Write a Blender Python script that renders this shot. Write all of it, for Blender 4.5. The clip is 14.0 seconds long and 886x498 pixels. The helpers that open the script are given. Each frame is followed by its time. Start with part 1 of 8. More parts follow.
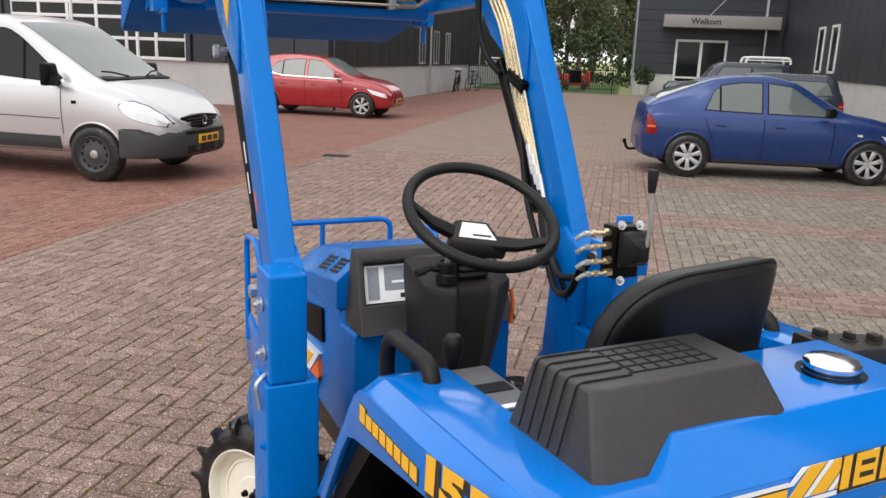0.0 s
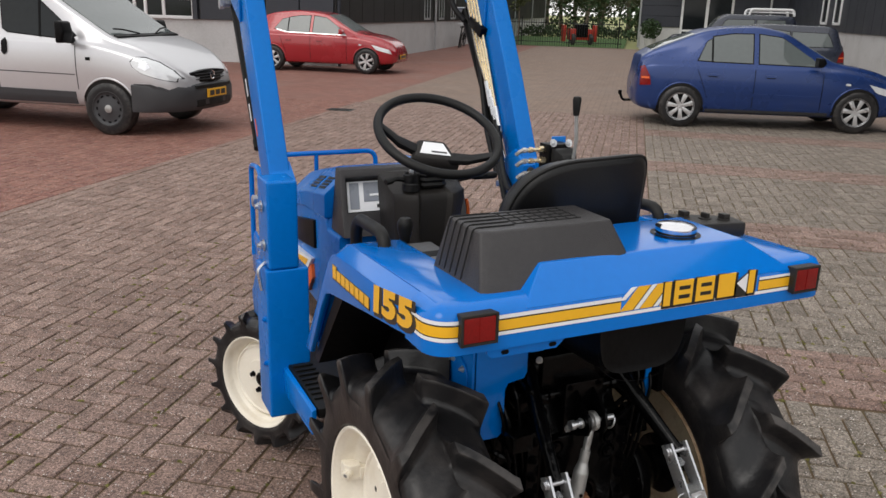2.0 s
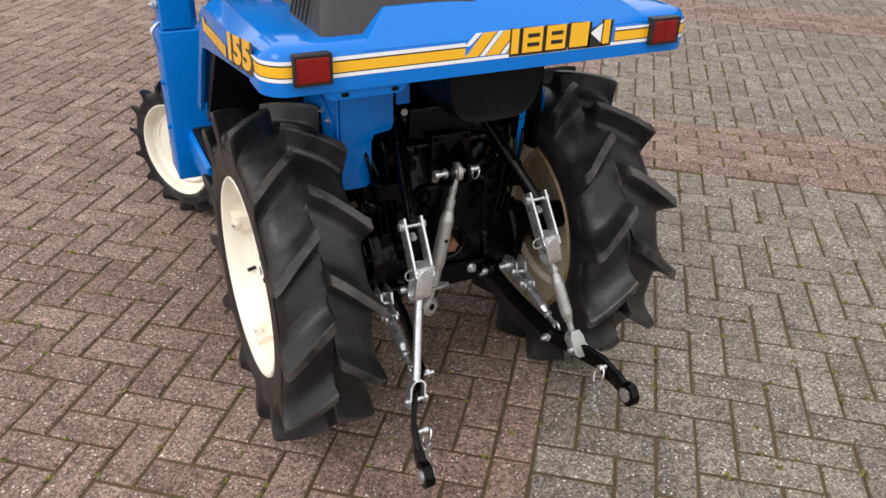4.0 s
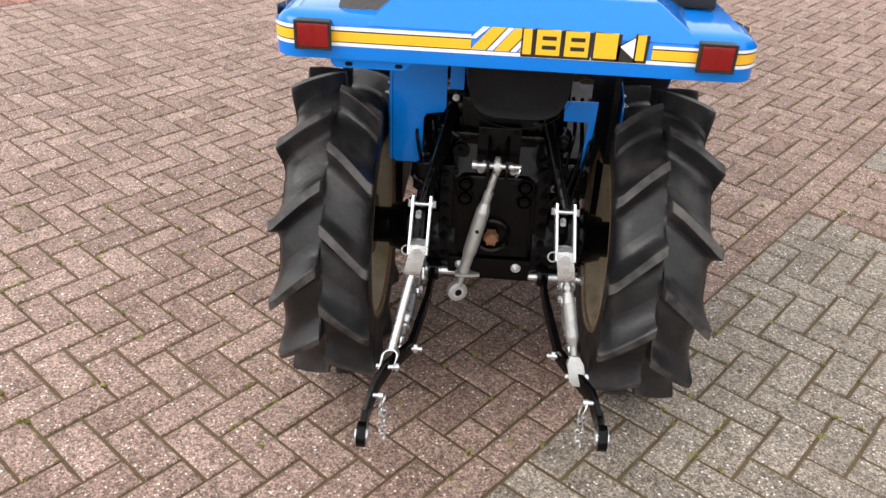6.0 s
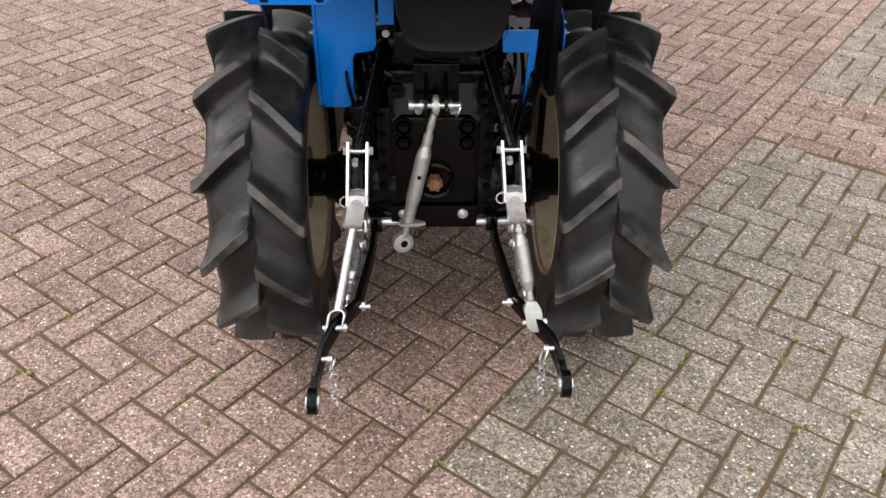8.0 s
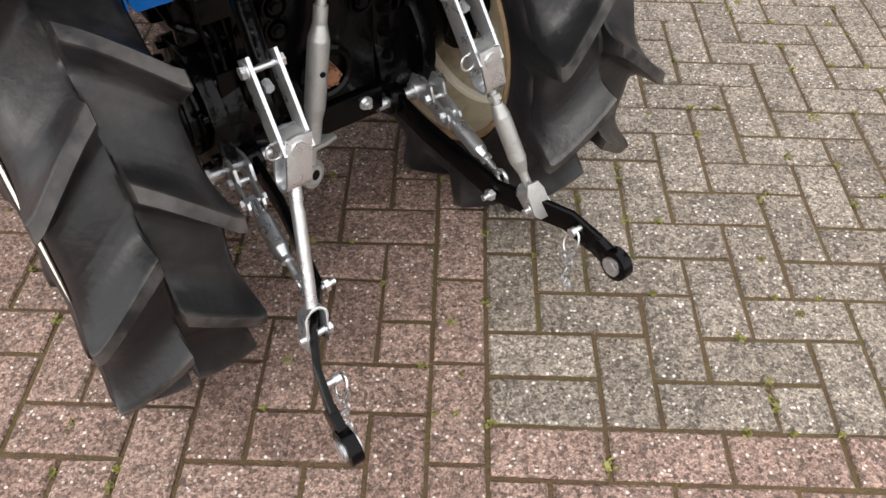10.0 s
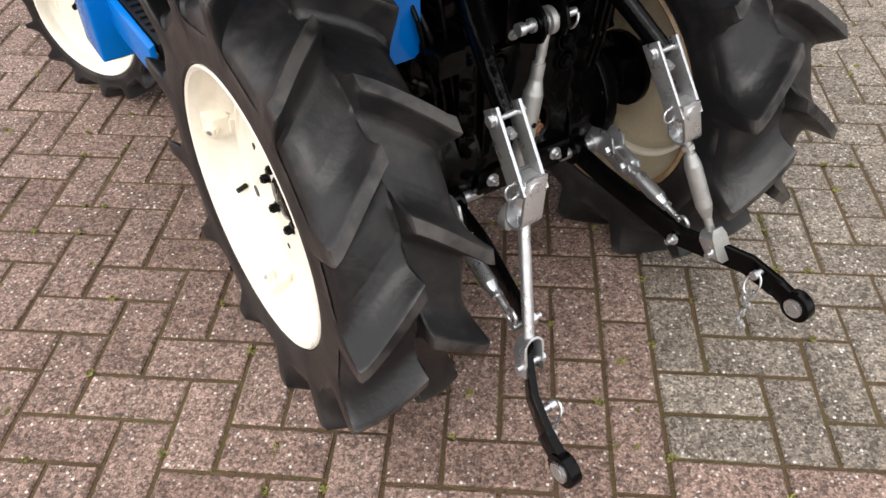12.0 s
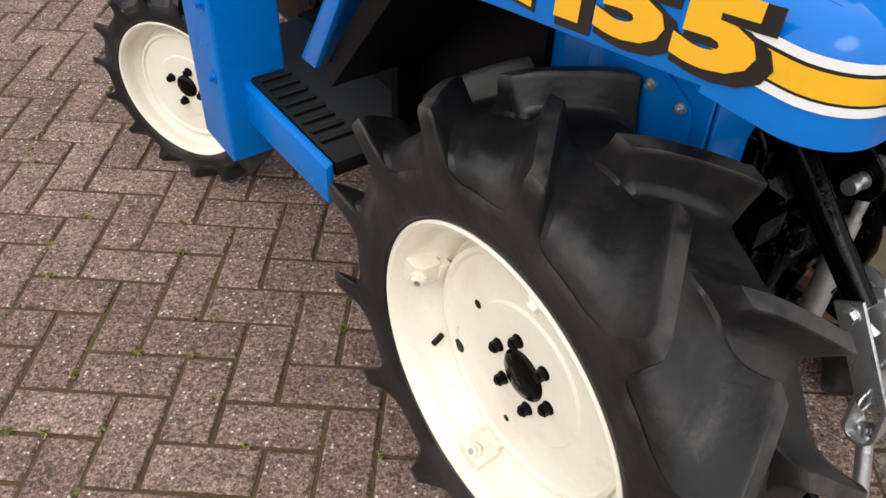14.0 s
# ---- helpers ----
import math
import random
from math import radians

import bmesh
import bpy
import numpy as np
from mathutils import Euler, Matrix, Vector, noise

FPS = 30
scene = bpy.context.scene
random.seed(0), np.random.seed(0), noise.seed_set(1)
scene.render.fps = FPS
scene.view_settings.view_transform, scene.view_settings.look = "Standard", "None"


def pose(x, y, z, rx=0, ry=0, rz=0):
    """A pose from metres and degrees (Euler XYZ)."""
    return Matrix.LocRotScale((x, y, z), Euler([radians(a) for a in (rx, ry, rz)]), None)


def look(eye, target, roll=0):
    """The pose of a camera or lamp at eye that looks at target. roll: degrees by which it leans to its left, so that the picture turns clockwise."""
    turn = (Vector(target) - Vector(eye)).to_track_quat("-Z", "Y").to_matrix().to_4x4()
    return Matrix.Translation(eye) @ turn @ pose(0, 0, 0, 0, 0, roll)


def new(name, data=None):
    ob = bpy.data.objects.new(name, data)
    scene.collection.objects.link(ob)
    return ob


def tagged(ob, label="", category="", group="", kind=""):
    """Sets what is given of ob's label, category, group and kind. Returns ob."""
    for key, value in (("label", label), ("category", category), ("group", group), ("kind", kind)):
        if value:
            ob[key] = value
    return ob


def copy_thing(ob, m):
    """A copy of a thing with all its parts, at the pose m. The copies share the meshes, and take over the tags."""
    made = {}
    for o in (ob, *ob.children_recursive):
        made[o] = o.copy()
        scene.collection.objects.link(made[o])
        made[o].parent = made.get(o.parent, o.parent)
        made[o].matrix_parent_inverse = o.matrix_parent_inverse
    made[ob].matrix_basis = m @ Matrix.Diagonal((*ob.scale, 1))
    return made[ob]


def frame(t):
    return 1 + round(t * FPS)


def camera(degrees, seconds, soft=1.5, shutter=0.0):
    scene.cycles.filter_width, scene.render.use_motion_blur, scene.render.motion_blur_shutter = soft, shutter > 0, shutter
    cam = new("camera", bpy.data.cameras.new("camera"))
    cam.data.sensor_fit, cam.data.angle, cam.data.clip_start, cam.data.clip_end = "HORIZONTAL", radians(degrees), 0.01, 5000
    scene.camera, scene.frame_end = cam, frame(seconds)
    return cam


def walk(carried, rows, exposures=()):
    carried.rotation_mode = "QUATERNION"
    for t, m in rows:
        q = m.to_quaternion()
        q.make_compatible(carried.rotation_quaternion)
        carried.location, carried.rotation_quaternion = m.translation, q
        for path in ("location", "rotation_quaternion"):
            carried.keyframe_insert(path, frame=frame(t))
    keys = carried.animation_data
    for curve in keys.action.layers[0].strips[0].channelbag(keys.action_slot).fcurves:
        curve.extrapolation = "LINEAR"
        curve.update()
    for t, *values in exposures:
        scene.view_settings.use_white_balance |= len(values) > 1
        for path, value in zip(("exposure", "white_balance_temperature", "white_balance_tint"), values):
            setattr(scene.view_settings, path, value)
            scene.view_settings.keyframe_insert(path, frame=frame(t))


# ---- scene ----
cam = camera(57.0, 14.0)
PATH = [
    (0, (-1.011, -1.049, 1.676), (-0.151, 0.696, 1.212), 2.2),
    (0.2, (-1.000, -1.245, 1.703), (-0.246, 0.574, 1.335), 2.6),
    (0.5, (-0.96, -1.357, 1.705), (-0.248, 0.491, 1.427), 2.9),
    (1, (-1.021, -1.519, 1.717), (-0.291, 0.335, 1.541), 3.3),
    (1.5, (-1.076, -1.56, 1.692), (-0.297, 0.247, 1.335), 2.1),
    (2, (-1.11, -1.595, 1.659), (-0.281, 0.136, 1.097), 1.6),
    (2.5, (-1.112, -1.615, 1.631), (-0.269, 0.041, 0.891), 1.4),
    (3, (-1.112, -1.632, 1.613), (-0.277, -0.019, 0.776), 1.8),
    (3.5, (-1.075, -1.683, 1.599), (-0.249, -0.133, 0.64), 2.2),
    (3.7, (-1.01, -1.743, 1.594), (-0.192, -0.212, 0.6), 2.3),
    (5.8, (-0.058, -2.008, 1.61), (-0.098, -0.328, 0.527), 2.6),
    (6, (-0.044, -2.032, 1.614), (-0.13, -0.329, 0.569), 2.5),
    (6.5, (-0.027, -2.041, 1.608), (-0.081, -0.33, 0.575), 1.7),
    (7, (-0.016, -2.032, 1.602), (-0.066, -0.332, 0.548), 0.4),
    (7.5, (-0.012, -2.022, 1.597), (-0.063, -0.33, 0.533), -0.0),
    (7.9, (-0.029, -1.965, 1.559), (-0.019, -0.289, 0.468), 0.8),
    (8, (-0.042, -1.933, 1.534), (0.007, -0.287, 0.398), 0.7),
    (8.2, (-0.105, -1.845, 1.484), (0.012, -0.273, 0.254), 1.2),
    (10.3, (-0.646, -1.153, 1.319), (0.272, -0.121, -0.127), 3.3),
    (10.5, (-0.703, -1.146, 1.341), (0.251, -0.13, -0.093), 4.6),
    (11, (-0.768, -1.167, 1.369), (0.194, -0.105, -0.027), 3.3),
    (11.2, (-0.791, -1.184, 1.352), (0.208, -0.108, -0.006), 2.9),
    (11.5, (-0.792, -1.175, 1.368), (0.164, -0.078, -0.004), 0.9),
    (12, (-0.855, -1.112, 1.364), (-0.044, 0.116, 0.009), -0.5),
    (12.5, (-0.897, -1.085, 1.36), (-0.138, 0.195, 0.024), -0.7),
    (13, (-0.936, -1.007, 1.356), (-0.202, 0.308, 0.04), 1.9),
    (13.5, (-0.970, -0.756, 1.356), (-0.155, 0.508, 0.038), 2.0),
    (13.7, (-0.981, -0.661, 1.362), (-0.114, 0.579, 0.054), 2.1),
    (14, (-1.017, -0.541, 1.364), (-0.134, 0.656, 0.027), 2.3),
]
walk(cam, [(t, look(eye, target, roll)) for t, eye, target, roll in PATH],
     [(0.0, 0.38), (0.5, 0.28), (1.0, 0.12), (1.5, 0.04), (2.0, 0.0), (2.5, 0.08), (3.0, 0.18), (3.7, 0.32), (5.8, 0.95), (7.5, 0.95), (8.2, 0.9), (10.3, 0.88), (11.5, 0.85), (12.5, 0.58), (13.0, 0.4), (14.0, 0.35)])

# ---------------------------------------------------------------- light
SUN_FROM = Vector((-0.55, -0.35, 0.76)).normalized()
world = bpy.data.worlds.new("overcast_sky")
scene.world = world
world.use_nodes = True
wn, wl = world.node_tree.nodes, world.node_tree.links
sky = wn.new("ShaderNodeTexSky")
sky.sky_type, sky.sun_disc = "NISHITA", False
sky.sun_elevation = math.asin(SUN_FROM.z)
sky.sun_rotation = math.atan2(SUN_FROM.x, SUN_FROM.y)
sky.air_density, sky.dust_density, sky.ozone_density = 1.0, 3.0, 1.0
cloud = wn.new("ShaderNodeTexNoise")
cloud.inputs["Scale"].default_value = 2.2
cloud.inputs["Detail"].default_value = 5.0
cloud_ramp = wn.new("ShaderNodeMapRange")
cloud_ramp.inputs["To Min"].default_value, cloud_ramp.inputs["To Max"].default_value = 8.0, 10.2
cloud_col = wn.new("ShaderNodeMix")
cloud_col.data_type, cloud_col.blend_type = "RGBA", "MULTIPLY"
cloud_col.inputs[0].default_value = 1.0
cloud_col.inputs[6].default_value = (1.0, 0.985, 0.965, 1)
sky_mix = wn.new("ShaderNodeMix")
sky_mix.data_type = "RGBA"
sky_mix.inputs[0].default_value = 0.85
wl.new(cloud.outputs["Fac"], cloud_ramp.inputs["Value"])
wl.new(cloud_ramp.outputs[0], cloud_col.inputs[7])
wl.new(sky.outputs[0], sky_mix.inputs[6])
wl.new(cloud_col.outputs[2], sky_mix.inputs[7])
back = wn["Background"]
back.inputs["Strength"].default_value = 0.14
wl.new(sky_mix.outputs[2], back.inputs["Color"])

sun_data = bpy.data.lights.new("sun", "SUN")
sun_data.energy, sun_data.angle, sun_data.color = 0.8, radians(34), (1.0, 0.97, 0.93)
sun = new("sun", sun_data)
sun.matrix_world = look(SUN_FROM * 40, (0, 0, 0))


# ---------------------------------------------------------------- materials
def material(name, colour, rough=0.5, metal=0.0, vary=0.12, scale=6.0, bump=0.0, bump_scale=60.0, coat=0.0,
             dirt=None, dirt_amount=0.0, dirt_scale=3.0, rough_vary=0.08, island=0.0, per_object=0.0, spec=0.5):
    """A principled surface with broad and fine variation, fine relief, and optional stains."""
    m = bpy.data.materials.new(name)
    m.use_nodes = True
    n, l = m.node_tree.nodes, m.node_tree.links
    p = n["Principled BSDF"]
    tc = n.new("ShaderNodeTexCoord")
    broad, fine = n.new("ShaderNodeTexNoise"), n.new("ShaderNodeTexNoise")
    broad.inputs["Scale"].default_value, broad.inputs["Detail"].default_value = scale, 4
    fine.inputs["Scale"].default_value, fine.inputs["Detail"].default_value = scale * 14, 3
    for t in (broad, fine):
        l.new(tc.outputs["Object"], t.inputs["Vector"])
    add = n.new("ShaderNodeMath")
    add.operation = "ADD"
    l.new(broad.outputs["Fac"], add.inputs[0])
    l.new(fine.outputs["Fac"], add.inputs[1])
    value = add.outputs[0]
    if island or per_object:
        rnd = n.new("ShaderNodeNewGeometry") if island else n.new("ShaderNodeObjectInfo")
        mul = n.new("ShaderNodeMath")
        mul.operation = "MULTIPLY_ADD"
        mul.inputs[1].default_value = 2 * (island or per_object) / max(vary, 0.01)
        l.new(rnd.outputs["Random Per Island" if island else "Random"], mul.inputs[0])
        l.new(value, mul.inputs[2])
        value = mul.outputs[0]
    grade = n.new("ShaderNodeMapRange")
    grade.clamp = False
    grade.inputs["From Min"].default_value, grade.inputs["From Max"].default_value = 0.4, 1.6 + 2 * (island or per_object) / max(vary, 0.01)
    grade.inputs["To Min"].default_value, grade.inputs["To Max"].default_value = 1 - vary - (island or per_object), 1 + vary + (island or per_object)
    l.new(value, grade.inputs["Value"])
    tint = n.new("ShaderNodeMix")
    tint.data_type, tint.blend_type = "RGBA", "MULTIPLY"
    tint.inputs[0].default_value = 1.0
    tint.inputs[6].default_value = (*colour, 1)
    l.new(grade.outputs[0], tint.inputs[7])
    col = tint.outputs[2]
    if dirt:
        spots = n.new("ShaderNodeTexNoise")
        spots.inputs["Scale"].default_value, spots.inputs["Detail"].default_value = dirt_scale, 8
        spots.inputs["Roughness"].default_value = 0.7
        l.new(tc.outputs["Object"], spots.inputs["Vector"])
        cut = n.new("ShaderNodeMapRange")
        cut.inputs["From Min"].default_value, cut.inputs["From Max"].default_value = 0.5, 0.72
        cut.inputs["To Max"].default_value = dirt_amount
        l.new(spots.outputs["Fac"], cut.inputs["Value"])
        stain = n.new("ShaderNodeMix")
        stain.data_type = "RGBA"
        stain.inputs[7].default_value = (*dirt, 1)
        l.new(cut.outputs[0], stain.inputs[0])
        l.new(col, stain.inputs[6])
        col = stain.outputs[2]
    l.new(col, p.inputs["Base Color"])
    rr = n.new("ShaderNodeMapRange")
    rr.inputs["From Min"].default_value, rr.inputs["From Max"].default_value = 0.3, 0.7
    rr.inputs["To Min"].default_value, rr.inputs["To Max"].default_value = max(rough - rough_vary, 0.02), min(rough + rough_vary, 1)
    l.new(broad.outputs["Fac"], rr.inputs["Value"])
    l.new(rr.outputs[0], p.inputs["Roughness"])
    p.inputs["Metallic"].default_value = metal
    p.inputs["Specular IOR Level"].default_value = spec
    p.inputs["Coat Weight"].default_value, p.inputs["Coat Roughness"].default_value = coat, 0.06
    if bump:
        grain = n.new("ShaderNodeTexNoise")
        grain.inputs["Scale"].default_value, grain.inputs["Detail"].default_value = bump_scale, 4
        l.new(tc.outputs["Object"], grain.inputs["Vector"])
        b = n.new("ShaderNodeBump")
        b.inputs["Strength"].default_value, b.inputs["Distance"].default_value = bump, 0.01
        l.new(grain.outputs["Fac"], b.inputs["Height"])
        l.new(b.outputs[0], p.inputs["Normal"])
    return m


BLUE = material("tractor_blue_paint", (0.0, 0.150, 0.56), 0.15, 0, 0.07, 4, 0.02, 14, coat=0.26, rough_vary=0.05, spec=0.25)
# loader blue darkened and dulled: the bucket underside's shade put into its colour
BUCKET_SHADED_BLUE = material("bucket_shaded_blue_paint", (0.0, 0.125, 0.47), 0.55, 0, 0.12, 3, 0.05, 30, spec=0.06, dirt=(0.03, 0.05, 0.12), dirt_amount=0.25, dirt_scale=4)
LOADER_BLUE = material("loader_blue_paint", (0.0, 0.150, 0.53), 0.28, 0, 0.08, 4, 0.03, 25, coat=0.08, rough_vary=0.06, spec=0.16)
BLACK_PAINT = material("black_chassis_paint", (0.0012, 0.0012, 0.0014), 0.20, 0, 0.3, 9, 0.3, 45, coat=0.10, spec=0.10,
                       dirt=(0.006, 0.0055, 0.005), dirt_amount=0.12, dirt_scale=14)
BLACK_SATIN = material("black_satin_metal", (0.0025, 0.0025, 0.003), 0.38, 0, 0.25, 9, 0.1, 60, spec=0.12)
RUBBER = material("tyre_rubber", (0.0092, 0.0090, 0.0100), 0.41, 0, 0.25, 5, 0.10, 90, spec=0.36, dirt=(0.058, 0.050, 0.047), dirt_amount=0.58,
                  dirt_scale=6, rough_vary=0.12)


def scuff(m, colour, lo, hi, amount):
    """Pale wear along the raised edges, broken up by noise."""
    n, l = m.node_tree.nodes, m.node_tree.links
    p = n["Principled BSDF"]
    geo, noise, tc = n.new("ShaderNodeNewGeometry"), n.new("ShaderNodeTexNoise"), n.new("ShaderNodeTexCoord")
    noise.inputs["Scale"].default_value, noise.inputs["Detail"].default_value = 24, 6
    l.new(tc.outputs["Object"], noise.inputs["Vector"])
    edge = n.new("ShaderNodeMapRange")
    edge.inputs["From Min"].default_value, edge.inputs["From Max"].default_value = lo, hi
    l.new(geo.outputs["Pointiness"], edge.inputs["Value"])
    worn = n.new("ShaderNodeMapRange")
    worn.inputs["From Min"].default_value, worn.inputs["From Max"].default_value, worn.inputs["To Max"].default_value = 0.36, 0.62, amount
    l.new(noise.outputs["Fac"], worn.inputs["Value"])
    both = n.new("ShaderNodeMath")
    both.operation = "MULTIPLY"
    l.new(edge.outputs[0], both.inputs[0])
    l.new(worn.outputs[0], both.inputs[1])
    mix = n.new("ShaderNodeMix")
    mix.data_type = "RGBA"
    mix.inputs[7].default_value = (*colour, 1)
    l.new(both.outputs[0], mix.inputs[0])
    l.new(p.inputs["Base Color"].links[0].from_socket, mix.inputs[6])
    l.new(mix.outputs[2], p.inputs["Base Color"])


scuff(RUBBER, (0.075, 0.068, 0.064), 0.52, 0.58, 0.8)
PLASTIC = material("dark_moulded_plastic", (0.0185, 0.0165, 0.015), 0.5, 0, 0.1, 7, 0.18, 260, spec=0.3)
CASE_PLASTIC = material("dusty_moulded_plastic", (0.031, 0.029, 0.0305), 0.46, 0, 0.14, 7, 0.2, 240, spec=0.42, dirt=(0.055, 0.052, 0.052), dirt_amount=0.4, dirt_scale=5)
STEEL_PIPE = material("bright_steel_pipe", (0.42, 0.39, 0.32), 0.30, 0.85, 0.12, 20, 0.03, 80)
VINYL = material("black_vinyl", (0.005, 0.005, 0.0055), 0.42, 0, 0.12, 7, 0.1, 220, spec=0.3)
BLACK_RUBBER = material("black_hose_rubber", (0.0055, 0.0055, 0.0055), 0.5, 0, 0.15, 10, 0.05, 120, spec=0.3)
ZINC = material("zinc_plated_steel", (0.62, 0.63, 0.65), 0.31, 0.88, 0.2, 30, 0.12, 70, dirt=(0.36, 0.36, 0.36), dirt_amount=0.55, dirt_scale=30)
CAST_ZINC = material("grey_cast_steel", (0.42, 0.42, 0.41), 0.45, 0.75, 0.14, 22, 0.12, 80, dirt=(0.2, 0.2, 0.2), dirt_amount=0.5, dirt_scale=26)
GOLD_ZINC = material("yellow_passivated_pipe", (0.68, 0.58, 0.40), 0.24, 0.9, 0.12, 20, 0.03, 80)
CHROME = material("chromed_rod", (0.8, 0.8, 0.82), 0.12, 1.0, 0.05, 12)
CREAM = material("cream_wheel_paint", (0.85, 0.80, 0.69), 0.34, 0, 0.07, 7, 0.05, 30, coat=0.2, dirt=(0.5, 0.4, 0.26), dirt_amount=0.35, dirt_scale=6)
# dust and rust, with the shade inside the wheel mixed into the base
SHADED_DUSTY_CREAM = material("shaded_dusty_cream_paint", (0.50, 0.43, 0.31), 0.42, 0, 0.14, 9, 0.06, 40, dirt=(0.20, 0.125, 0.06), dirt_amount=0.75, dirt_scale=7)
RUSTY_CREAM = material("rust_stained_cream", (0.26, 0.17, 0.09), 0.5, 0, 0.2, 20, 0.1, 60, dirt=(0.10, 0.05, 0.022), dirt_amount=0.95, dirt_scale=11)
RED_LENS = material("red_lamp_lens", (0.20, 0.005, 0.005), 0.12, 0, 0.45, 22, 0.06, 240, coat=0.3, spec=0.3)
YELLOW_DECAL = material("yellow_decal", (0.86, 0.46, 0.02), 0.32, 0, 0.04, 6, coat=0.3)
WHITE_DECAL = material("white_decal", (0.82, 0.83, 0.85), 0.32, 0, 0.04, 6, coat=0.3)
BLACK_DECAL = material("black_decal", (0.012, 0.011, 0.01), 0.35, 0, 0.1, 6, coat=0.3)
ORANGE_DECAL = material("orange_decal", (0.75, 0.13, 0.02), 0.35, 0, 0.05, 6)
GREY_DECAL = material("grey_label", (0.11, 0.112, 0.118), 0.4, 0.2, 0.08, 20)
DASH_GREY = material("instrument_face_grey", (0.22, 0.24, 0.28), 0.3, 0, 0.06, 10)
RUST = material("rusty_spline", (0.22, 0.10, 0.05), 0.8, 0.1, 0.4, 60, 0.4, 120)

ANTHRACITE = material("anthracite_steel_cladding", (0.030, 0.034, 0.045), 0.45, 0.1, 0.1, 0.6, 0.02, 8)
# darker tone for the hall's core and side panels
ANTHRACITE_SIDE = material("anthracite_side_cladding", (0.018, 0.018, 0.019), 0.55, 0.1, 0.1, 0.5, 0.02, 8)
PLINTH = material("pale_concrete_plinth", (0.50, 0.50, 0.50), 0.75, 0, 0.14, 1.5, 0.2, 30, dirt=(0.3, 0.3, 0.28), dirt_amount=0.4, dirt_scale=1.2)
TRIM_GREY = material("grey_metal_trim", (0.42, 0.43, 0.44), 0.45, 0.3, 0.08, 3)
WHITE_FRAME = material("white_frame_paint", (0.72, 0.73, 0.74), 0.4, 0, 0.06, 4)
GREY_PANEL = material("grey_door_panel", (0.27, 0.26, 0.25), 0.5, 0, 0.1, 2)
RED_WOOD = material("red_brown_canopy", (0.12, 0.035, 0.022), 0.55, 0, 0.2, 5, 0.1, 30)
DARK_GLASS = material("dark_glazing", (0.012, 0.015, 0.017), 0.06, 0, 0.3, 1.2, spec=0.28)
SIGN_WHITE = material("white_sign_paint", (0.8, 0.81, 0.82), 0.4, 0, 0.03, 4)
NAVY_CLOTH = material("navy_flag_cloth", (0.018, 0.03, 0.14), 0.75, 0, 0.1, 3)
ORANGE_CLOTH = material("orange_flag_cloth", (0.72, 0.2, 0.04), 0.75, 0, 0.06, 3)
WHITE_CLOTH = material("white_flag_cloth", (0.66, 0.64, 0.66), 0.8, 0, 0.08, 3)
RED_CLOTH = material("red_flag_print", (0.55, 0.04, 0.05), 0.75, 0, 0.06, 3)
SILVER = material("silver_van_paint", (0.57, 0.57, 0.59), 0.32, 0.5, 0.03, 2, coat=0.6, rough_vary=0.03)
RED_PAINT = material("red_car_paint", (0.33, 0.012, 0.02), 0.25, 0.1, 0.05, 2, coat=0.8)
CAR_BLUE = material("blue_car_paint", (0.010, 0.038, 0.165), 0.30, 0.3, 0.06, 2, coat=0.35, dirt=(0.06, 0.065, 0.08), dirt_amount=0.2, dirt_scale=1.5)
NAVY_PAINT = material("dark_blue_car_paint", (0.02, 0.026, 0.045), 0.25, 0.2, 0.06, 2, coat=0.8)
CAR_GLASS = material("car_window_glass", (0.105, 0.122, 0.122), 0.03, 0, 0.1, 1.2, spec=0.75, rough_vary=0.01)
CAR_PLASTIC = material("grey_bumper_plastic", (0.036, 0.037, 0.041), 0.55, 0, 0.1, 6, 0.1, 150)
ALLOY = material("alloy_wheel", (0.58, 0.58, 0.59), 0.32, 0.7, 0.08, 12)
LAMP_CLEAR = material("clear_headlamp", (0.72, 0.74, 0.76), 0.1, 0.2, 0.12, 12, coat=0.8)
PLATE_YELLOW = material("yellow_number_plate", (0.72, 0.38, 0.02), 0.4, 0, 0.05, 6)
GRASS = material("lawn_grass", (0.05, 0.11, 0.022), 0.9, 0, 0.35, 1.2, 0.6, 30)
DRY_GRASS = material("meadow_grass", (0.24, 0.25, 0.10), 0.9, 0, 0.25, 0.3, 0.4, 10)
BARK = material("poplar_bark", (0.16, 0.13, 0.10), 0.9, 0, 0.3, 3, 0.5, 12)
LEAF = material("poplar_foliage", (0.098, 0.112, 0.046), 0.7, 0, 0.3, 0.5, island=0.35)
LEAF_DARK = material("shrub_foliage", (0.03, 0.06, 0.018), 0.7, 0, 0.3, 0.8, island=0.35)
IRON = material("dark_iron_fence", (0.018, 0.02, 0.02), 0.5, 0.2, 0.1, 6)
RED_MACHINE = material("red_machine_paint", (0.4, 0.035, 0.02), 0.4, 0, 0.1, 4)
MOSS = material("mossy_joint_sand", (0.100, 0.064, 0.032), 0.95, 0, 0.45, 6.0, 0.9, 160, dirt=(0.105, 0.100, 0.026), dirt_amount=0.8, dirt_scale=5)


# ---------------------------------------------------------------- building helpers
def V(*a):
    return Vector(a)


def box(bm, c, s, turn=None):
    m = Matrix.Translation(c) @ (turn.to_4x4() if turn else Matrix()) @ Matrix.Diagonal((*s, 1))
    return bmesh.ops.create_cube(bm, size=1, matrix=m)["verts"]


def span(bm, x0, x1, y0, y1, z0, z1):
    return box(bm, ((x0 + x1) / 2, (y0 + y1) / 2, (z0 + z1) / 2), (abs(x1 - x0), abs(y1 - y0), abs(z1 - z0)))


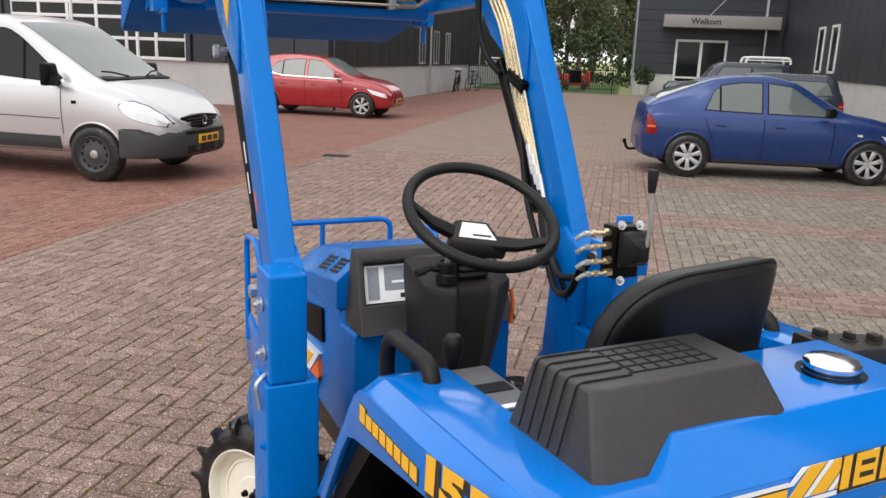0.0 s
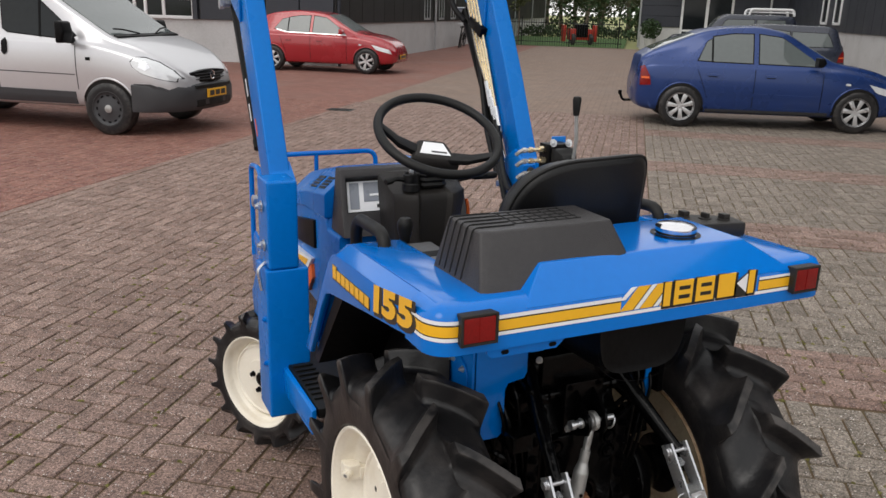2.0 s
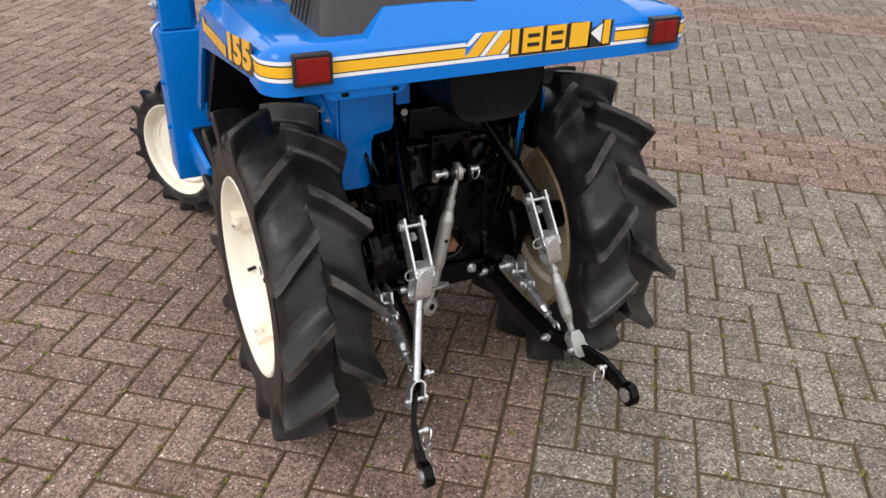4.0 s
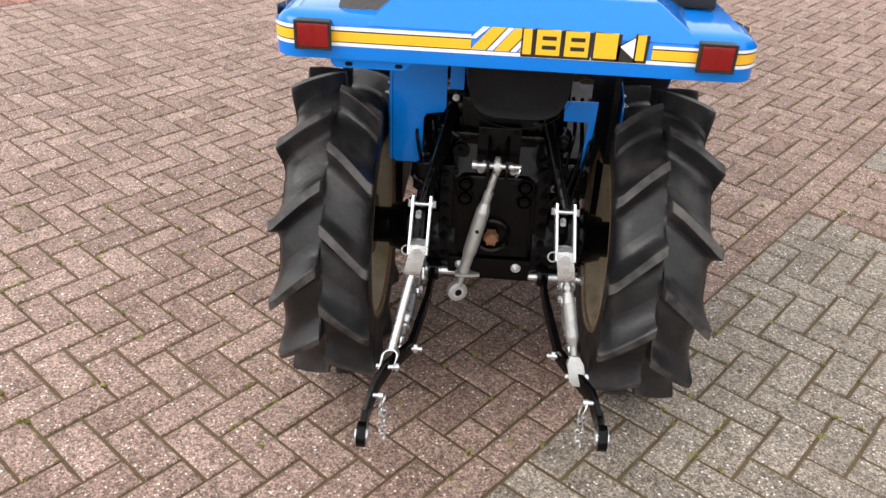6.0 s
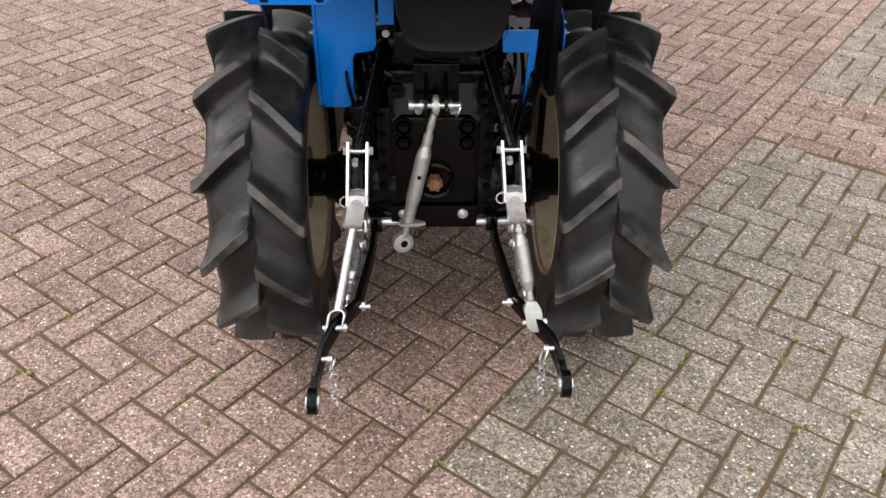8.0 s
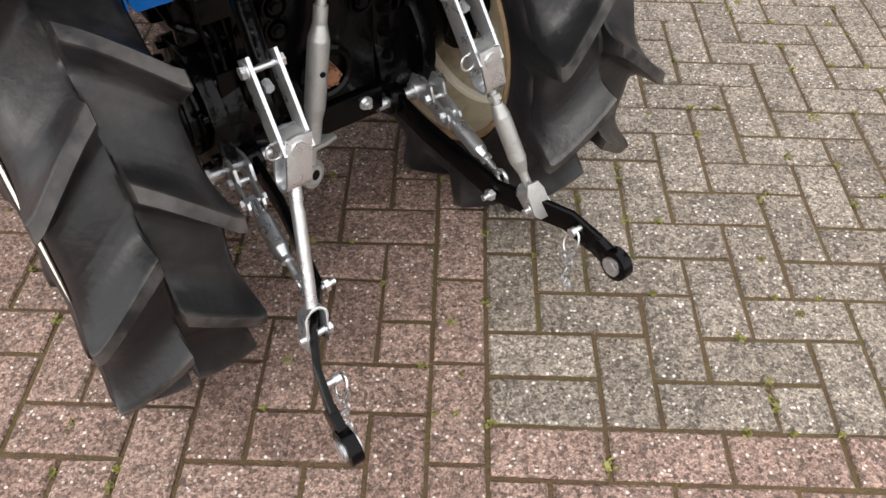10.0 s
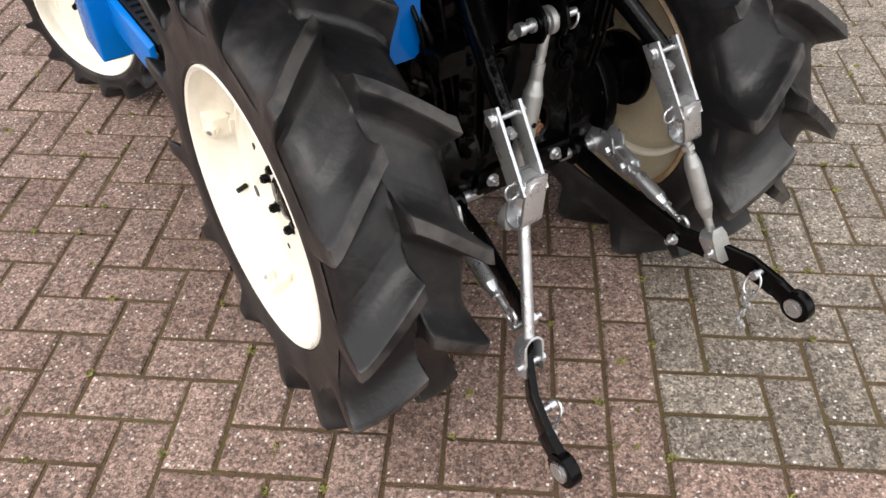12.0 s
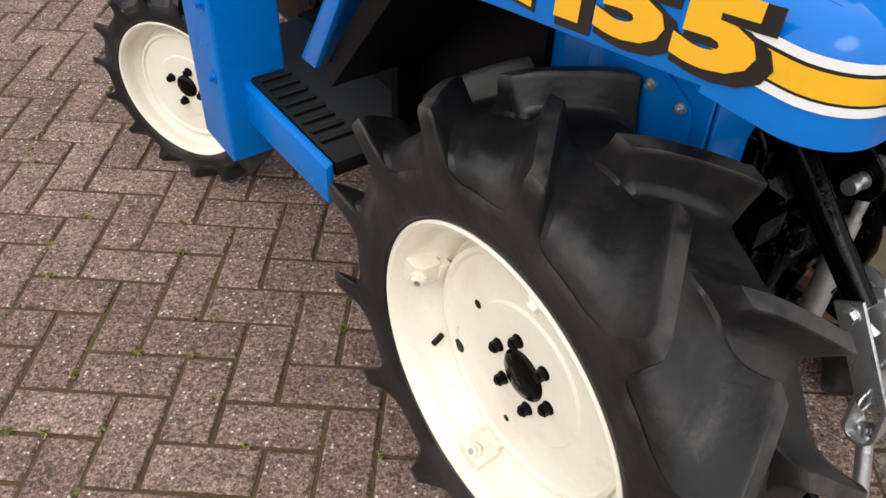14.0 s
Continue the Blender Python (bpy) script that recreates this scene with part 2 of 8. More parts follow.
def cyl(bm, p, q, r, r2=None, n=16, caps=True):
    p, q = Vector(p), Vector(q)
    m = Matrix.Translation((p + q) / 2) @ (q - p).to_track_quat("Z", "Y").to_matrix().to_4x4()
    return bmesh.ops.create_cone(bm, cap_ends=caps, segments=n, radius1=r, radius2=r if r2 is None else r2, depth=(q - p).length, matrix=m)["verts"]


def rings(bm, loops, closed=False, caps=True):
    """Joins rings of points, each of the same length, into one skin."""
    rows = [[bm.verts.new(p) for p in ring] for ring in loops]
    k = len(rows[0])
    pairs = list(zip(rows, rows[1:])) + ([(rows[-1], rows[0])] if closed else [])
    for a, b in pairs:
        for i in range(k):
            bm.faces.new((a[i], a[(i + 1) % k], b[(i + 1) % k], b[i]))
    if caps and not closed:
        bm.faces.new(rows[0][::-1])
        bm.faces.new(rows[-1])
    return rows


def tube(bm, pts, r, n=8, closed=False):
    pts = [Vector(p) for p in pts]
    k = len(pts)
    normal, loops = None, []
    for i, p in enumerate(pts):
        a = pts[(i - 1) % k] if closed or i else p
        b = pts[(i + 1) % k] if closed or i < k - 1 else p
        d = (b - a).normalized()
        if normal is None:
            normal = d.orthogonal().normalized()
        normal = (normal - d * normal.dot(d)).normalized()
        side = d.cross(normal)
        loops.append([p + r * (math.cos(t) * normal + math.sin(t) * side) for t in (2 * math.pi * j / n for j in range(n))])
    rings(bm, loops, closed)


def bend(pts, r=0.05, steps=5):
    """A polyline with its corners rounded."""
    pts = [Vector(p) for p in pts]
    out = [pts[0]]
    for a, b, c in zip(pts, pts[1:], pts[2:]):
        d = min(r, (a - b).length * 0.48, (c - b).length * 0.48)
        p, q = b + (a - b).normalized() * d, b + (c - b).normalized() * d
        for i in range(steps + 1):
            t = i / steps
            out.append((1 - t) ** 2 * p + 2 * t * (1 - t) * b + t * t * q)
    return out + [pts[-1]]


def lathe(bm, profile, origin, axis="x", sign=1, n=40):
    """Turns rows of (radius, along) round an axis through origin."""
    o = Vector(origin)
    loops = []
    for r, a in profile:
        ring = []
        for j in range(n):
            t = 2 * math.pi * j / n
            c, s = r * math.cos(t), r * math.sin(t)
            ring.append(o + {"x": V(sign * a, c, s), "y": V(c, sign * a, s), "z": V(c, s, sign * a)}[axis])
        loops.append(ring)
    rings(bm, loops, caps=False)


def prism(bm, pts, plane, a, b):
    """A flat outline, given in the plane's two axes, pulled from a to b along the third."""
    def at(p, h):
        return {"yz": V(h, p[0], p[1]), "xz": V(p[0], h, p[1]), "xy": V(p[0], p[1], h)}[plane]
    low, high = [bm.verts.new(at(p, a)) for p in pts], [bm.verts.new(at(p, b)) for p in pts]
    k = len(pts)
    for i in range(k):
        bm.faces.new((low[i], low[(i + 1) % k], high[(i + 1) % k], high[i]))
    bm.faces.new(low[::-1])
    bm.faces.new(high)


def hexbolt(bm, p, d, r=0.009, h=0.008, shank=0.006):
    """A hexagon head with its washer and stub."""
    p, d = Vector(p), Vector(d).normalized()
    cyl(bm, p, p + d * 0.0025, r * 1.45, n=14)
    cyl(bm, p + d * 0.002, p + d * (0.002 + h), r, n=6)
    if shank:
        cyl(bm, p + d * (0.002 + h), p + d * (0.002 + h + shank), r * 0.55, n=10)


def finish(bm, bevel=0.0, seg=2, angle=30):
    bmesh.ops.recalc_face_normals(bm, faces=bm.faces)
    if bevel:
        sharp = [e for e in bm.edges if len(e.link_faces) == 2 and e.calc_face_angle(0) > radians(angle)]
        bmesh.ops.bevel(bm, geom=sharp, offset=bevel, segments=seg, affect="EDGES", profile=0.6, clamp_overlap=True)


def part(name, bm, mat, parent=None, label="", bevel=0.0, seg=2, angle=30, smooth=38):
    """Links a bmesh as one mesh object, under a thing or a part where one is given."""
    finish(bm, bevel, seg, angle)
    me = bpy.data.meshes.new(name)
    bm.to_mesh(me)
    bm.free()
    for m in mat if isinstance(mat, (list, tuple)) else (mat,):
        me.materials.append(m)
    if smooth:
        me.polygons.foreach_set("use_smooth", [True] * len(me.polygons))
        me.set_sharp_from_angle(angle=radians(smooth))
    ob = new(name, me)
    ob.parent = parent
    if label:
        ob["label"] = label
    return ob


def thing(name, label, category, m=None, group="", kind=""):
    ob = new(name)
    ob.empty_display_size = 0.2
    if m is not None:
        ob.matrix_basis = m
    return tagged(ob, label, category, group, kind)


def joined(name, verts, faces, mat, parent=None, smooth=0):
    me = bpy.data.meshes.new(name)
    me.from_pydata(verts, [], faces)
    me.materials.append(mat)
    me.update()
    if smooth:
        me.polygons.foreach_set("use_smooth", [True] * len(me.polygons))
        me.set_sharp_from_angle(angle=radians(smooth))
    ob = new(name, me)
    ob.parent = parent
    return ob


def words(name, text, size, m, mat, parent, depth=0.0008, bold=0.0, shear=0.0, label=""):
    """Raised lettering in the built-in font, lying in the plane of m."""
    cu = bpy.data.curves.new(name, "FONT")
    cu.body, cu.size, cu.extrude, cu.offset, cu.shear = text, size, depth, bold, shear
    cu.align_x, cu.align_y, cu.resolution_u = "CENTER", "CENTER", 3
    tmp = new(name + "_outline", cu)
    bpy.context.view_layer.update()
    me = bpy.data.meshes.new_from_object(tmp.evaluated_get(bpy.context.evaluated_depsgraph_get()))
    bpy.data.objects.remove(tmp)
    bpy.data.curves.remove(cu)
    me.name = name
    me.transform(m)
    me.materials.clear()
    me.materials.append(mat)
    ob = new(name, me)
    ob.parent = parent
    if label:
        ob["label"] = label
    return ob


SITE = Matrix.Rotation(radians(-38), 4, "Z")   # x of the yard runs across the bays, y along the hall


def yard(v, u, z=0.0, turn=0.0):
    """A pose in the yard's own directions."""
    return SITE @ pose(v, u, z, 0, 0, turn)
# ---------------------------------------------------------------- ground
def plane_sheet(name, corners, z, mat, label, category):
    bm = bmesh.new()
    bm.faces.new([bm.verts.new((x, y, z)) for x, y in corners])
    ob = part(name, bm, mat, smooth=0)
    ob.matrix_basis = SITE
    return tagged(ob, label, category, kind="structure")


def far_paving(name, tone):
    """Paving too far off to tell its bricks apart: courses and tones by the yard's directions."""
    m = material(name, tone, 0.8, 0, 0.2, 0.5, 0.3, 60, dirt=(0.25, 0.20, 0.17), dirt_amount=0.35, dirt_scale=0.7, island=0)
    n, l = m.node_tree.nodes, m.node_tree.links
    p = n["Principled BSDF"]
    tc = n.new("ShaderNodeTexCoord")
    brick = n.new("ShaderNodeTexBrick")
    brick.inputs["Scale"].default_value = 1.0
    brick.inputs["Brick Width"].default_value, brick.inputs["Row Height"].default_value = 0.212, 0.106
    brick.inputs["Mortar Size"].default_value = 0.006
    brick.inputs["Color1"].default_value, brick.inputs["Color2"].default_value = (0.85, 0.85, 0.85, 1), (1.12, 1.1, 1.08, 1)
    brick.inputs["Mortar"].default_value = (0.5, 0.48, 0.42, 1)
    l.new(tc.outputs["Object"], brick.inputs["Vector"])
    mul = n.new("ShaderNodeMix")
    mul.data_type, mul.blend_type = "RGBA", "MULTIPLY"
    mul.inputs[0].default_value = 1.0
    old = p.inputs["Base Color"].links[0].from_socket
    l.new(old, mul.inputs[6])
    l.new(brick.outputs["Color"], mul.inputs[7])
    l.new(mul.outputs[2], p.inputs["Base Color"])
    return m


YARD_FAR = far_paving("far_brown_paving", (0.215, 0.154, 0.122))
LANE_FAR = far_paving("far_red_paving", (0.215, 0.100, 0.078))
plane_sheet("ground", [(-400, -400), (400, -400), (400, 700), (-400, 700)], -0.10, DRY_GRASS, "flat grassland round the paved yard", "ground")
plane_sheet("joint_bed", [(-40, -40), (40, -40), (40, 42), (-40, 42)], -0.0062, MOSS, "mossy sand bed under the paving bricks", "paving")
plane_sheet("yard_paving", [(-4.7, 12.5), (40, 12.5), (40, 42), (-4.7, 42)], -0.003, YARD_FAR, "brown brick paving of the far yard", "paving")
plane_sheet("lane_paving", [(-40, 6.0), (-4.7, 6.0), (-4.7, 42), (-40, 42)], -0.0035, LANE_FAR, "red brick paving of the parking lane", "paving")
plane_sheet("lane_end_paving", [(-40, -6), (-4.75, -6), (-4.75, 0), (-9.6, 0), (-9.6, 6), (-40, 6)], -0.004, LANE_FAR, "red brick paving at the end of the lane", "paving")
plane_sheet("rear_paving", [(-40, -40), (40, -40), (40, -6), (-40, -6)], -0.004, YARD_FAR, "brown brick paving behind the tractor", "paving")
plane_sheet("side_paving", [(8.1, -6), (40, -6), (40, 12.5), (8.1, 12.5)], -0.004, YARD_FAR, "brown brick paving beside the bays", "paving")
plane_sheet("lawn", [(-8.2, 42.4), (-0.4, 42.4), (-0.4, 60), (-8.2, 60)], -0.006, GRASS, "green mown lawn behind the iron fence", "lawn")

# ---------------------------------------------------------------- hall and office
HALL_U, HALL_V, HALL_TOP = 21.0, -8.3, 6.75


def in_yard(ob):
    ob.matrix_basis = SITE @ ob.matrix_basis
    return ob


def hall():
    h = thing("workshop_hall", "anthracite steel-clad workshop hall with a pale concrete plinth", "building", SITE)
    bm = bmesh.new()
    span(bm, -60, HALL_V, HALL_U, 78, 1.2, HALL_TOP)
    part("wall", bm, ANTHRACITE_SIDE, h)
    bm = bmesh.new()
    span(bm, -60, HALL_V - 0.02, HALL_U + 0.02, 78, -0.1, 1.2)
    part("plinth", bm, PLINTH, h, "pale concrete plinth")
    # front cladding in upright panels, parted for the roller door
    x = HALL_V
    while x > -40:
        w = 1.05
        lo = 4.4 if -18.5 < x - w / 2 < -12.6 else 1.2
        bm = bmesh.new()
        span(bm, x - w + 0.012, x - 0.012, HALL_U - 0.05, HALL_U + 0.01, lo, HALL_TOP + 0.05)
        part("cladding_panel", bm, ANTHRACITE, h, bevel=0.008, seg=1)
        x -= w
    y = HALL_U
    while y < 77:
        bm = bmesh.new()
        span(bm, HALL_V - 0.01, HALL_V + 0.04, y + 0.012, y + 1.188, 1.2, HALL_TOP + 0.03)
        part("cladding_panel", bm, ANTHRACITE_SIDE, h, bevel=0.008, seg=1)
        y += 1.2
    bm = bmesh.new()
    span(bm, -60, HALL_V + 0.1, HALL_U - 0.12, HALL_U + 0.1, HALL_TOP, HALL_TOP + 0.14)
    span(bm, HALL_V - 0.1, HALL_V + 0.12, HALL_U - 0.12, 78, HALL_TOP, HALL_TOP + 0.14)
    part("roof_edge", bm, ANTHRACITE, h, bevel=0.02)
    for y in (HALL_U + 0.05, 33, 45.2, 57, 67, 77):
        bm = bmesh.new()
        cyl(bm, (HALL_V + 0.12, y, 0), (HALL_V + 0.12, y, HALL_TOP), 0.05, n=10)
        part("drainpipe", bm, TRIM_GREY if y > 30 else ANTHRACITE, h, "grey drainpipe")
    for y in (26, 37, 41, 51, 61):
        bm = bmesh.new()
        span(bm, HALL_V + 0.03, HALL_V + 0.2, y, y + 0.25, HALL_TOP - 0.4, HALL_TOP - 0.25)
        part("wall_lamp", bm, TRIM_GREY, h, bevel=0.02)
    # side windows
    for y in (31.3, 33.9, 36.3):
        bm = bmesh.new()
        for a, b, c, d in ((0, 1.0, 1.25, 1.33), (0, 1.0, 2.57, 2.65), (0, 0.07, 1.3, 2.6), (0.93, 1.0, 1.3, 2.6), (0.47, 0.53, 1.3, 2.6)):
            span(bm, HALL_V, HALL_V + 0.07, y + a, y + b, c, d)
        w = part("window", bm, TRIM_GREY, h, "grey framed window")
        bm = bmesh.new()
        span(bm, HALL_V, HALL_V + 0.05, y + 0.05, y + 0.95, 1.3, 2.6)
        part("pane", bm, DARK_GLASS, w)
    # roller door with glazed bands
    x0, x1 = -18.5, -12.7
    bm = bmesh.new()
    span(bm, x0, x1, HALL_U - 0.02, HALL_U + 0.02, 3.15, 4.4)
    d = part("roller_door", bm, GREY_PANEL, h, "grey sectional door with white glazed bands")
    bm = bmesh.new()
    for z in (1.2, 1.75, 2.35, 2.75, 3.1):
        span(bm, x0, x1, HALL_U - 0.06, HALL_U, z, z + 0.09)
    for i in range(7):
        xx = x0 + (x1 - x0) * i / 6
        span(bm, xx - 0.05, xx + 0.05, HALL_U - 0.062, HALL_U, 1.2, 3.15)
    part("door_frame", bm, WHITE_FRAME, d, bevel=0.006)
    for i in range(6):
        for z0, z1 in ((1.29, 1.75), (1.84, 2.35), (2.44, 2.75), (2.84, 3.1)):
            bm = bmesh.new()
            a, b = x0 + (x1 - x0) * i / 6 + 0.05, x0 + (x1 - x0) * (i + 1) / 6 - 0.05
            span(bm, a, b, HALL_U - 0.03, HALL_U, z0, z1)
            part("pane", bm, DARK_GLASS, d)
    bm = bmesh.new()
    for a, b, c, e in ((x0 - 0.15, x0, 1.2, 4.5), (x1, x1 + 0.15, 1.2, 4.5), (x0 - 0.15, x1 + 0.15, 4.4, 4.55)):
        span(bm, a, b, HALL_U - 0.1, HALL_U, c, e)
    part("door_reveal", bm, ANTHRACITE, h)
    # shop canopy and window beneath
    bm = bmesh.new()
    span(bm, -30, -20.0, HALL_U - 1.0, HALL_U - 0.05, 2.55, 2.98)
    part("shop_canopy", bm, RED_WOOD, h, "red-brown timber canopy", bevel=0.02)
    bm = bmesh.new()
    for i in range(6):
        span(bm, -29 + 1.5 * i, -28.9 + 1.5 * i, HALL_U - 0.1, HALL_U, 0.2, 2.5)
    span(bm, -29, -20.4, HALL_U - 0.1, HALL_U, 2.4, 2.52)
    w = part("shop_window", bm, WHITE_FRAME, h)
    bm = bmesh.new()
    span(bm, -29, -20.6, HALL_U - 0.05, HALL_U, 0.3, 2.45)
    part("pane", bm, DARK_GLASS, w)
    # the firm's sign as plain white shapes
    for x0, w in ((-22.55, 0.85), (-21.6, 0.7), (-20.78, 0.75), (-23.5, 0.8)):
        bm = bmesh.new()
        t = 0.14
        for a, b, c, e in ((x0, x0 + t, 3.35, 4.3), (x0 + w - t, x0 + w, 3.35, 4.3), (x0, x0 + w, 4.16, 4.3), (x0, x0 + w, 3.35 if x0 > -21 else 3.75, 3.49 if x0 > -21 else 3.89)):
            span(bm, a, b, HALL_U - 0.14, HALL_U - 0.06, c, e)
        part("sign_shape", bm, SIGN_WHITE, h, "white rounded sign shape", bevel=0.02)
    return h


hall()

OFF_U, SIDE_V, OFF_TOP = 45.0, 7.75, 8.8


def office():
    o = thing("office_building", "dark grey clad office with a pale entrance canopy", "building", SITE)
    bm = bmesh.new()
    span(bm, 0.35, 30, OFF_U, 70, 1.1, OFF_TOP)
    part("wall", bm, ANTHRACITE, o)
    bm = bmesh.new()
    span(bm, 0.37, 30, OFF_U + 0.02, 70, -0.1, 1.1)
    part("plinth", bm, PLINTH, o, "pale concrete plinth")
    for k in range(14):
        bm = bmesh.new()
        z = 1.1 + k * 0.55
        span(bm, 0.33, SIDE_V, OFF_U - 0.04, OFF_U + 0.01, z + 0.008, z + 0.542)
        part("cladding_panel", bm, ANTHRACITE, o, bevel=0.006, seg=1)
    bm = bmesh.new()
    span(bm, 0.3, SIDE_V, OFF_U - 0.08, OFF_U + 0.1, OFF_TOP - 0.02, OFF_TOP + 0.08)
    part("roof_edge", bm, ANTHRACITE, o)
    bm = bmesh.new()
    cyl(bm, (0.3, OFF_U - 0.05, 0), (0.3, OFF_U - 0.05, OFF_TOP), 0.05, n=8)
    part("drainpipe", bm, TRIM_GREY, o)
    bm = bmesh.new()
    span(bm, 1.65, 7.4, OFF_U - 1.2, OFF_U, 3.5, 4.12)
    c = part("entrance_canopy", bm, GREY_PANEL, o, "pale grey entrance canopy", bevel=0.03)
    words("canopy_lettering", "Welkom", 0.42, pose(3.75, OFF_U - 1.206, 3.8, 90, 0, 0), BLACK_DECAL, c, 0.004, 0.01)
    bm = bmesh.new()
    cyl(bm, (6.75, OFF_U - 1.0, 0), (6.75, OFF_U - 1.0, 3.5), 0.05, n=8)
    part("canopy_post", bm, TRIM_GREY, o)
    bm = bmesh.new()
    cyl(bm, (3.9, OFF_U - 0.9, 4.1), (6.9, OFF_U - 0.04, 7.4), 0.02, n=6)
    part("canopy_stay", bm, TRIM_GREY, o)
    bm = bmesh.new()
    span(bm, 6.75, 6.87, OFF_U - 0.2, OFF_U - 0.1, 4.1, 5.4)
    part("vent_pipe", bm, TRIM_GREY, o)
    bm = bmesh.new()
    for a, b, cc, d in ((2.4, 5.05, 2.8, 2.92), (2.4, 2.52, 0, 2.8), (4.93, 5.05, 0, 2.8), (3.65, 3.8, 0, 2.8), (2.4, 5.05, 0.9, 1.0), (2.4, 5.05, 0, 0.15)):
        span(bm, a, b, OFF_U - 0.1, OFF_U, cc, d)
    d = part("entrance_door", bm, WHITE_FRAME, o, "white framed glazed entrance door")
    for a, b in ((2.52, 3.65), (3.8, 4.93)):
        bm = bmesh.new()
        span(bm, a, b, OFF_U - 0.06, OFF_U, 0.15, 2.8)
        part("pane", bm, DARK_GLASS, d)
    # the long wing on the bay side
    bm = bmesh.new()
    span(bm, SIDE_V, 30, 2, OFF_U, 1.25, 9.6)
    part("wing_wall", bm, ANTHRACITE, o)
    bm = bmesh.new()
    span(bm, SIDE_V + 0.02, 30, 2, OFF_U, -0.1, 1.25)
    part("plinth", bm, PLINTH, o, "pale concrete plinth")
    y = 2.0
    while y < OFF_U - 0.5:
        bm = bmesh.new()
        span(bm, SIDE_V - 0.04, SIDE_V + 0.01, y + 0.01, y + 1.14, 1.25, 9.65)
        part("cladding_panel", bm, ANTHRACITE, o, bevel=0.006, seg=1)
        y += 1.15
    bm = bmesh.new()
    span(bm, SIDE_V - 0.1, SIDE_V + 0.1, 2, OFF_U, 9.6, 9.75)
    part("roof_edge", bm, TRIM_GREY, o)
    for y in (33.0, 35.3, 20.5, 22.8):
        bm = bmesh.new()
        for a, b, cc, d in ((0, 1.1, 1.5, 1.6), (0, 1.1, 3.25, 3.35), (0, 0.1, 1.5, 3.3), (1.0, 1.1, 1.5, 3.3)):
            span(bm, SIDE_V - 0.09, SIDE_V, y + a, y + b, cc, d)
        w = part("window", bm, WHITE_FRAME, o, "white framed upright window")
        bm = bmesh.new()
        span(bm, SIDE_V - 0.06, SIDE_V, y + 0.1, y + 1.0, 1.6, 3.25)
        part("pane", bm, DARK_GLASS, w)
    bm = bmesh.new()
    span(bm, SIDE_V - 0.32, SIDE_V - 0.04, 41.2, 41.45, 6.2, 6.45)
    cyl(bm, (SIDE_V - 0.3, 41.3, 6.3), (SIDE_V - 0.55, 41.1, 6.15), 0.09, n=10)
    part("wall_lamp", bm, TRIM_GREY, o, bevel=0.02)
    return o


office()


# ---------------------------------------------------------------- fence, trees and planting
def fence():
    f = thing("iron_fence", "dark iron railing fence along the lawn", "fence", SITE)
    x = -8.2
    while x < -0.55:
        big = abs((x + 8.2) % 2.5) < 0.12
        bm = bmesh.new()
        cyl(bm, (x, 42.2, 0), (x, 42.2, 1.45 if big else 1.3), 0.035 if big else 0.013, n=6)
        cyl(bm, (x, 42.2, 1.45 if big else 1.3), (x, 42.2, 1.52 if big else 1.38), 0.03 if big else 0.013, 0.002, n=6)
        part("post" if big else "rail_bar", bm, IRON, f)
        x += 0.125
    for z in (0.2, 1.15):
        bm = bmesh.new()
        span(bm, -8.2, -0.5, 42.18, 42.22, z, z + 0.04)
        part("rail", bm, IRON, f)
    return f


fence()


def leaf_cloud(clumps, leaf, count, rng):
    """Many small leaf faces scattered through clumps (centre, radii)."""
    verts, faces = [], []
    for c, rad in clumps:
        d = rng.normal(size=(count, 3))
        d /= np.linalg.norm(d, axis=1)[:, None]
        p = np.array(c) + d * np.array(rad) * (rng.random((count, 1)) ** 0.45)
        a = rng.normal(size=(count, 3))
        a /= np.linalg.norm(a, axis=1)[:, None]
        b = np.cross(a, rng.normal(size=(count, 3)))
        b /= np.linalg.norm(b, axis=1)[:, None]
        s = leaf * (0.6 + 0.8 * rng.random((count, 1)))
        for q, e, g in zip(p, a * s, b * s * 0.7):
            k = len(verts)
            verts += [tuple(q - e), tuple(q + g), tuple(q + e), tuple(q - g)]
            faces.append((k, k + 1, k + 2, k + 3))
    return verts, faces


def poplar_meshes(seed, height):
    rng = np.random.default_rng(seed)
    bm = bmesh.new()
    pts = [V(0.15 * math.sin(k * 1.3 + seed), 0.15 * math.cos(k * 1.7 + seed), height * k / 9) for k in range(10)]
    loops = []
    for k, p in enumerate(pts):
        r = 0.26 * (1 - k / 10) + 0.03
        loops.append([p + V(r * math.cos(t), r * math.sin(t), 0) for t in (2 * math.pi * j / 8 for j in range(8))])
    rings(bm, loops)
    clumps = []
    for k in range(52):
        z = height * (0.20 + 0.78 * (k + 0.5) / 52)
        wide = 2.25 * (1 - 0.62 * (k / 52) ** 1.7) * (0.55 + 0.45 * min(1, k / 5))
        ang, out = rng.random() * 6.28, wide * (0.3 + 0.75 * rng.random())
        c = (out * math.cos(ang), out * math.sin(ang), z + rng.normal() * 0.3)
        tube(bm, [V(0, 0, z - 0.9), V(c[0] * 0.5, c[1] * 0.5, z - 0.4), V(*c)], 0.035, 4)
        size = 0.5 + 0.6 * rng.random()
        clumps.append((c, (size, size, size * 1.5)))
    return bm, leaf_cloud(clumps, 0.105, 250, rng)


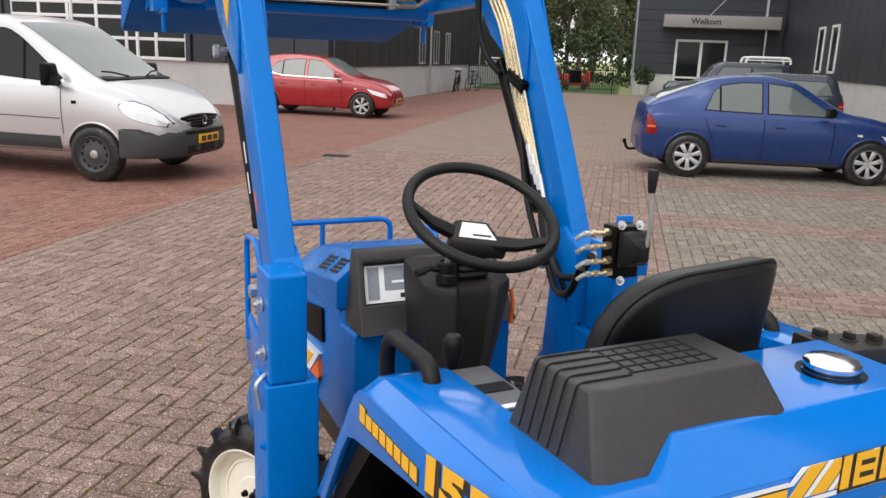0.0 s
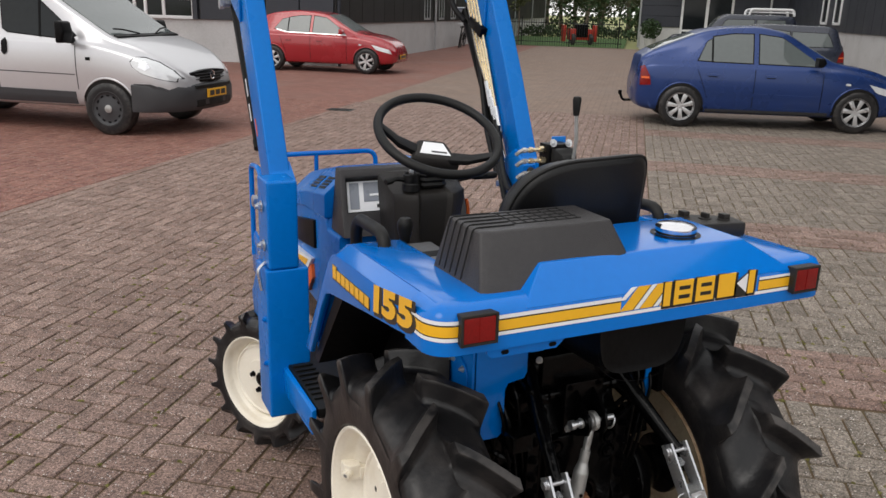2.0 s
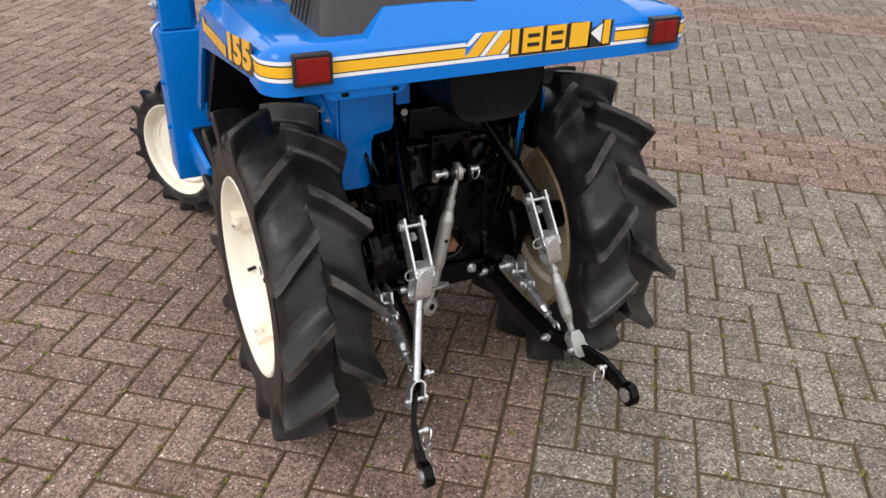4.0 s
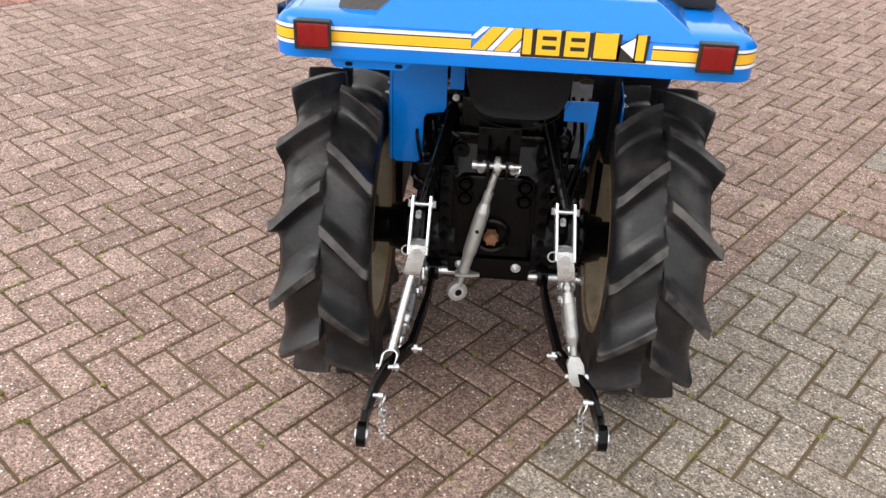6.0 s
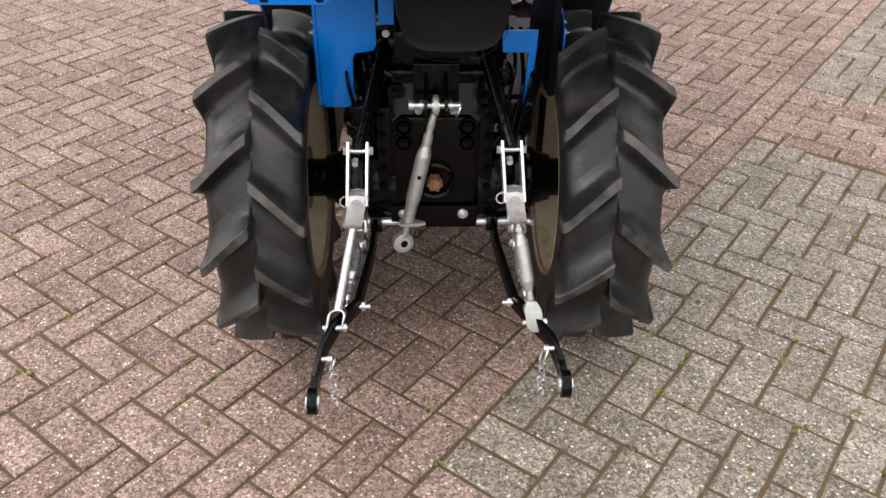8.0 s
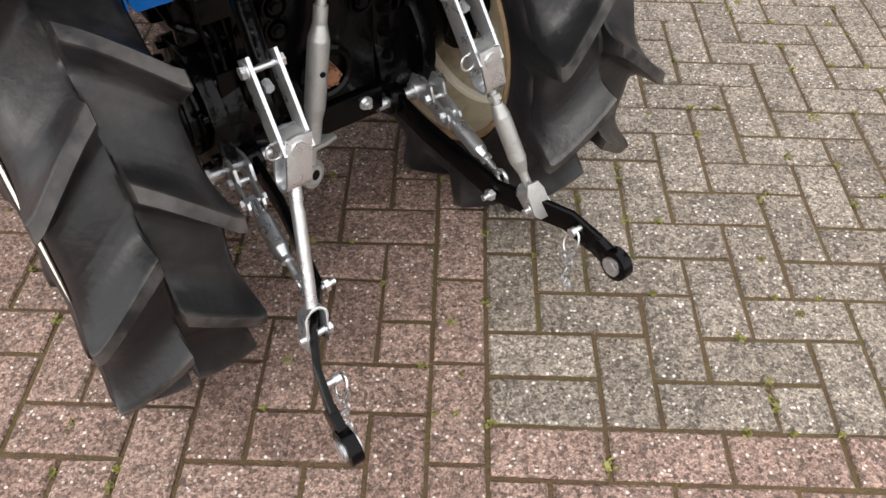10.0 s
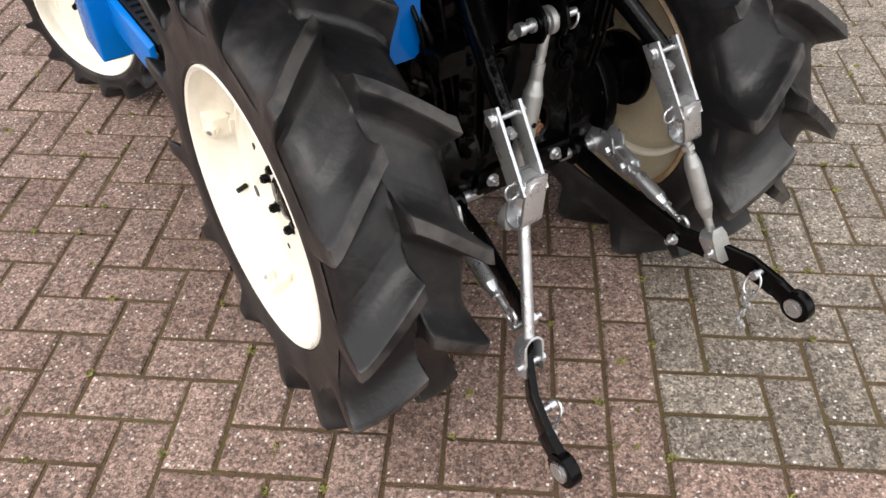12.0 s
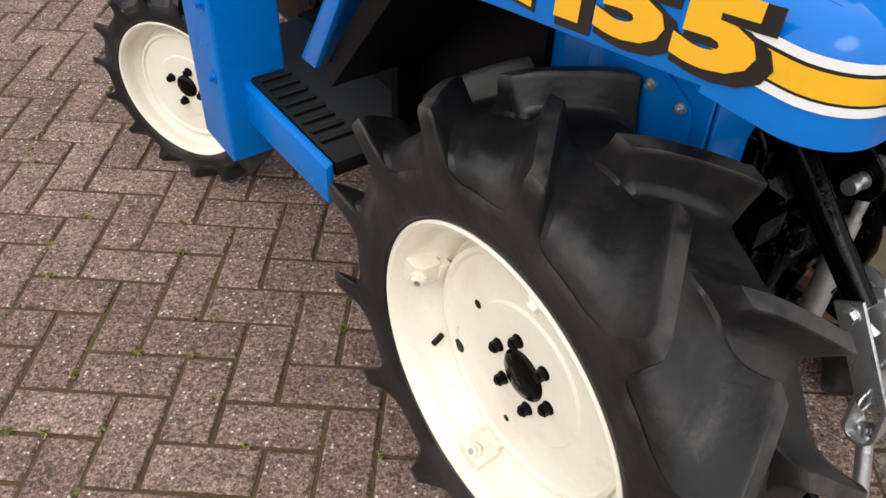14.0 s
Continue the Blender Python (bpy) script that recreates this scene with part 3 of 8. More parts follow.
def poplars():
    kinds = []
    for seed, height in ((3, 16.4), (8, 17.4), (15, 15.4)):
        t = thing("poplar_tree", "tall slender poplar with a loose green crown", "tree", group="row of poplars behind the yard")
        bm, (v, f) = poplar_meshes(seed, height)
        part("trunk", bm, BARK, t, "grey-brown trunk")
        joined("crown", v, f, LEAF, t)
        kinds.append(t)
    rng = random.Random(5)
    spots = [(x + 1.75 * row + rng.uniform(-0.6, 0.6), 84 + 7 * row + rng.uniform(-1.5, 1.5)) for row in range(3) for x in np.arange(-36, 46, 3.5)]
    spots = [(x, y) for x, y in spots if x > -13.0 - (y - 84) * 0.16]
    for k, (x, y) in enumerate(spots):
        m = yard(x, y, -0.1, rng.uniform(0, 360)) @ Matrix.Scale(rng.uniform(0.85, 0.99) * (1.08 if x > 2 else 1.0), 4)
        if k < 3:
            kinds[k].matrix_basis = m
        else:
            copy_thing(kinds[k % 3], m)


poplars()


def undergrowth():
    rng = np.random.default_rng(9)
    clumps = [((x, 80 + rng.normal() * 1.5, 0.8 + rng.random() * 4.0), (1.6, 1.2, 1.5)) for x in np.arange(-36, 42, 1.3)]
    v, f = leaf_cloud(clumps, 0.2, 150, rng)
    tagged(in_yard(joined("undergrowth", v, f, LEAF_DARK)), "dark undergrowth beneath the poplars", "shrubs", kind="stuff")
    clumps = [((x, 61 + rng.normal(), 0.35), (0.8, 0.7, 0.5)) for x in np.arange(-8, 1, 0.8)]
    v, f = leaf_cloud(clumps, 0.1, 160, rng)
    tagged(in_yard(joined("border_shrubs", v, f, LEAF_DARK)), "low shrubs at the end of the lawn", "shrubs", kind="stuff")


undergrowth()


def small_tree():
    t = thing("young_tree", "young leafy tree beside the iron fence", "tree", yard(-6.0, 43.0))
    bm = bmesh.new()
    tube(bm, [(0, 0, 0), (0.03, 0, 0.9), (0, 0.02, 1.9)], 0.04, 7)
    part("trunk", bm, BARK, t)
    rng = np.random.default_rng(4)
    v, f = leaf_cloud([((rng.normal() * 0.25, rng.normal() * 0.25, 1.9 + rng.random() * 1.0), (0.3, 0.3, 0.35)) for _ in range(9)], 0.09, 60, rng)
    joined("crown", v, f, LEAF, t)


small_tree()


def shrub_pot():
    t = thing("potted_shrub", "round clipped shrub in a pale pot", "plant", yard(0.9, 43.6))
    bm = bmesh.new()
    lathe(bm, [(0.02, 0), (0.22, 0), (0.3, 0.5), (0.26, 0.5), (0.24, 0.42), (0.01, 0.42)], (0, 0, 0), "z", n=18)
    part("pot", bm, PLINTH, t)
    rng = np.random.default_rng(6)
    v, f = leaf_cloud([((0, 0, 1.0), (0.55, 0.55, 0.55))], 0.07, 700, rng)
    joined("crown", v, f, LEAF_DARK, t)


shrub_pot()
# ---------------------------------------------------------------- parked vehicles
def car_wheel(parent, x, y, r, half, spokes, alloy, side):
    """Tyre with a rim; the car's length lies along y."""
    bm = bmesh.new()
    lathe(bm, [(r * 0.62, -half), (r * 0.80, -half * 1.05), (r * 0.95, -half * 0.95), (r, -half * 0.7), (r, half * 0.7), (r * 0.95, half * 0.95), (r * 0.80, half * 1.05), (r * 0.62, half)], (x, y, r), "x", 1, 36)
    w = part("wheel", bm, RUBBER, parent, "black tyre", smooth=50)
    bm = bmesh.new()
    lathe(bm, [(0.001, half * 0.92), (r * 0.16, half * 0.92), (r * 0.2, half * 0.84), (r * 0.40, half * 0.90), (r * 0.5, half * 0.78), (r * 0.6, half * 0.9), (r * 0.645, half * 1.03), (r * 0.67, half * 1.0), (r * 0.66, -half)], (x, y, r), "x", side, 36)
    part("rim", bm, alloy if spokes == 0 else BLACK_SATIN, w, smooth=40)
    for k in range(spokes):
        t = 2 * math.pi * k / spokes + 0.3
        bm = bmesh.new()
        d, e = V(0, math.cos(t), math.sin(t)), V(0, -math.sin(t), math.cos(t))
        o = V(x, y, r)
        rings(bm, [[o + V(side * half * a, 0, 0) + d * q + e * b * wd for a, b in ((0.75, -1), (0.98, -1), (0.98, 1), (0.75, 1))] for q, wd in ((r * 0.08, r * 0.07), (r * 0.35, r * 0.09), (r * 0.62, r * 0.12))])
        part("spoke", bm, alloy, w, bevel=0.006)
    if not spokes:
        for k in range(12):
            t = 2 * math.pi * k / 12
            d, e = V(0, math.cos(t), math.sin(t)), V(0, -math.sin(t), math.cos(t))
            o = V(x + side * half * 0.90, y, r) + d * r * 0.50
            bm = bmesh.new()
            rings(bm, [[o + V(side * h, 0, 0) + e * a * r + d * b * r for a, b in ((-0.055, -0.03), (0.055, -0.03), (0.06, 0.035), (-0.06, 0.035))] for h in (-0.03, -0.004)])
            part("slot", bm, BLACK_SATIN, w)
        bm = bmesh.new()
        lathe(bm, [(0.001, half * 1.04), (r * 0.10, half * 1.03), (r * 0.15, half * 0.98), (r * 0.16, half * 0.85)], (x, y, r), "x", side, 22)
        part("hub_cap", bm, CAST_ZINC, w)
    if spokes:
        bm = bmesh.new()
        lathe(bm, [(r * 0.6, half * 0.8), (r * 0.60, half * 0.96), (r * 0.67, half * 1.04), (r * 0.67, half * 0.6)], (x, y, r), "x", side, 36)
        cyl(bm, (x + side * half * 0.7, y, r), (x + side * half * 1.0, y, r), r * 0.13, n=14)
        part("rim_ring", bm, alloy, w, smooth=40)
    return w


def smooth_rows(st, n):
    """Stations eased into n rows by a monotone cubic along y."""
    ys = [s[0] for s in st]
    out = []
    slopes = []
    for k in range(1, len(st[0])):
        d = [(b[k] - a[k]) / (b[0] - a[0]) for a, b in zip(st, st[1:])]
        m = [d[0]] + [0 if p * q <= 0 else 2 * p * q / (p + q) for p, q in zip(d, d[1:])] + [d[-1]]
        slopes.append(m)
    for i in range(n + 1):
        y = ys[0] + (ys[-1] - ys[0]) * i / n
        j = max(0, min(len(ys) - 2, sum(1 for q in ys[1:] if q <= y)))
        h = ys[j + 1] - ys[j]
        t = (y - ys[j]) / h
        row = [y]
        for k in range(1, len(st[0])):
            a, b, m = st[j][k], st[j + 1][k], slopes[k - 1]
            row.append((2 * t ** 3 - 3 * t * t + 1) * a + (t ** 3 - 2 * t * t + t) * h * m[j] + (-2 * t ** 3 + 3 * t * t) * b + (t ** 3 - t * t) * h * m[j + 1])
        out.append(row)
    return out


def half_ring(row):
    """Sill to roof centre on one side: (half width, height) points."""
    y, w, z0, zw, zr, wr = row
    h = zw - z0
    top = max(zr, zw + 0.012)
    e = min(0.075, (top - zw) * 0.5)
    pts = [(w * 0.86, z0), (w * 0.94, z0 + h * 0.04), (w * 0.972, z0 + h * 0.14), (w * 0.985, z0 + h * 0.30), (w, z0 + h * 0.5), (w * 1.003, z0 + h * 0.64), (w * 0.997, z0 + h * 0.80), (w * 0.982, zw - 0.045), (w * 0.965, zw - 0.012), (w * 0.945, zw)]
    g0, g1 = w * 0.935, wr
    for k in (0.25, 0.5, 0.75, 1.0):
        pts.append((g0 + (g1 - g0) * (k * 0.75 + 0.25 * k * k), zw + (top - e - zw) * k))
    for k in (0.25, 0.5, 0.75):
        a = math.pi / 2 * k
        pts.append((g1 - g1 * 0.13 * (1 - math.cos(a)), top - e + e * 0.82 * math.sin(a)))
    for k in (0.84, 0.6, 0.3, 0.0):
        pts.append((g1 * k, top - e * 0.18 * (k / 0.84) ** 2))
    return pts


def vehicle(name, label, m, paint, st, wheels, side_glass, screens, wheel_r, wheel_half, spokes, arch_gap=0.05, glass=None):
    """st: body stations from tail (-y) to nose (+y): half width, sill, waist, roof, roof half width. Glass follows the skin."""
    c = thing(name, label, "van" if "van" in name else "car", m)
    rows = smooth_rows(st, 72)
    bm = bmesh.new()
    loops = []
    for row in rows:
        half = half_ring(row)
        loops.append([V(-x, row[0], z) for x, z in half] + [V(x, row[0], z) for x, z in half[-2::-1]])
    rings(bm, loops)
    b = part("body", bm, paint, c, smooth=62)
    y0, y1 = rows[0][0], rows[-1][0]

    def row_at(y):
        q = max(0.0, min(0.99999, (y - y0) / (y1 - y0))) * 72
        i, t = int(q), q - int(q)
        return [p + (r - p) * t for p, r in zip(rows[i], rows[i + 1])]

    def flank(y, z):
        half = half_ring(row_at(y))
        for (xa, za), (xb, zb) in zip(half, half[1:]):
            if za <= z <= zb:
                return xa + (xb - xa) * (z - za) / max(zb - za, 1e-6)
        return half[0][0] if z < half[0][1] else half[-5][0]

    def plate(nm, outer, inner, mat, parent, label=""):
        bm = bmesh.new()
        A = [[bm.verts.new(p) for p in r] for r in outer]
        B = [[bm.verts.new(p) for p in r] for r in inner]
        nu, nv = len(A), len(A[0])
        for i in range(nu - 1):
            for j in range(nv - 1):
                bm.faces.new((A[i][j], A[i + 1][j], A[i + 1][j + 1], A[i][j + 1]))
        rim = [(i, 0) for i in range(nu)] + [(nu - 1, j) for j in range(1, nv)] + [(i, nv - 1) for i in range(nu - 2, -1, -1)] + [(0, j) for j in range(nv - 2, 0, -1)]
        for (i, j), (k, l) in zip(rim, rim[1:] + rim[:1]):
            bm.faces.new((A[i][j], B[i][j], B[k][l], A[k][l]))
        return part(nm, bm, mat, parent, label, smooth=40)

    def side_panel(nm, pts, mat, s, lift=0.005, label="", n=14, rows_n=6, parent=None):
        """An outline in side view, laid on the flank as a thin curved sheet."""
        lo, hi = min(p[0] for p in pts), max(p[0] for p in pts)
        e = (hi - lo) * 0.0005
        outer, inner = [], []
        for i in range(n + 1):
            y = lo + e + (hi - lo - 2 * e) * i / n
            zs = []
            for (ya, za), (yb, zb) in zip(pts, pts[1:] + pts[:1]):
                if (ya - y) * (yb - y) <= 0 and ya != yb:
                    zs.append(za + (zb - za) * (y - ya) / (yb - ya))
            z_lo, z_hi = min(zs), max(zs)
            ring = [z_lo + (z_hi - z_lo) * j / rows_n for j in range(rows_n + 1)]
            outer.append([V(s * (flank(y, z) + lift), y, z) for z in ring])
            inner.append([V(s * (flank(y, z) - 0.02), y, z) for z in ring])
        return plate(nm, outer, inner, mat, parent or b, label)

    for s in (-1, 1):
        for pts in side_glass:
            lo, hi = min(p[0] for p in pts), max(p[0] for p in pts)
            zc, yc = sum(p[1] for p in pts) / len(pts), sum(p[0] for p in pts) / len(pts)
            side_panel("window_seal", [(yc + (y - yc) * (1 + 0.036 / (hi - lo)), z + math.copysign(0.014, z - zc)) for y, z in pts], BLACK_SATIN, s, 0.002, "black window seal")
            side_panel("side_window", pts, glass or CAR_GLASS, s, 0.006, "tinted side window")
        for y in wheels:
            n = 24
            r = wheel_r + arch_gap
            pts = [(y + r * math.cos(t), wheel_r + r * math.sin(t)) for t in (math.pi * k / n for k in range(n + 1))]
            low = row_at(y)[2] + 0.01
            side_panel("wheel_arch", [(y + r, low), *pts, (y - r, low)], BLACK_RUBBER, s, 0.009, n=22)
            bm = bmesh.new()
            tube(bm, [V(s * (flank(yy, zz) - 0.004), yy, zz) for yy, zz in pts], 0.016, 8)
            part("arch_lip", bm, paint, b, smooth=60)
            car_wheel(c, s * (row_at(y)[1] - wheel_half + 0.02), y, wheel_r, wheel_half, spokes, ALLOY if spokes else CAR_PLASTIC, s)
    for nm, ya, yb, k0 in screens:
        outer, inner = [], []
        for i in range(13):
            y = ya + (yb - ya) * i / 12
            row = row_at(y)
            half = half_ring(row)
            top, wr = half[-1][1], half[-4][0] / 0.84
            d = row_at(y + 0.02)[4] - row_at(y - 0.02)[4]
            nrm = V(0, -d, 0.04).normalized()
            line = []
            for j in range(11):
                q = -1 + 0.2 * j
                x = q * k0 * wr
                e = min(0.075, (top - row[3]) * 0.5)
                line.append(V(x, y, top - e * 0.18 * (abs(x) / wr / 0.84) ** 2))
            outer.append([p + nrm * 0.007 for p in line])
            inner.append([p - nrm * 0.02 for p in line])
        plate(nm, outer, inner, CAR_GLASS, b, "glass " + nm.replace("_", " "))
    return c, b, side_panel, flank


def plain_box(name, parent, c, s, mat, bevel=0.01, label=""):
    bm = bmesh.new()
    box(bm, c, s)
    return part(name, bm, mat, parent, label, bevel=bevel)


def van():
    st = [(-3.72, 0.90, 0.42, 1.10, 1.92, 0.80), (-3.6, 0.94, 0.36, 1.14, 1.96, 0.85), (-1.2, 0.95, 0.34, 1.16, 1.98, 0.85), (-0.62, 0.95, 0.33, 1.17, 1.97, 0.84), (-0.28, 0.95, 0.33, 1.17, 1.90, 0.82),
          (0.30, 0.95, 0.33, 1.16, 1.56, 0.80), (0.70, 0.945, 0.33, 1.12, 1.31, 0.80), (0.84, 0.94, 0.33, 1.09, 1.235, 0.80), (1.10, 0.935, 0.33, 1.03, 1.16, 0.78), (1.35, 0.92, 0.34, 0.95, 1.06, 0.75), (1.52, 0.85, 0.35, 0.85, 0.96, 0.68), (1.66, 0.72, 0.37, 0.74, 0.85, 0.58), (1.75, 0.54, 0.41, 0.64, 0.73, 0.46)]
    c, b, panel, flank = vehicle("delivery_van", "silver panel van with dark grey bumpers", yard(-6.35 - 0.82, 7.36 + 0.93, 0, -90), SILVER, st, (0.82, -2.28),
                                 [[(-0.66, 1.30), (-0.60, 1.25), (0.06, 1.20), (0.36, 1.18), (0.38, 1.24), (-0.16, 1.68), (-0.32, 1.78), (-0.60, 1.80), (-0.66, 1.74)]], [("windscreen", -0.22, 0.82, 0.92)], 0.335, 0.10, 0, 0.045, DARK_GLASS)
    for s in (-1, 1):
        for y in (-0.77, -1.86):
            panel("door_seam", [(y, 0.40), (y + 0.012, 0.40), (y + 0.012, 1.86), (y, 1.86)], CAR_PLASTIC, s, 0.003, n=1, rows_n=24)
        panel("door_seam", [(0.40, 0.56), (0.411, 0.56), (0.411, 1.13), (0.40, 1.13)], CAR_PLASTIC, s, 0.003, n=1, rows_n=14)
        panel("window_divider", [(-0.13, 1.20), (-0.10, 1.20), (-0.10, 1.64), (-0.13, 1.66)], BLACK_SATIN, s, 0.010, n=1, rows_n=10)
        panel("rub_strip", [(-3.4, 0.38), (0.36, 0.37), (0.36, 0.53), (-1.9, 0.55), (-3.4, 0.57)], CAR_PLASTIC, s, 0.010, "dark grey rubbing strip")
        panel("body_crease", [(-3.3, 0.78), (0.38, 0.74), (0.38, 0.752), (-3.3, 0.795)], CAR_PLASTIC, s, 0.002)
        panel("door_rail", [(-3.5, 1.18), (-1.9, 1.17), (-1.9, 1.20), (-3.5, 1.21)], BLACK_SATIN, s, 0.008)
        for y in (-0.62, -0.92):
            panel("door_handle", [(y - 0.035, 1.0), (y, 0.96), (y + 0.035, 1.0), (y + 0.035, 1.13), (y, 1.17), (y - 0.035, 1.13)], BLACK_SATIN, s, 0.022, "black upright door handle")
        panel("bumper_side", [(1.17, 0.345), (1.60, 0.38), (1.60, 0.58), (1.42, 0.665), (1.20, 0.665)], CAR_PLASTIC, s, 0.014, "dark grey bumper end")
        panel("side_indicator", [(0.55, 0.93), (0.61, 0.93), (0.61, 0.97), (0.55, 0.97)], BLACK_SATIN, s, 0.010)
        lamp = [(1.17, 0.93), (1.20, 0.87), (1.30, 0.80), (1.50, 0.735), (1.68, 0.69), (1.685, 0.735), (1.60, 0.83), (1.46, 0.93), (1.32, 0.985), (1.22, 0.985)]
        panel("headlamp", lamp, LAMP_CLEAR, s, 0.012, "clear swept headlamp", n=18)
        panel("lamp_frame", [(1.42 + (y - 1.42) * 1.06, 0.85 + (z - 0.85) * 1.08) for y, z in lamp], CAR_PLASTIC, s, 0.004, n=18)
        panel("lamp_reflector", [(1.27, 0.87), (1.36, 0.83), (1.42, 0.87), (1.38, 0.93), (1.29, 0.95)], CHROME, s, 0.016)
        bm = bmesh.new()
        rings(bm, [[V(s * (0.99 + a), 0.36 + y, 1.27 + z) for y, z in ((-0.04, -0.13), (0.05, -0.13), (0.09, 0.0), (0.06, 0.13), (-0.04, 0.14))] for a in (0.0, 0.20)])
        box(bm, (s * 0.95, 0.36, 1.17), (0.14, 0.06, 0.08))
        part("mirror", bm, BLACK_SATIN, c, "black door mirror", bevel=0.035, seg=3)
    bm = bmesh.new()
    rings(bm, [[V(x, 1.775 - 0.25 * x * x + l, z) for x, z in ((-0.50, 0.69), (-0.24, 0.66), (0, 0.655), (0.24, 0.66), (0.50, 0.69), (0.46, 0.79), (0.2, 0.815), (0, 0.82), (-0.2, 0.815), (-0.46, 0.79))] for l in (-0.14, 0.0)])
    g = part("grille", bm, BLACK_SATIN, c, "black grille", bevel=0.01)
    for z in (0.70, 0.735, 0.77):
        bm = bmesh.new()
        tube(bm, [(x, 1.782 - 0.25 * x * x, z) for x in (-0.38, -0.2, 0, 0.2, 0.38)], 0.006, 6)
        part("slat", bm, CAR_PLASTIC, g)
    bm = bmesh.new()
    rings(bm, [[V(x, 1.83 - 0.16 * x * x - 0.42 * abs(x) ** 6 + l, z) for x in (-0.93, -0.86, -0.7, -0.5, -0.25, 0, 0.25, 0.5, 0.7, 0.86, 0.93)] + [V(x, 1.16, z) for x in (0.955, 0.5, -0.5, -0.955)] for z, l in ((0.31, -0.04), (0.38, 0.0), (0.56, 0.0), (0.635, -0.03), (0.655, -0.08))])
    part("bumper", bm, CAR_PLASTIC, c, "dark grey front bumper", bevel=0.012, smooth=50)
    pl = plain_box("number_plate", c, (0.0, 1.838, 0.52), (0.5, 0.02, 0.11), PLATE_YELLOW, 0.004, "yellow plate with dark bars")
    for k in range(3):
        plain_box("plate_bar", pl, (-0.15 + 0.15 * k, 1.850, 0.52), (0.11, 0.006, 0.065), BLACK_DECAL, 0.0)
    bm = bmesh.new()
    lathe(bm, [(0.052, -0.01), (0.064, 0.012), (0.052, 0.016), (0.042, 0.01)], (0, 1.775, 0.745), "y", 1, 24)
    part("emblem", bm, CHROME, c, "chromed ring emblem")
    for z, h in ((0.40, 0.09), (0.61, 0.04)):
        bm = bmesh.new()
        rings(bm, [[V(x, 1.836 - 0.16 * x * x + l, z + e) for x, e in ((-0.45, -h / 2), (0, -h / 2), (0.45, -h / 2), (0.45, h / 2), (0, h / 2), (-0.45, h / 2))] for l in (-0.05, 0.0)])
        part("intake", bm, BLACK_RUBBER, c, "black lower intake", bevel=0.004)
    bm = bmesh.new()
    rings(bm, [[V(x, 0.84 - 0.03 * x * x + l, 1.228 + h) for x in (-0.72, -0.36, 0, 0.36, 0.72)] + [V(x, 0.91 - 0.03 * x * x + l, 1.205 + h) for x in (0.72, 0.36, 0, -0.36, -0.72)] for l, h in ((0, 0), (0, 0.022))])
    part("scuttle", bm, BLACK_SATIN, c, "black scuttle under the windscreen", bevel=0.004)
    for s in (-1, 1):
        bm = bmesh.new()
        tube(bm, [(s * 0.2, 0.86, 1.255), (s * 0.45, 0.78, 1.305), (s * 0.62, 0.76, 1.315)], 0.011, 6)
        part("wiper", bm, BLACK_SATIN, c)


van()


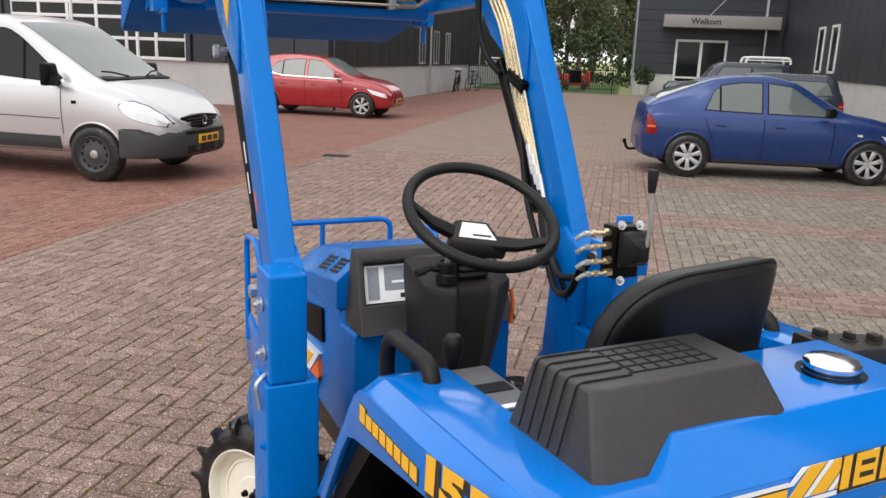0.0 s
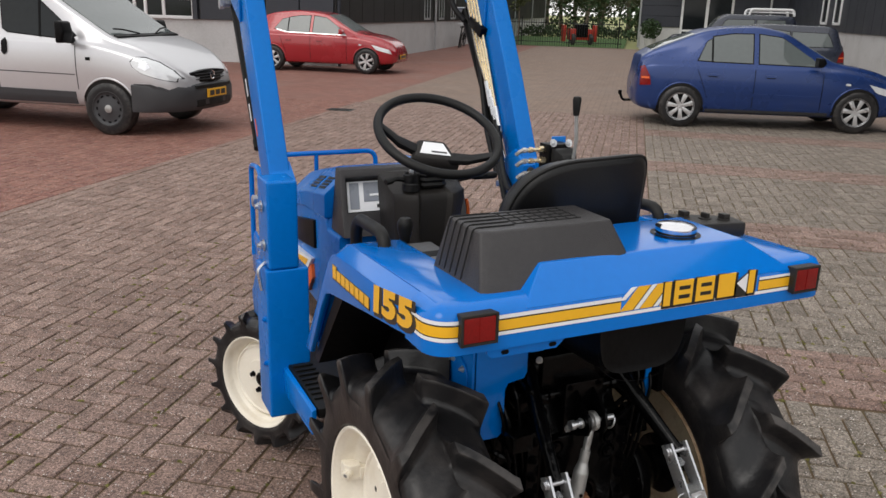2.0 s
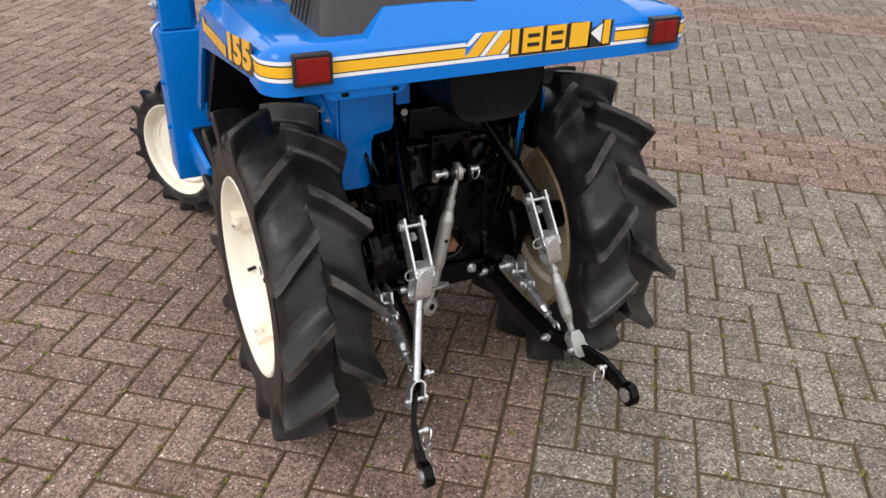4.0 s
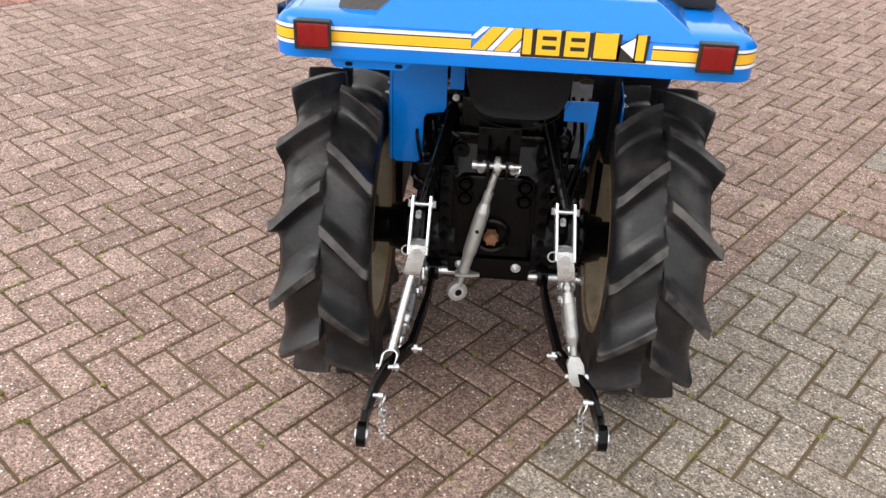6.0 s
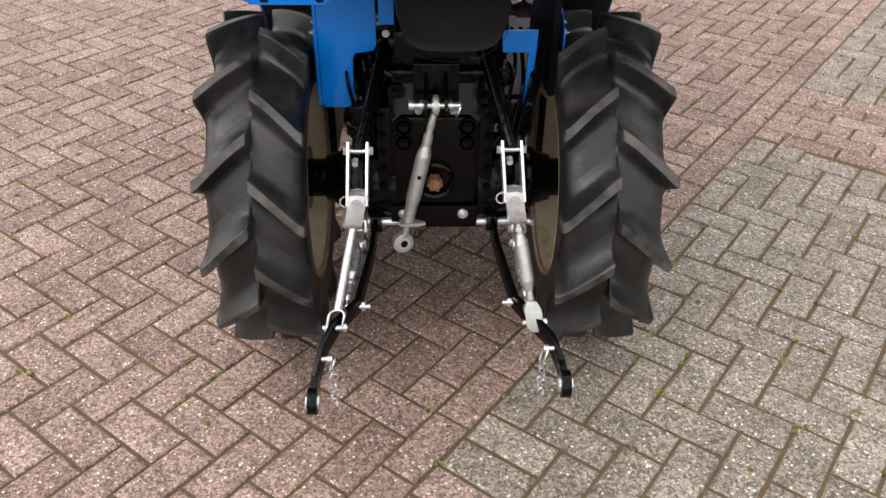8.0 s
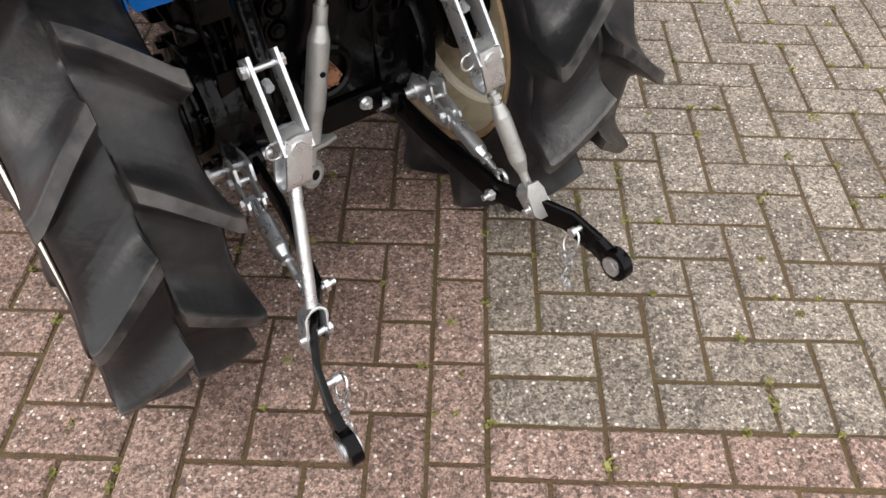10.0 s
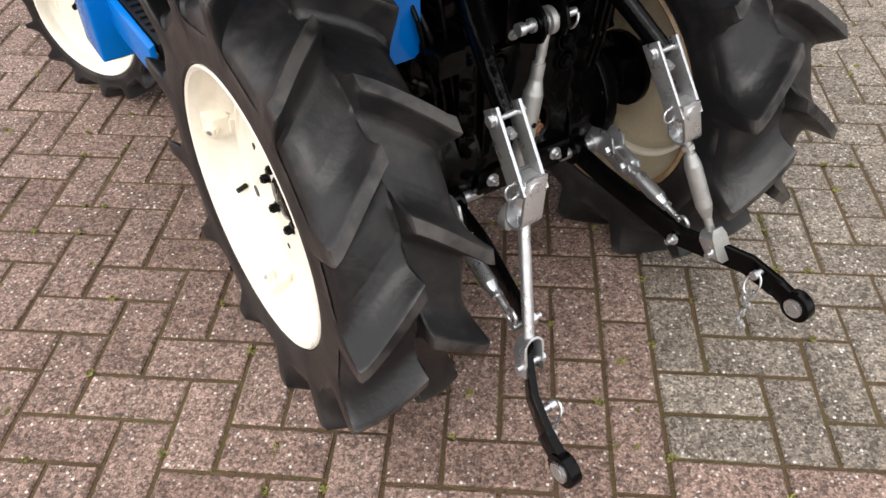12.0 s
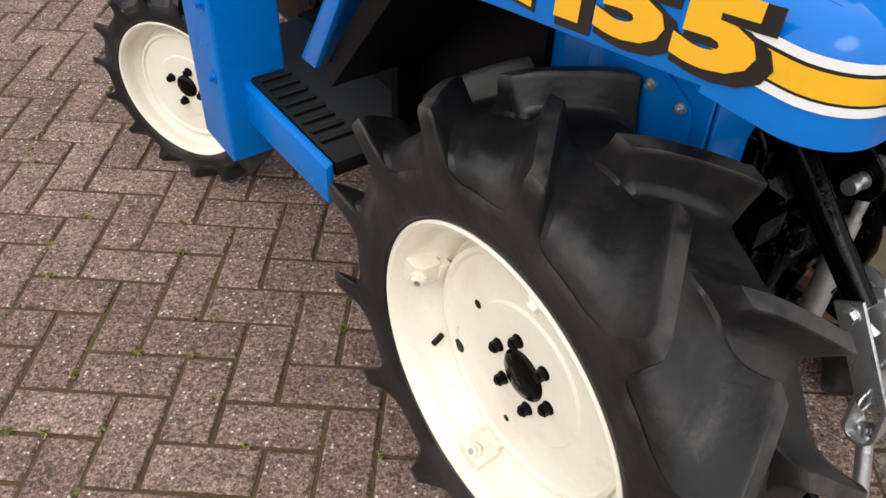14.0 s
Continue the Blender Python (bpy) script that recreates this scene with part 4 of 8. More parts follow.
def hatch(name, label, m, paint, L, spokes=5, tow=False, estate=False, tall=1.0, steep=False, wheel_r=0.30):
    """A five-door car, tail at -y, nose at +y; wheel centres at 0 and at L."""
    t = -0.68 if not estate else -0.95
    st = [(t, 0.66, 0.36, 0.62, 0.70, 0.50), (t + 0.035, 0.765, 0.30, 0.80, 0.94, 0.58), (t + 0.10, 0.80, 0.27, 0.89, 1.01, 0.60), (t + 0.28, 0.83, 0.24, 0.915, 1.10 if not estate else 1.40, 0.60), (0.0 if not estate else -0.45, 0.845, 0.22, 0.92, 1.255 if not estate else 1.45, 0.59),
          (0.35, 0.85, 0.22, 0.92, 1.375 if not estate else 1.46, 0.58), (0.70, 0.855, 0.22, 0.915, 1.425 if not estate else 1.465, 0.58), (1.08, 0.855, 0.22, 0.91, 1.44 if not estate else 1.46, 0.58), (1.42, 0.855, 0.22, 0.905, 1.395, 0.59), (1.90, 0.85, 0.22, 0.895, 1.165, 0.62), (2.26, 0.845, 0.22, 0.88, 0.985, 0.66), (2.42, 0.84, 0.22, 0.86, 0.945, 0.66), (2.75, 0.82, 0.23, 0.80, 0.90, 0.63), (3.10, 0.77, 0.25, 0.68, 0.80, 0.58), (3.28, 0.68, 0.28, 0.58, 0.68, 0.50), (3.35, 0.55, 0.33, 0.48, 0.54, 0.40)]
    if steep:    # an upright tailgate under a long roof
        for i, zr in ((2, 1.06), (3, 1.27), (4, 1.405), (5, 1.445), (6, 1.46)):
            st[i] = (*st[i][:4], zr, st[i][5])
    k = L / 2.6
    st = [(y * k, w, z0, zw * (1 + (tall - 1) * 0.6), zr * tall, wr) for y, w, z0, zw, zr, wr in st]
    q = 1 + (tall - 1) * 0.8
    glass = [[(0.44 * k, 0.955 * q), (1.02 * k, 0.945 * q), (1.02 * k, 1.345 * q), (0.72 * k, 1.34 * q), (0.44 * k, 1.295 * q)], [(1.12 * k, 0.945 * q), (2.02 * k, 0.925 * q), (1.94 * k, 1.01 * q), (1.46 * k, 1.305 * q), (1.12 * k, 1.345 * q)],
             [(0.05 * k, 1.03 * q), (0.41 * k, 0.957 * q), (0.41 * k, 1.285 * q), (0.24 * k, 1.25 * q)] if steep else [(0.22 * k, 0.965 * q), (0.41 * k, 0.957 * q), (0.41 * k, 1.265 * q), (0.34 * k, 1.22 * q)] if not estate else [(-0.62, 0.965 * q), (0.38 * k, 0.957 * q), (0.38 * k, 1.30 * q), (-0.5, 1.28 * q)]]
    rear = ("rear_window", (t + 0.10) * k, (t + 0.36) * k, 0.86) if steep else ("rear_window", (t + 0.22) * k, 0.16 * k, 0.86) if not estate else ("rear_window", (t + 0.12) * k, (t + 0.27) * k, 0.86)
    c, b, panel, flank = vehicle(name, label, m, paint, st, (0.0, L), glass, [("windscreen", 1.50 * k, 2.22 * k, 0.90), rear], wheel_r, 0.092, spokes, 0.04)
    for s in (-1, 1):
        for y in (1.06, 2.06):
            panel("door_seam", [(y * k, 0.30), (y * k + 0.011, 0.30), (y * k + 0.011, 0.91), (y * k, 0.91)], BLACK_SATIN, s, 0.002, n=1, rows_n=12)
        panel("door_seam", [(0.375 * k, 0.48), (0.385 * k, 0.48), (0.205 * k, 0.92), (0.195 * k, 0.92)], BLACK_SATIN, s, 0.002, n=6, rows_n=2)
        panel("side_moulding", [(0.42 * k, 0.515), (2.02 * k, 0.49), (2.02 * k, 0.535), (0.42 * k, 0.56)], paint, s, 0.008)
        if steep:
            panel("chrome_strip", [(0.10 * k, 1.0 * q), (0.42 * k, 0.937 * q), (2.04 * k, 0.903 * q), (2.04 * k, 0.918 * q), (0.42 * k, 0.952 * q), (0.10 * k, 1.016 * q)], CHROME, s, 0.012, "chromed window strip", n=24)
        panel("sill", [(0.38 * k, 0.235), (2.2 * k, 0.235), (2.2 * k, 0.295), (0.38 * k, 0.295)], paint if not tow else CAR_PLASTIC, s, 0.004)
        for y in (0.36, 1.22):
            panel("door_handle", [(y * k, 0.80), (y * k + 0.17, 0.795), (y * k + 0.17, 0.83), (y * k, 0.835)], paint, s, 0.022)
            panel("handle_cup", [(y * k + 0.02, 0.785), (y * k + 0.15, 0.78), (y * k + 0.15, 0.80), (y * k + 0.02, 0.80)], BLACK_SATIN, s, 0.004)
        panel("tail_lamp", [((t + 0.045) * k, 0.62), ((t + 0.21) * k, 0.63), ((t + 0.19) * k, 0.76), ((t + 0.10) * k, 0.925), ((t + 0.045) * k, 0.90)], RED_LENS, s, 0.010, "red tail lamp")
        panel("indicator", [((t + 0.06) * k, 0.725), ((t + 0.185) * k, 0.725), ((t + 0.18) * k, 0.755), ((t + 0.06) * k, 0.755)], ORANGE_DECAL, s, 0.012, "orange indicator")
        panel("head_lamp", [(2.86 * k, 0.62), (3.26 * k, 0.52), (3.20 * k, 0.63), (2.74 * k, 0.745)], LAMP_CLEAR, s, 0.010, "clear head lamp")
        panel("side_repeater", [(2.40 * k, 0.72), (2.47 * k, 0.715), (2.47 * k, 0.745), (2.40 * k, 0.75)], LAMP_CLEAR, s, 0.008)
        bm = bmesh.new()
        rings(bm, [[V(s * (0.86 + a), 1.94 * k + y, 0.985 * q + z) for y, z in ((-0.03, -0.06), (0.05, -0.06), (0.09, 0.0), (0.05, 0.07), (-0.03, 0.075))] for a in (-0.04, 0.16)])
        part("mirror", bm, paint if spokes == 6 else BLACK_SATIN, c, "door mirror", bevel=0.02, seg=3)
    bm = bmesh.new()
    rings(bm, [[V(x, (t - 0.02) * k + 0.20 * abs(x / 0.8) ** 3 + l, z) for x in (-0.80, -0.6, -0.3, 0, 0.3, 0.6, 0.80)] + [V(x, (t + 0.24) * k, z) for x in (0.80, 0.4, -0.4, -0.80)] for z, l in ((0.27, 0.06), (0.33, 0.01), (0.50, 0.0), (0.56, 0.03))])
    part("rear_bumper", bm, paint, c, bevel=0.012, smooth=50)
    plain_box("front_grille", c, (0, 3.325 * k, 0.43), (0.8, 0.06, 0.12), BLACK_SATIN, 0.02)
    pl = plain_box("number_plate", c, (0, 3.36 * k, 0.43), (0.5, 0.02, 0.11), PLATE_YELLOW, 0.004, "yellow plate with dark bars")
    plain_box("plate_bar", pl, (0, 3.36 * k + 0.012, 0.43), (0.4, 0.006, 0.06), BLACK_DECAL, 0)
    if tow:
        bm = bmesh.new()
        tube(bm, bend([(0, (t + 0.1) * k, 0.32), (0, (t - 0.12) * k, 0.30), (0, (t - 0.17) * k, 0.42)], 0.05), 0.022, 8)
        cyl(bm, (0, (t - 0.17) * k, 0.40), (0, (t - 0.17) * k, 0.46), 0.03, n=12)
        part("tow_bar", bm, BLACK_SATIN, c)
    return c


hatch("small_red_car", "red five-door hatchback with silver wheels", yard(-9.25, 18.9 + 0.75, 0, -90), RED_PAINT, 2.6, 6, tall=1.07, steep=True, wheel_r=0.32)
hatch("blue_hatchback", "blue five-door hatchback with a tow bar", yard(0.80, 11.5 + 0.75, 0, -84), CAR_BLUE, 2.62, 7, tow=True, tall=1.075, wheel_r=0.32)
hatch("dark_estate_car", "dark estate car parked beyond the blue one", yard(4.5, 22.2, 0, 90), NAVY_PAINT, 2.65, 5, estate=True, tall=1.05)


def jeep():
    st = [(-0.9, 0.78, 0.48, 1.02, 1.60, 0.66), (-0.8, 0.84, 0.44, 1.08, 1.74, 0.70), (-0.3, 0.86, 0.42, 1.09, 1.79, 0.71), (1.2, 0.86, 0.42, 1.09, 1.79, 0.71), (1.42, 0.86, 0.42, 1.08, 1.70, 0.71), (1.85, 0.86, 0.42, 1.07, 1.20, 0.73), (2.0, 0.86, 0.42, 1.06, 1.15, 0.74), (2.8, 0.84, 0.44, 1.0, 1.08, 0.72), (3.0, 0.76, 0.5, 0.85, 0.94, 0.6)]
    c, b, panel, flank = vehicle("off_road_car", "dark off-road car with a pale roof rack", yard(4.2, 27.6, 0, 90), NAVY_PAINT, st, (0.0, 2.35), [[(-0.62, 1.14), (0.3, 1.14), (0.3, 1.62), (-0.58, 1.62)], [(0.38, 1.14), (1.52, 1.13), (1.24, 1.61), (0.38, 1.62)]], [("windscreen", 1.43, 1.84, 0.92)], 0.36, 0.11, 5, 0.06)
    for s in (-1, 1):
        bm = bmesh.new()
        tube(bm, bend([(s * 0.62, -0.82, 1.76), (s * 0.62, -0.78, 1.95), (s * 0.62, 0.50, 1.95), (s * 0.62, 0.55, 1.76)], 0.1), 0.04, 8)
        rack = part("rack_rail", bm, WHITE_FRAME, c, "pale roof rack rail")
        bm = bmesh.new()
        tube(bm, [(s * 0.62, -0.78, 1.86), (s * 0.62, 0.52, 1.86)], 0.02, 8)
        part("lower_rail", bm, WHITE_FRAME, rack)
    for y in (-0.7, -0.3, 0.1, 0.45):
        bm = bmesh.new()
        tube(bm, [(-0.62, y, 1.95), (0.62, y, 1.95)], 0.03, 8)
        part("cross_bar", bm, WHITE_FRAME, rack)


jeep()


# ---------------------------------------------------------------- flags, bicycles, garden machine
def flag(v, u, top, bands, label):
    f = thing("advertising_flag", label, "flag", yard(v, u), group="flags before the hall")
    bm = bmesh.new()
    cyl(bm, (0, 0, 0), (0, 0, top), 0.045, 0.03, n=12)
    part("pole", bm, WHITE_FRAME, f, "white flag pole")
    for nm, x0, x1, z0, z1, mat in bands:
        bm = bmesh.new()
        n = 14
        rows = []
        for i in range(n + 1):
            z = z0 + (z1 - z0) * i / n
            row = []
            for j in range(7):
                x = x0 + (x1 - x0) * j / 6
                y = 0.05 * math.sin(z * 2.2 + x * 3) * (abs(x) + 0.2)
                row.append(bm.verts.new((x + 0.04 * math.sin(z * 1.4) * (1 - (i / n)), y, z)))
            rows.append(row)
        for a, b in zip(rows, rows[1:]):
            for j in range(6):
                bm.faces.new((a[j], a[j + 1], b[j + 1], b[j]))
        ob = part(nm, bm, mat, f, smooth=60)
        mod = ob.modifiers.new("thickness", "SOLIDIFY")
        mod.thickness = 0.006
    return f


f = flag(-14.0, 17.6, 7.4, [("banner", -0.95, -0.28, 3.55, 7.2, NAVY_CLOTH), ("banner_edge", -0.28, -0.03, 3.5, 7.2, ORANGE_CLOTH)], "navy and orange upright banner flag on a white pole")
words("banner_lettering", "SERVICE", 0.62, pose(-0.56, -0.10, 6.15, 90, 0, 0) @ Matrix.Rotation(radians(90), 4, "Z") @ Matrix.Diagonal((1, -1, 1, 1)), SIGN_WHITE, f, 0.003, 0.012)
for x, z0, z1, w in ((-0.82, 5.0, 6.9, 0.10), (-0.58, 4.68, 4.80, 0.46), (-0.58, 4.46, 4.58, 0.46), (-0.58, 4.24, 4.36, 0.46), (-0.46, 4.02, 4.14, 0.22)):
    bm = bmesh.new()
    span(bm, x - w / 2, x + w / 2, -0.085, -0.075, z0, z1)
    part("banner_bar", bm, SIGN_WHITE, f)
f = flag(-12.35, 17.9, 7.4, [("banner", -0.62, -0.03, 2.9, 7.2, WHITE_CLOTH), ("banner_edge", -0.95, -0.62, 3.4, 7.2, WHITE_CLOTH)], "white banner flag with red marks on a white pole")
for k in range(8):
    bm = bmesh.new()
    z = 3.9 + 0.42 * k
    span(bm, -0.78, -0.34, -0.085, -0.07, z, z + 0.09)
    span(bm, -0.78, -0.34, -0.085, -0.07, z + 0.2, z + 0.29)
    span(bm, -0.78 if k % 2 else -0.42, -0.70 if k % 2 else -0.34, -0.085, -0.07, z, z + 0.29)
    part("banner_mark", bm, RED_CLOTH, f)


def bicycle(v, u, turn, paint):
    b = thing("bicycle", "dark city bicycle leaning by the hall", "bicycle", yard(v, u, 0, turn) @ pose(0, 0, 0, 0, 8, 0), group="bicycles by the hall")
    for y in (0, 1.08):
        bm = bmesh.new()
        tube(bm, [(0, y + 0.33 * math.cos(t), 0.35 + 0.33 * math.sin(t)) for t in (2 * math.pi * k / 28 for k in range(28))], 0.02, 7, True)
        w = part("wheel", bm, BLACK_RUBBER, b)
        for k in range(8):
            t = math.pi * k / 8
            bm = bmesh.new()
            cyl(bm, (0, y + 0.32 * math.cos(t), 0.35 + 0.32 * math.sin(t)), (0, y - 0.32 * math.cos(t), 0.35 - 0.32 * math.sin(t)), 0.003, n=4)
            part("spoke", bm, ZINC, w)
    bm = bmesh.new()
    for p, q in (((0, 0, 0.35), (0, 0.45, 0.32)), ((0, 0.45, 0.32), (0, 0.28, 0.9)), ((0, 0, 0.35), (0, 0.3, 0.82)), ((0, 0.45, 0.32), (0, 0.88, 0.85)), ((0, 0.29, 0.7), (0, 0.86, 0.8)), ((0, 1.08, 0.35), (0, 0.84, 1.0))):
        cyl(bm, p, q, 0.018, n=8)
    part("frame", bm, paint, b)
    bm = bmesh.new()
    tube(bm, bend([(-0.28, 0.7, 1.02), (-0.22, 0.85, 1.05), (0.22, 0.85, 1.05), (0.28, 0.7, 1.02)], 0.06), 0.014, 7)
    part("handlebar", bm, ZINC, b)
    bm = bmesh.new()
    box(bm, (0, 0.26, 0.94), (0.16, 0.26, 0.06))
    part("saddle", bm, BLACK_RUBBER, b, bevel=0.025)


bicycle(-7.7, 35.6, 10, BLACK_SATIN)
bicycle(-7.4, 37.6, -15, NAVY_PAINT)
bicycle(-7.8, 36.6, 4, BLACK_SATIN)


def mower():
    g = thing("garden_machine", "red garden machine standing on the lawn", "mower", yard(-2.9, 46, 0, 20))
    bm = bmesh.new()
    box(bm, (0, 0, 0.55), (1.3, 0.7, 0.6))
    part("body", bm, RED_MACHINE, g, bevel=0.06)
    for x in (-0.9, 0.9):
        bm = bmesh.new()
        box(bm, (x, 0.2, 0.6), (0.16, 0.5, 0.9))
        part("side_frame", bm, RED_MACHINE, g, bevel=0.04)
    for x in (-0.5, 0.5):
        bm = bmesh.new()
        lathe(bm, [(0.1, -0.09), (0.26, -0.1), (0.3, -0.06), (0.3, 0.06), (0.26, 0.1), (0.1, 0.09)], (x, -0.35, 0.30), "x", 1, 18)
        part("wheel", bm, RUBBER, g)
    bm = bmesh.new()
    box(bm, (0, -0.2, 0.75), (0.7, 0.4, 0.7))
    part("engine", bm, BLACK_SATIN, g, bevel=0.05)


mower()


def gully():
    bm = bmesh.new()
    span(bm, -0.22, 0.22, -0.16, 0.16, -0.03, 0.004)
    for k in range(7):
        span(bm, -0.19 + 0.055 * k, -0.165 + 0.055 * k, -0.13, 0.13, 0.0035, 0.009)
    ob = part("drain_grate", bm, IRON)
    ob.matrix_basis = yard(-4.62, 11.2)
    tagged(ob, "dark iron drain grate set in the paving", "drain")


gully()
# ---------------------------------------------------------------- the tractor
TR = thing("compact_tractor", "blue compact tractor with cream wheels and a raised front loader", "tractor")


def tyre_mesh(R, half, rim_r, lugs, lug_h, lean, side, phase):
    """One moulded skin, hub at the origin, axle along x: a carcass with staggered chevron bars raised from it."""
    base, pitch = R - lug_h, 2 * math.pi / lugs
    g = lug_h / 0.05
    # across a bar: steep on one flank, a long hollow fillet on the other
    wide = [w * g / R for w in (-0.074, -0.058, -0.042, -0.029, -0.0190, -0.0152, -0.0132, -0.0115, 0.0115, 0.0132, 0.0150, 0.0180, 0.025, 0.036, 0.050)]
    high = [0.0, 0.045, 0.15, 0.36, 0.66, 0.86, 0.965, 1.0, 1.0, 0.965, 0.85, 0.55, 0.22, 0.06, 0.0]

    def rise(a):
        a = (a + pitch / 2) % pitch - pitch / 2
        for (w0, h0), (w1, h1) in zip(zip(wide, high), zip(wide[1:], high[1:])):
            if w0 <= a <= w1:
                return h0 + (h1 - h0) * (a - w0) / (w1 - w0)
        return 0.0

    turns = sorted({round((w + k * pitch / 2) % pitch, 6) for w in wide for k in (0, 1)})
    turns = [a + k * pitch for k in range(lugs) for a in turns]
    deep = base - rim_r
    # rows from the crown to the bead: (across, radius) of the carcass and of a bar's crest
    rows = [((0.0, base), (0.0, base + lug_h * 0.10)), ((0.035, base), (0.0, R - 0.014 * g)), ((0.07, base), (0.025, R - 0.002)), ((0.22, base - 0.0005), (0.22, R)),
            ((0.42, base - 0.002), (0.42, R - 0.0005)), ((0.62, base - 0.005), (0.63, R - 0.0015)), ((0.78, base - 0.010), (0.80, R - 0.003)), ((0.90, base - 0.022 * g), (0.94, R - 0.005)),
            ((0.935, base - 0.034 * g), (1.035, R - 0.007)), ((0.955, base - 0.046 * g), (1.062, R - 0.012)), ((0.965, base - deep * 0.36), (1.060, R - 0.026 * g)),
            ((0.97, base - deep * 0.46), (1.022, base - deep * 0.12)), ((0.975, base - deep * 0.56), (0.992, base - deep * 0.42)), ((0.975, base - deep * 0.66), (0.978, base - deep * 0.64)),
            ((0.97, rim_r + deep * 0.22), (0.97, rim_r + deep * 0.22)), ((0.93, rim_r + deep * 0.10), (0.93, rim_r + deep * 0.10)), ((0.90, rim_r + 0.010), (0.90, rim_r + 0.010)),
            ((0.80, rim_r), (0.80, rim_r))]
    verts, faces, n, m = [], [], len(turns), len(rows)

    def ring(s, row):
        (ca, cr), (la, lr) = row
        for a in turns:
            h = rise(a - (pitch / 2 if s > 0 else 0))
            x, r = ca + (la - ca) * h, cr + (lr - cr) * h
            b = a + phase + lean * min(max(x, 0), 1) ** 1.1
            verts.append((s * half * x, -r * math.sin(b), r * math.cos(b)))

    for row in rows[::-1]:
        ring(-1, row)
    # the crown is shared: the higher of both sides
    for k, a in enumerate(turns):
        r = base + lug_h * 0.10 * max(rise(a), rise(a - pitch / 2))
        verts[(m - 1) * n + k] = (0.0, -r * math.sin(a + phase), r * math.cos(a + phase))
    for row in rows[1:]:
        ring(1, row)
    for i in range(2 * m - 2):
        for j in range(n):
            faces.append((i * n + j, i * n + (j + 1) % n, (i + 1) * n + (j + 1) % n, (i + 1) * n + j))
    return verts, faces


def wheel(name, x, y, R, half, rim_r, lugs, lug_h, lean, side, disc_a, nuts, nut_r, hub_r, label, phase=0.0):
    """side -1: the outside faces -x. The rim carries the tyre, hub and nuts."""
    bm = bmesh.new()
    f = rim_r
    prof = [(f * 0.83, half * 0.02), (f * 0.835, half * 0.18), (f * 0.86, half * 0.34), (f * 0.915, half * 0.45), (f * 0.935, half * 0.52), (f * 0.945, half * 0.70), (f * 0.955, half * 0.79),
            (f * 0.975, half * 0.85), (f * 0.985, half * 0.90), (f * 1.01, half * 0.93), (f * 1.025, half * 0.90), (f * 1.02, half * 0.84)]
    whole = [(r, -a) for r, a in prof[::-1]] + prof
    lathe(bm, whole, (0, 0, 0), "x", side, 64)
    d = disc_a
    disc = [(hub_r * 0.7, d + 0.004), (f * 0.44, d + 0.004), (f * 0.455, d), (f * 0.725, d), (f * 0.745, d + 0.005), (f * 0.775, d + 0.005), (f * 0.795, d - 0.003), (f * 0.80, d - 0.016),
            (f * 0.835, d - 0.020), (f * 0.835, d - 0.044), (f * 0.80, d - 0.044), (f * 0.785, d - 0.038), (f * 0.77, d - 0.016), (f * 0.745, d - 0.010), (f * 0.44, d - 0.007), (hub_r * 0.7, d - 0.007)]
    lathe(bm, disc, (0, 0, 0), "x", side, 56)
    rim = part(name, bm, CREAM, TR, label, smooth=32)
    rim.matrix_basis = pose(x, y, R)
    bm = bmesh.new()
    lathe(bm, [(f * 0.968, -half * 0.83), (f * 0.9795, -half * 0.905), (f * 1.008, -half * 0.945), (f * 1.03, -half * 0.90)], (0, 0, 0), "x", side, 64)
    part("flange_edge", bm, RUSTY_CREAM, rim, "rust-stained inner flange")
    # inner barrel and disc back: dust plus painted shade
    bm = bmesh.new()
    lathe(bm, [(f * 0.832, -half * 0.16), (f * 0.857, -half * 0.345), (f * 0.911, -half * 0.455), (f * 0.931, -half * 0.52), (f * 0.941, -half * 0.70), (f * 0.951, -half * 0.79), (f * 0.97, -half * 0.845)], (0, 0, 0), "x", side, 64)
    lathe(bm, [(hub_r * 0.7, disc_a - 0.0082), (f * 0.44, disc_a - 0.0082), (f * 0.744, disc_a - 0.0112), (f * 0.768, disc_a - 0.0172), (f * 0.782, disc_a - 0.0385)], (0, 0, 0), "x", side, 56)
    part("inner_barrel", bm, SHADED_DUSTY_CREAM, rim, "dusty inner barrel of the rim, darkened for shade")
    v, fc = tyre_mesh(R, half, rim_r, lugs, lug_h, lean, side, phase)
    tyre = joined("tyre", v, fc, RUBBER, rim, smooth=34)
    tyre["label"] = "black rubber tyre with deep chevron bars"
    bm = bmesh.new()
    lathe(bm, [(0.001, d + 0.012), (hub_r * 0.62, d + 0.012), (hub_r * 0.9, d + 0.009), (hub_r, d + 0.005), (hub_r, d - 0.05)], (0, 0, 0), "x", side, 28)
    part("hub_cap", bm, BLACK_PAINT, rim, "glossy black hub cap")
    for k in range(nuts):
        t = 2 * math.pi * (k + 0.19) / nuts
        bm = bmesh.new()
        p = V(side * (d + 0.003), nut_r * math.cos(t), nut_r * math.sin(t))
        cyl(bm, p, p + V(side * 0.003, 0, 0), 0.0115, n=14)
        cyl(bm, p, p + V(side * 0.014, 0, 0), 0.0095, n=6)
        cyl(bm, p, p + V(side * 0.017, 0, 0), 0.006, n=8)
        part("wheel_nut", bm, BLACK_SATIN, rim)
    return rim


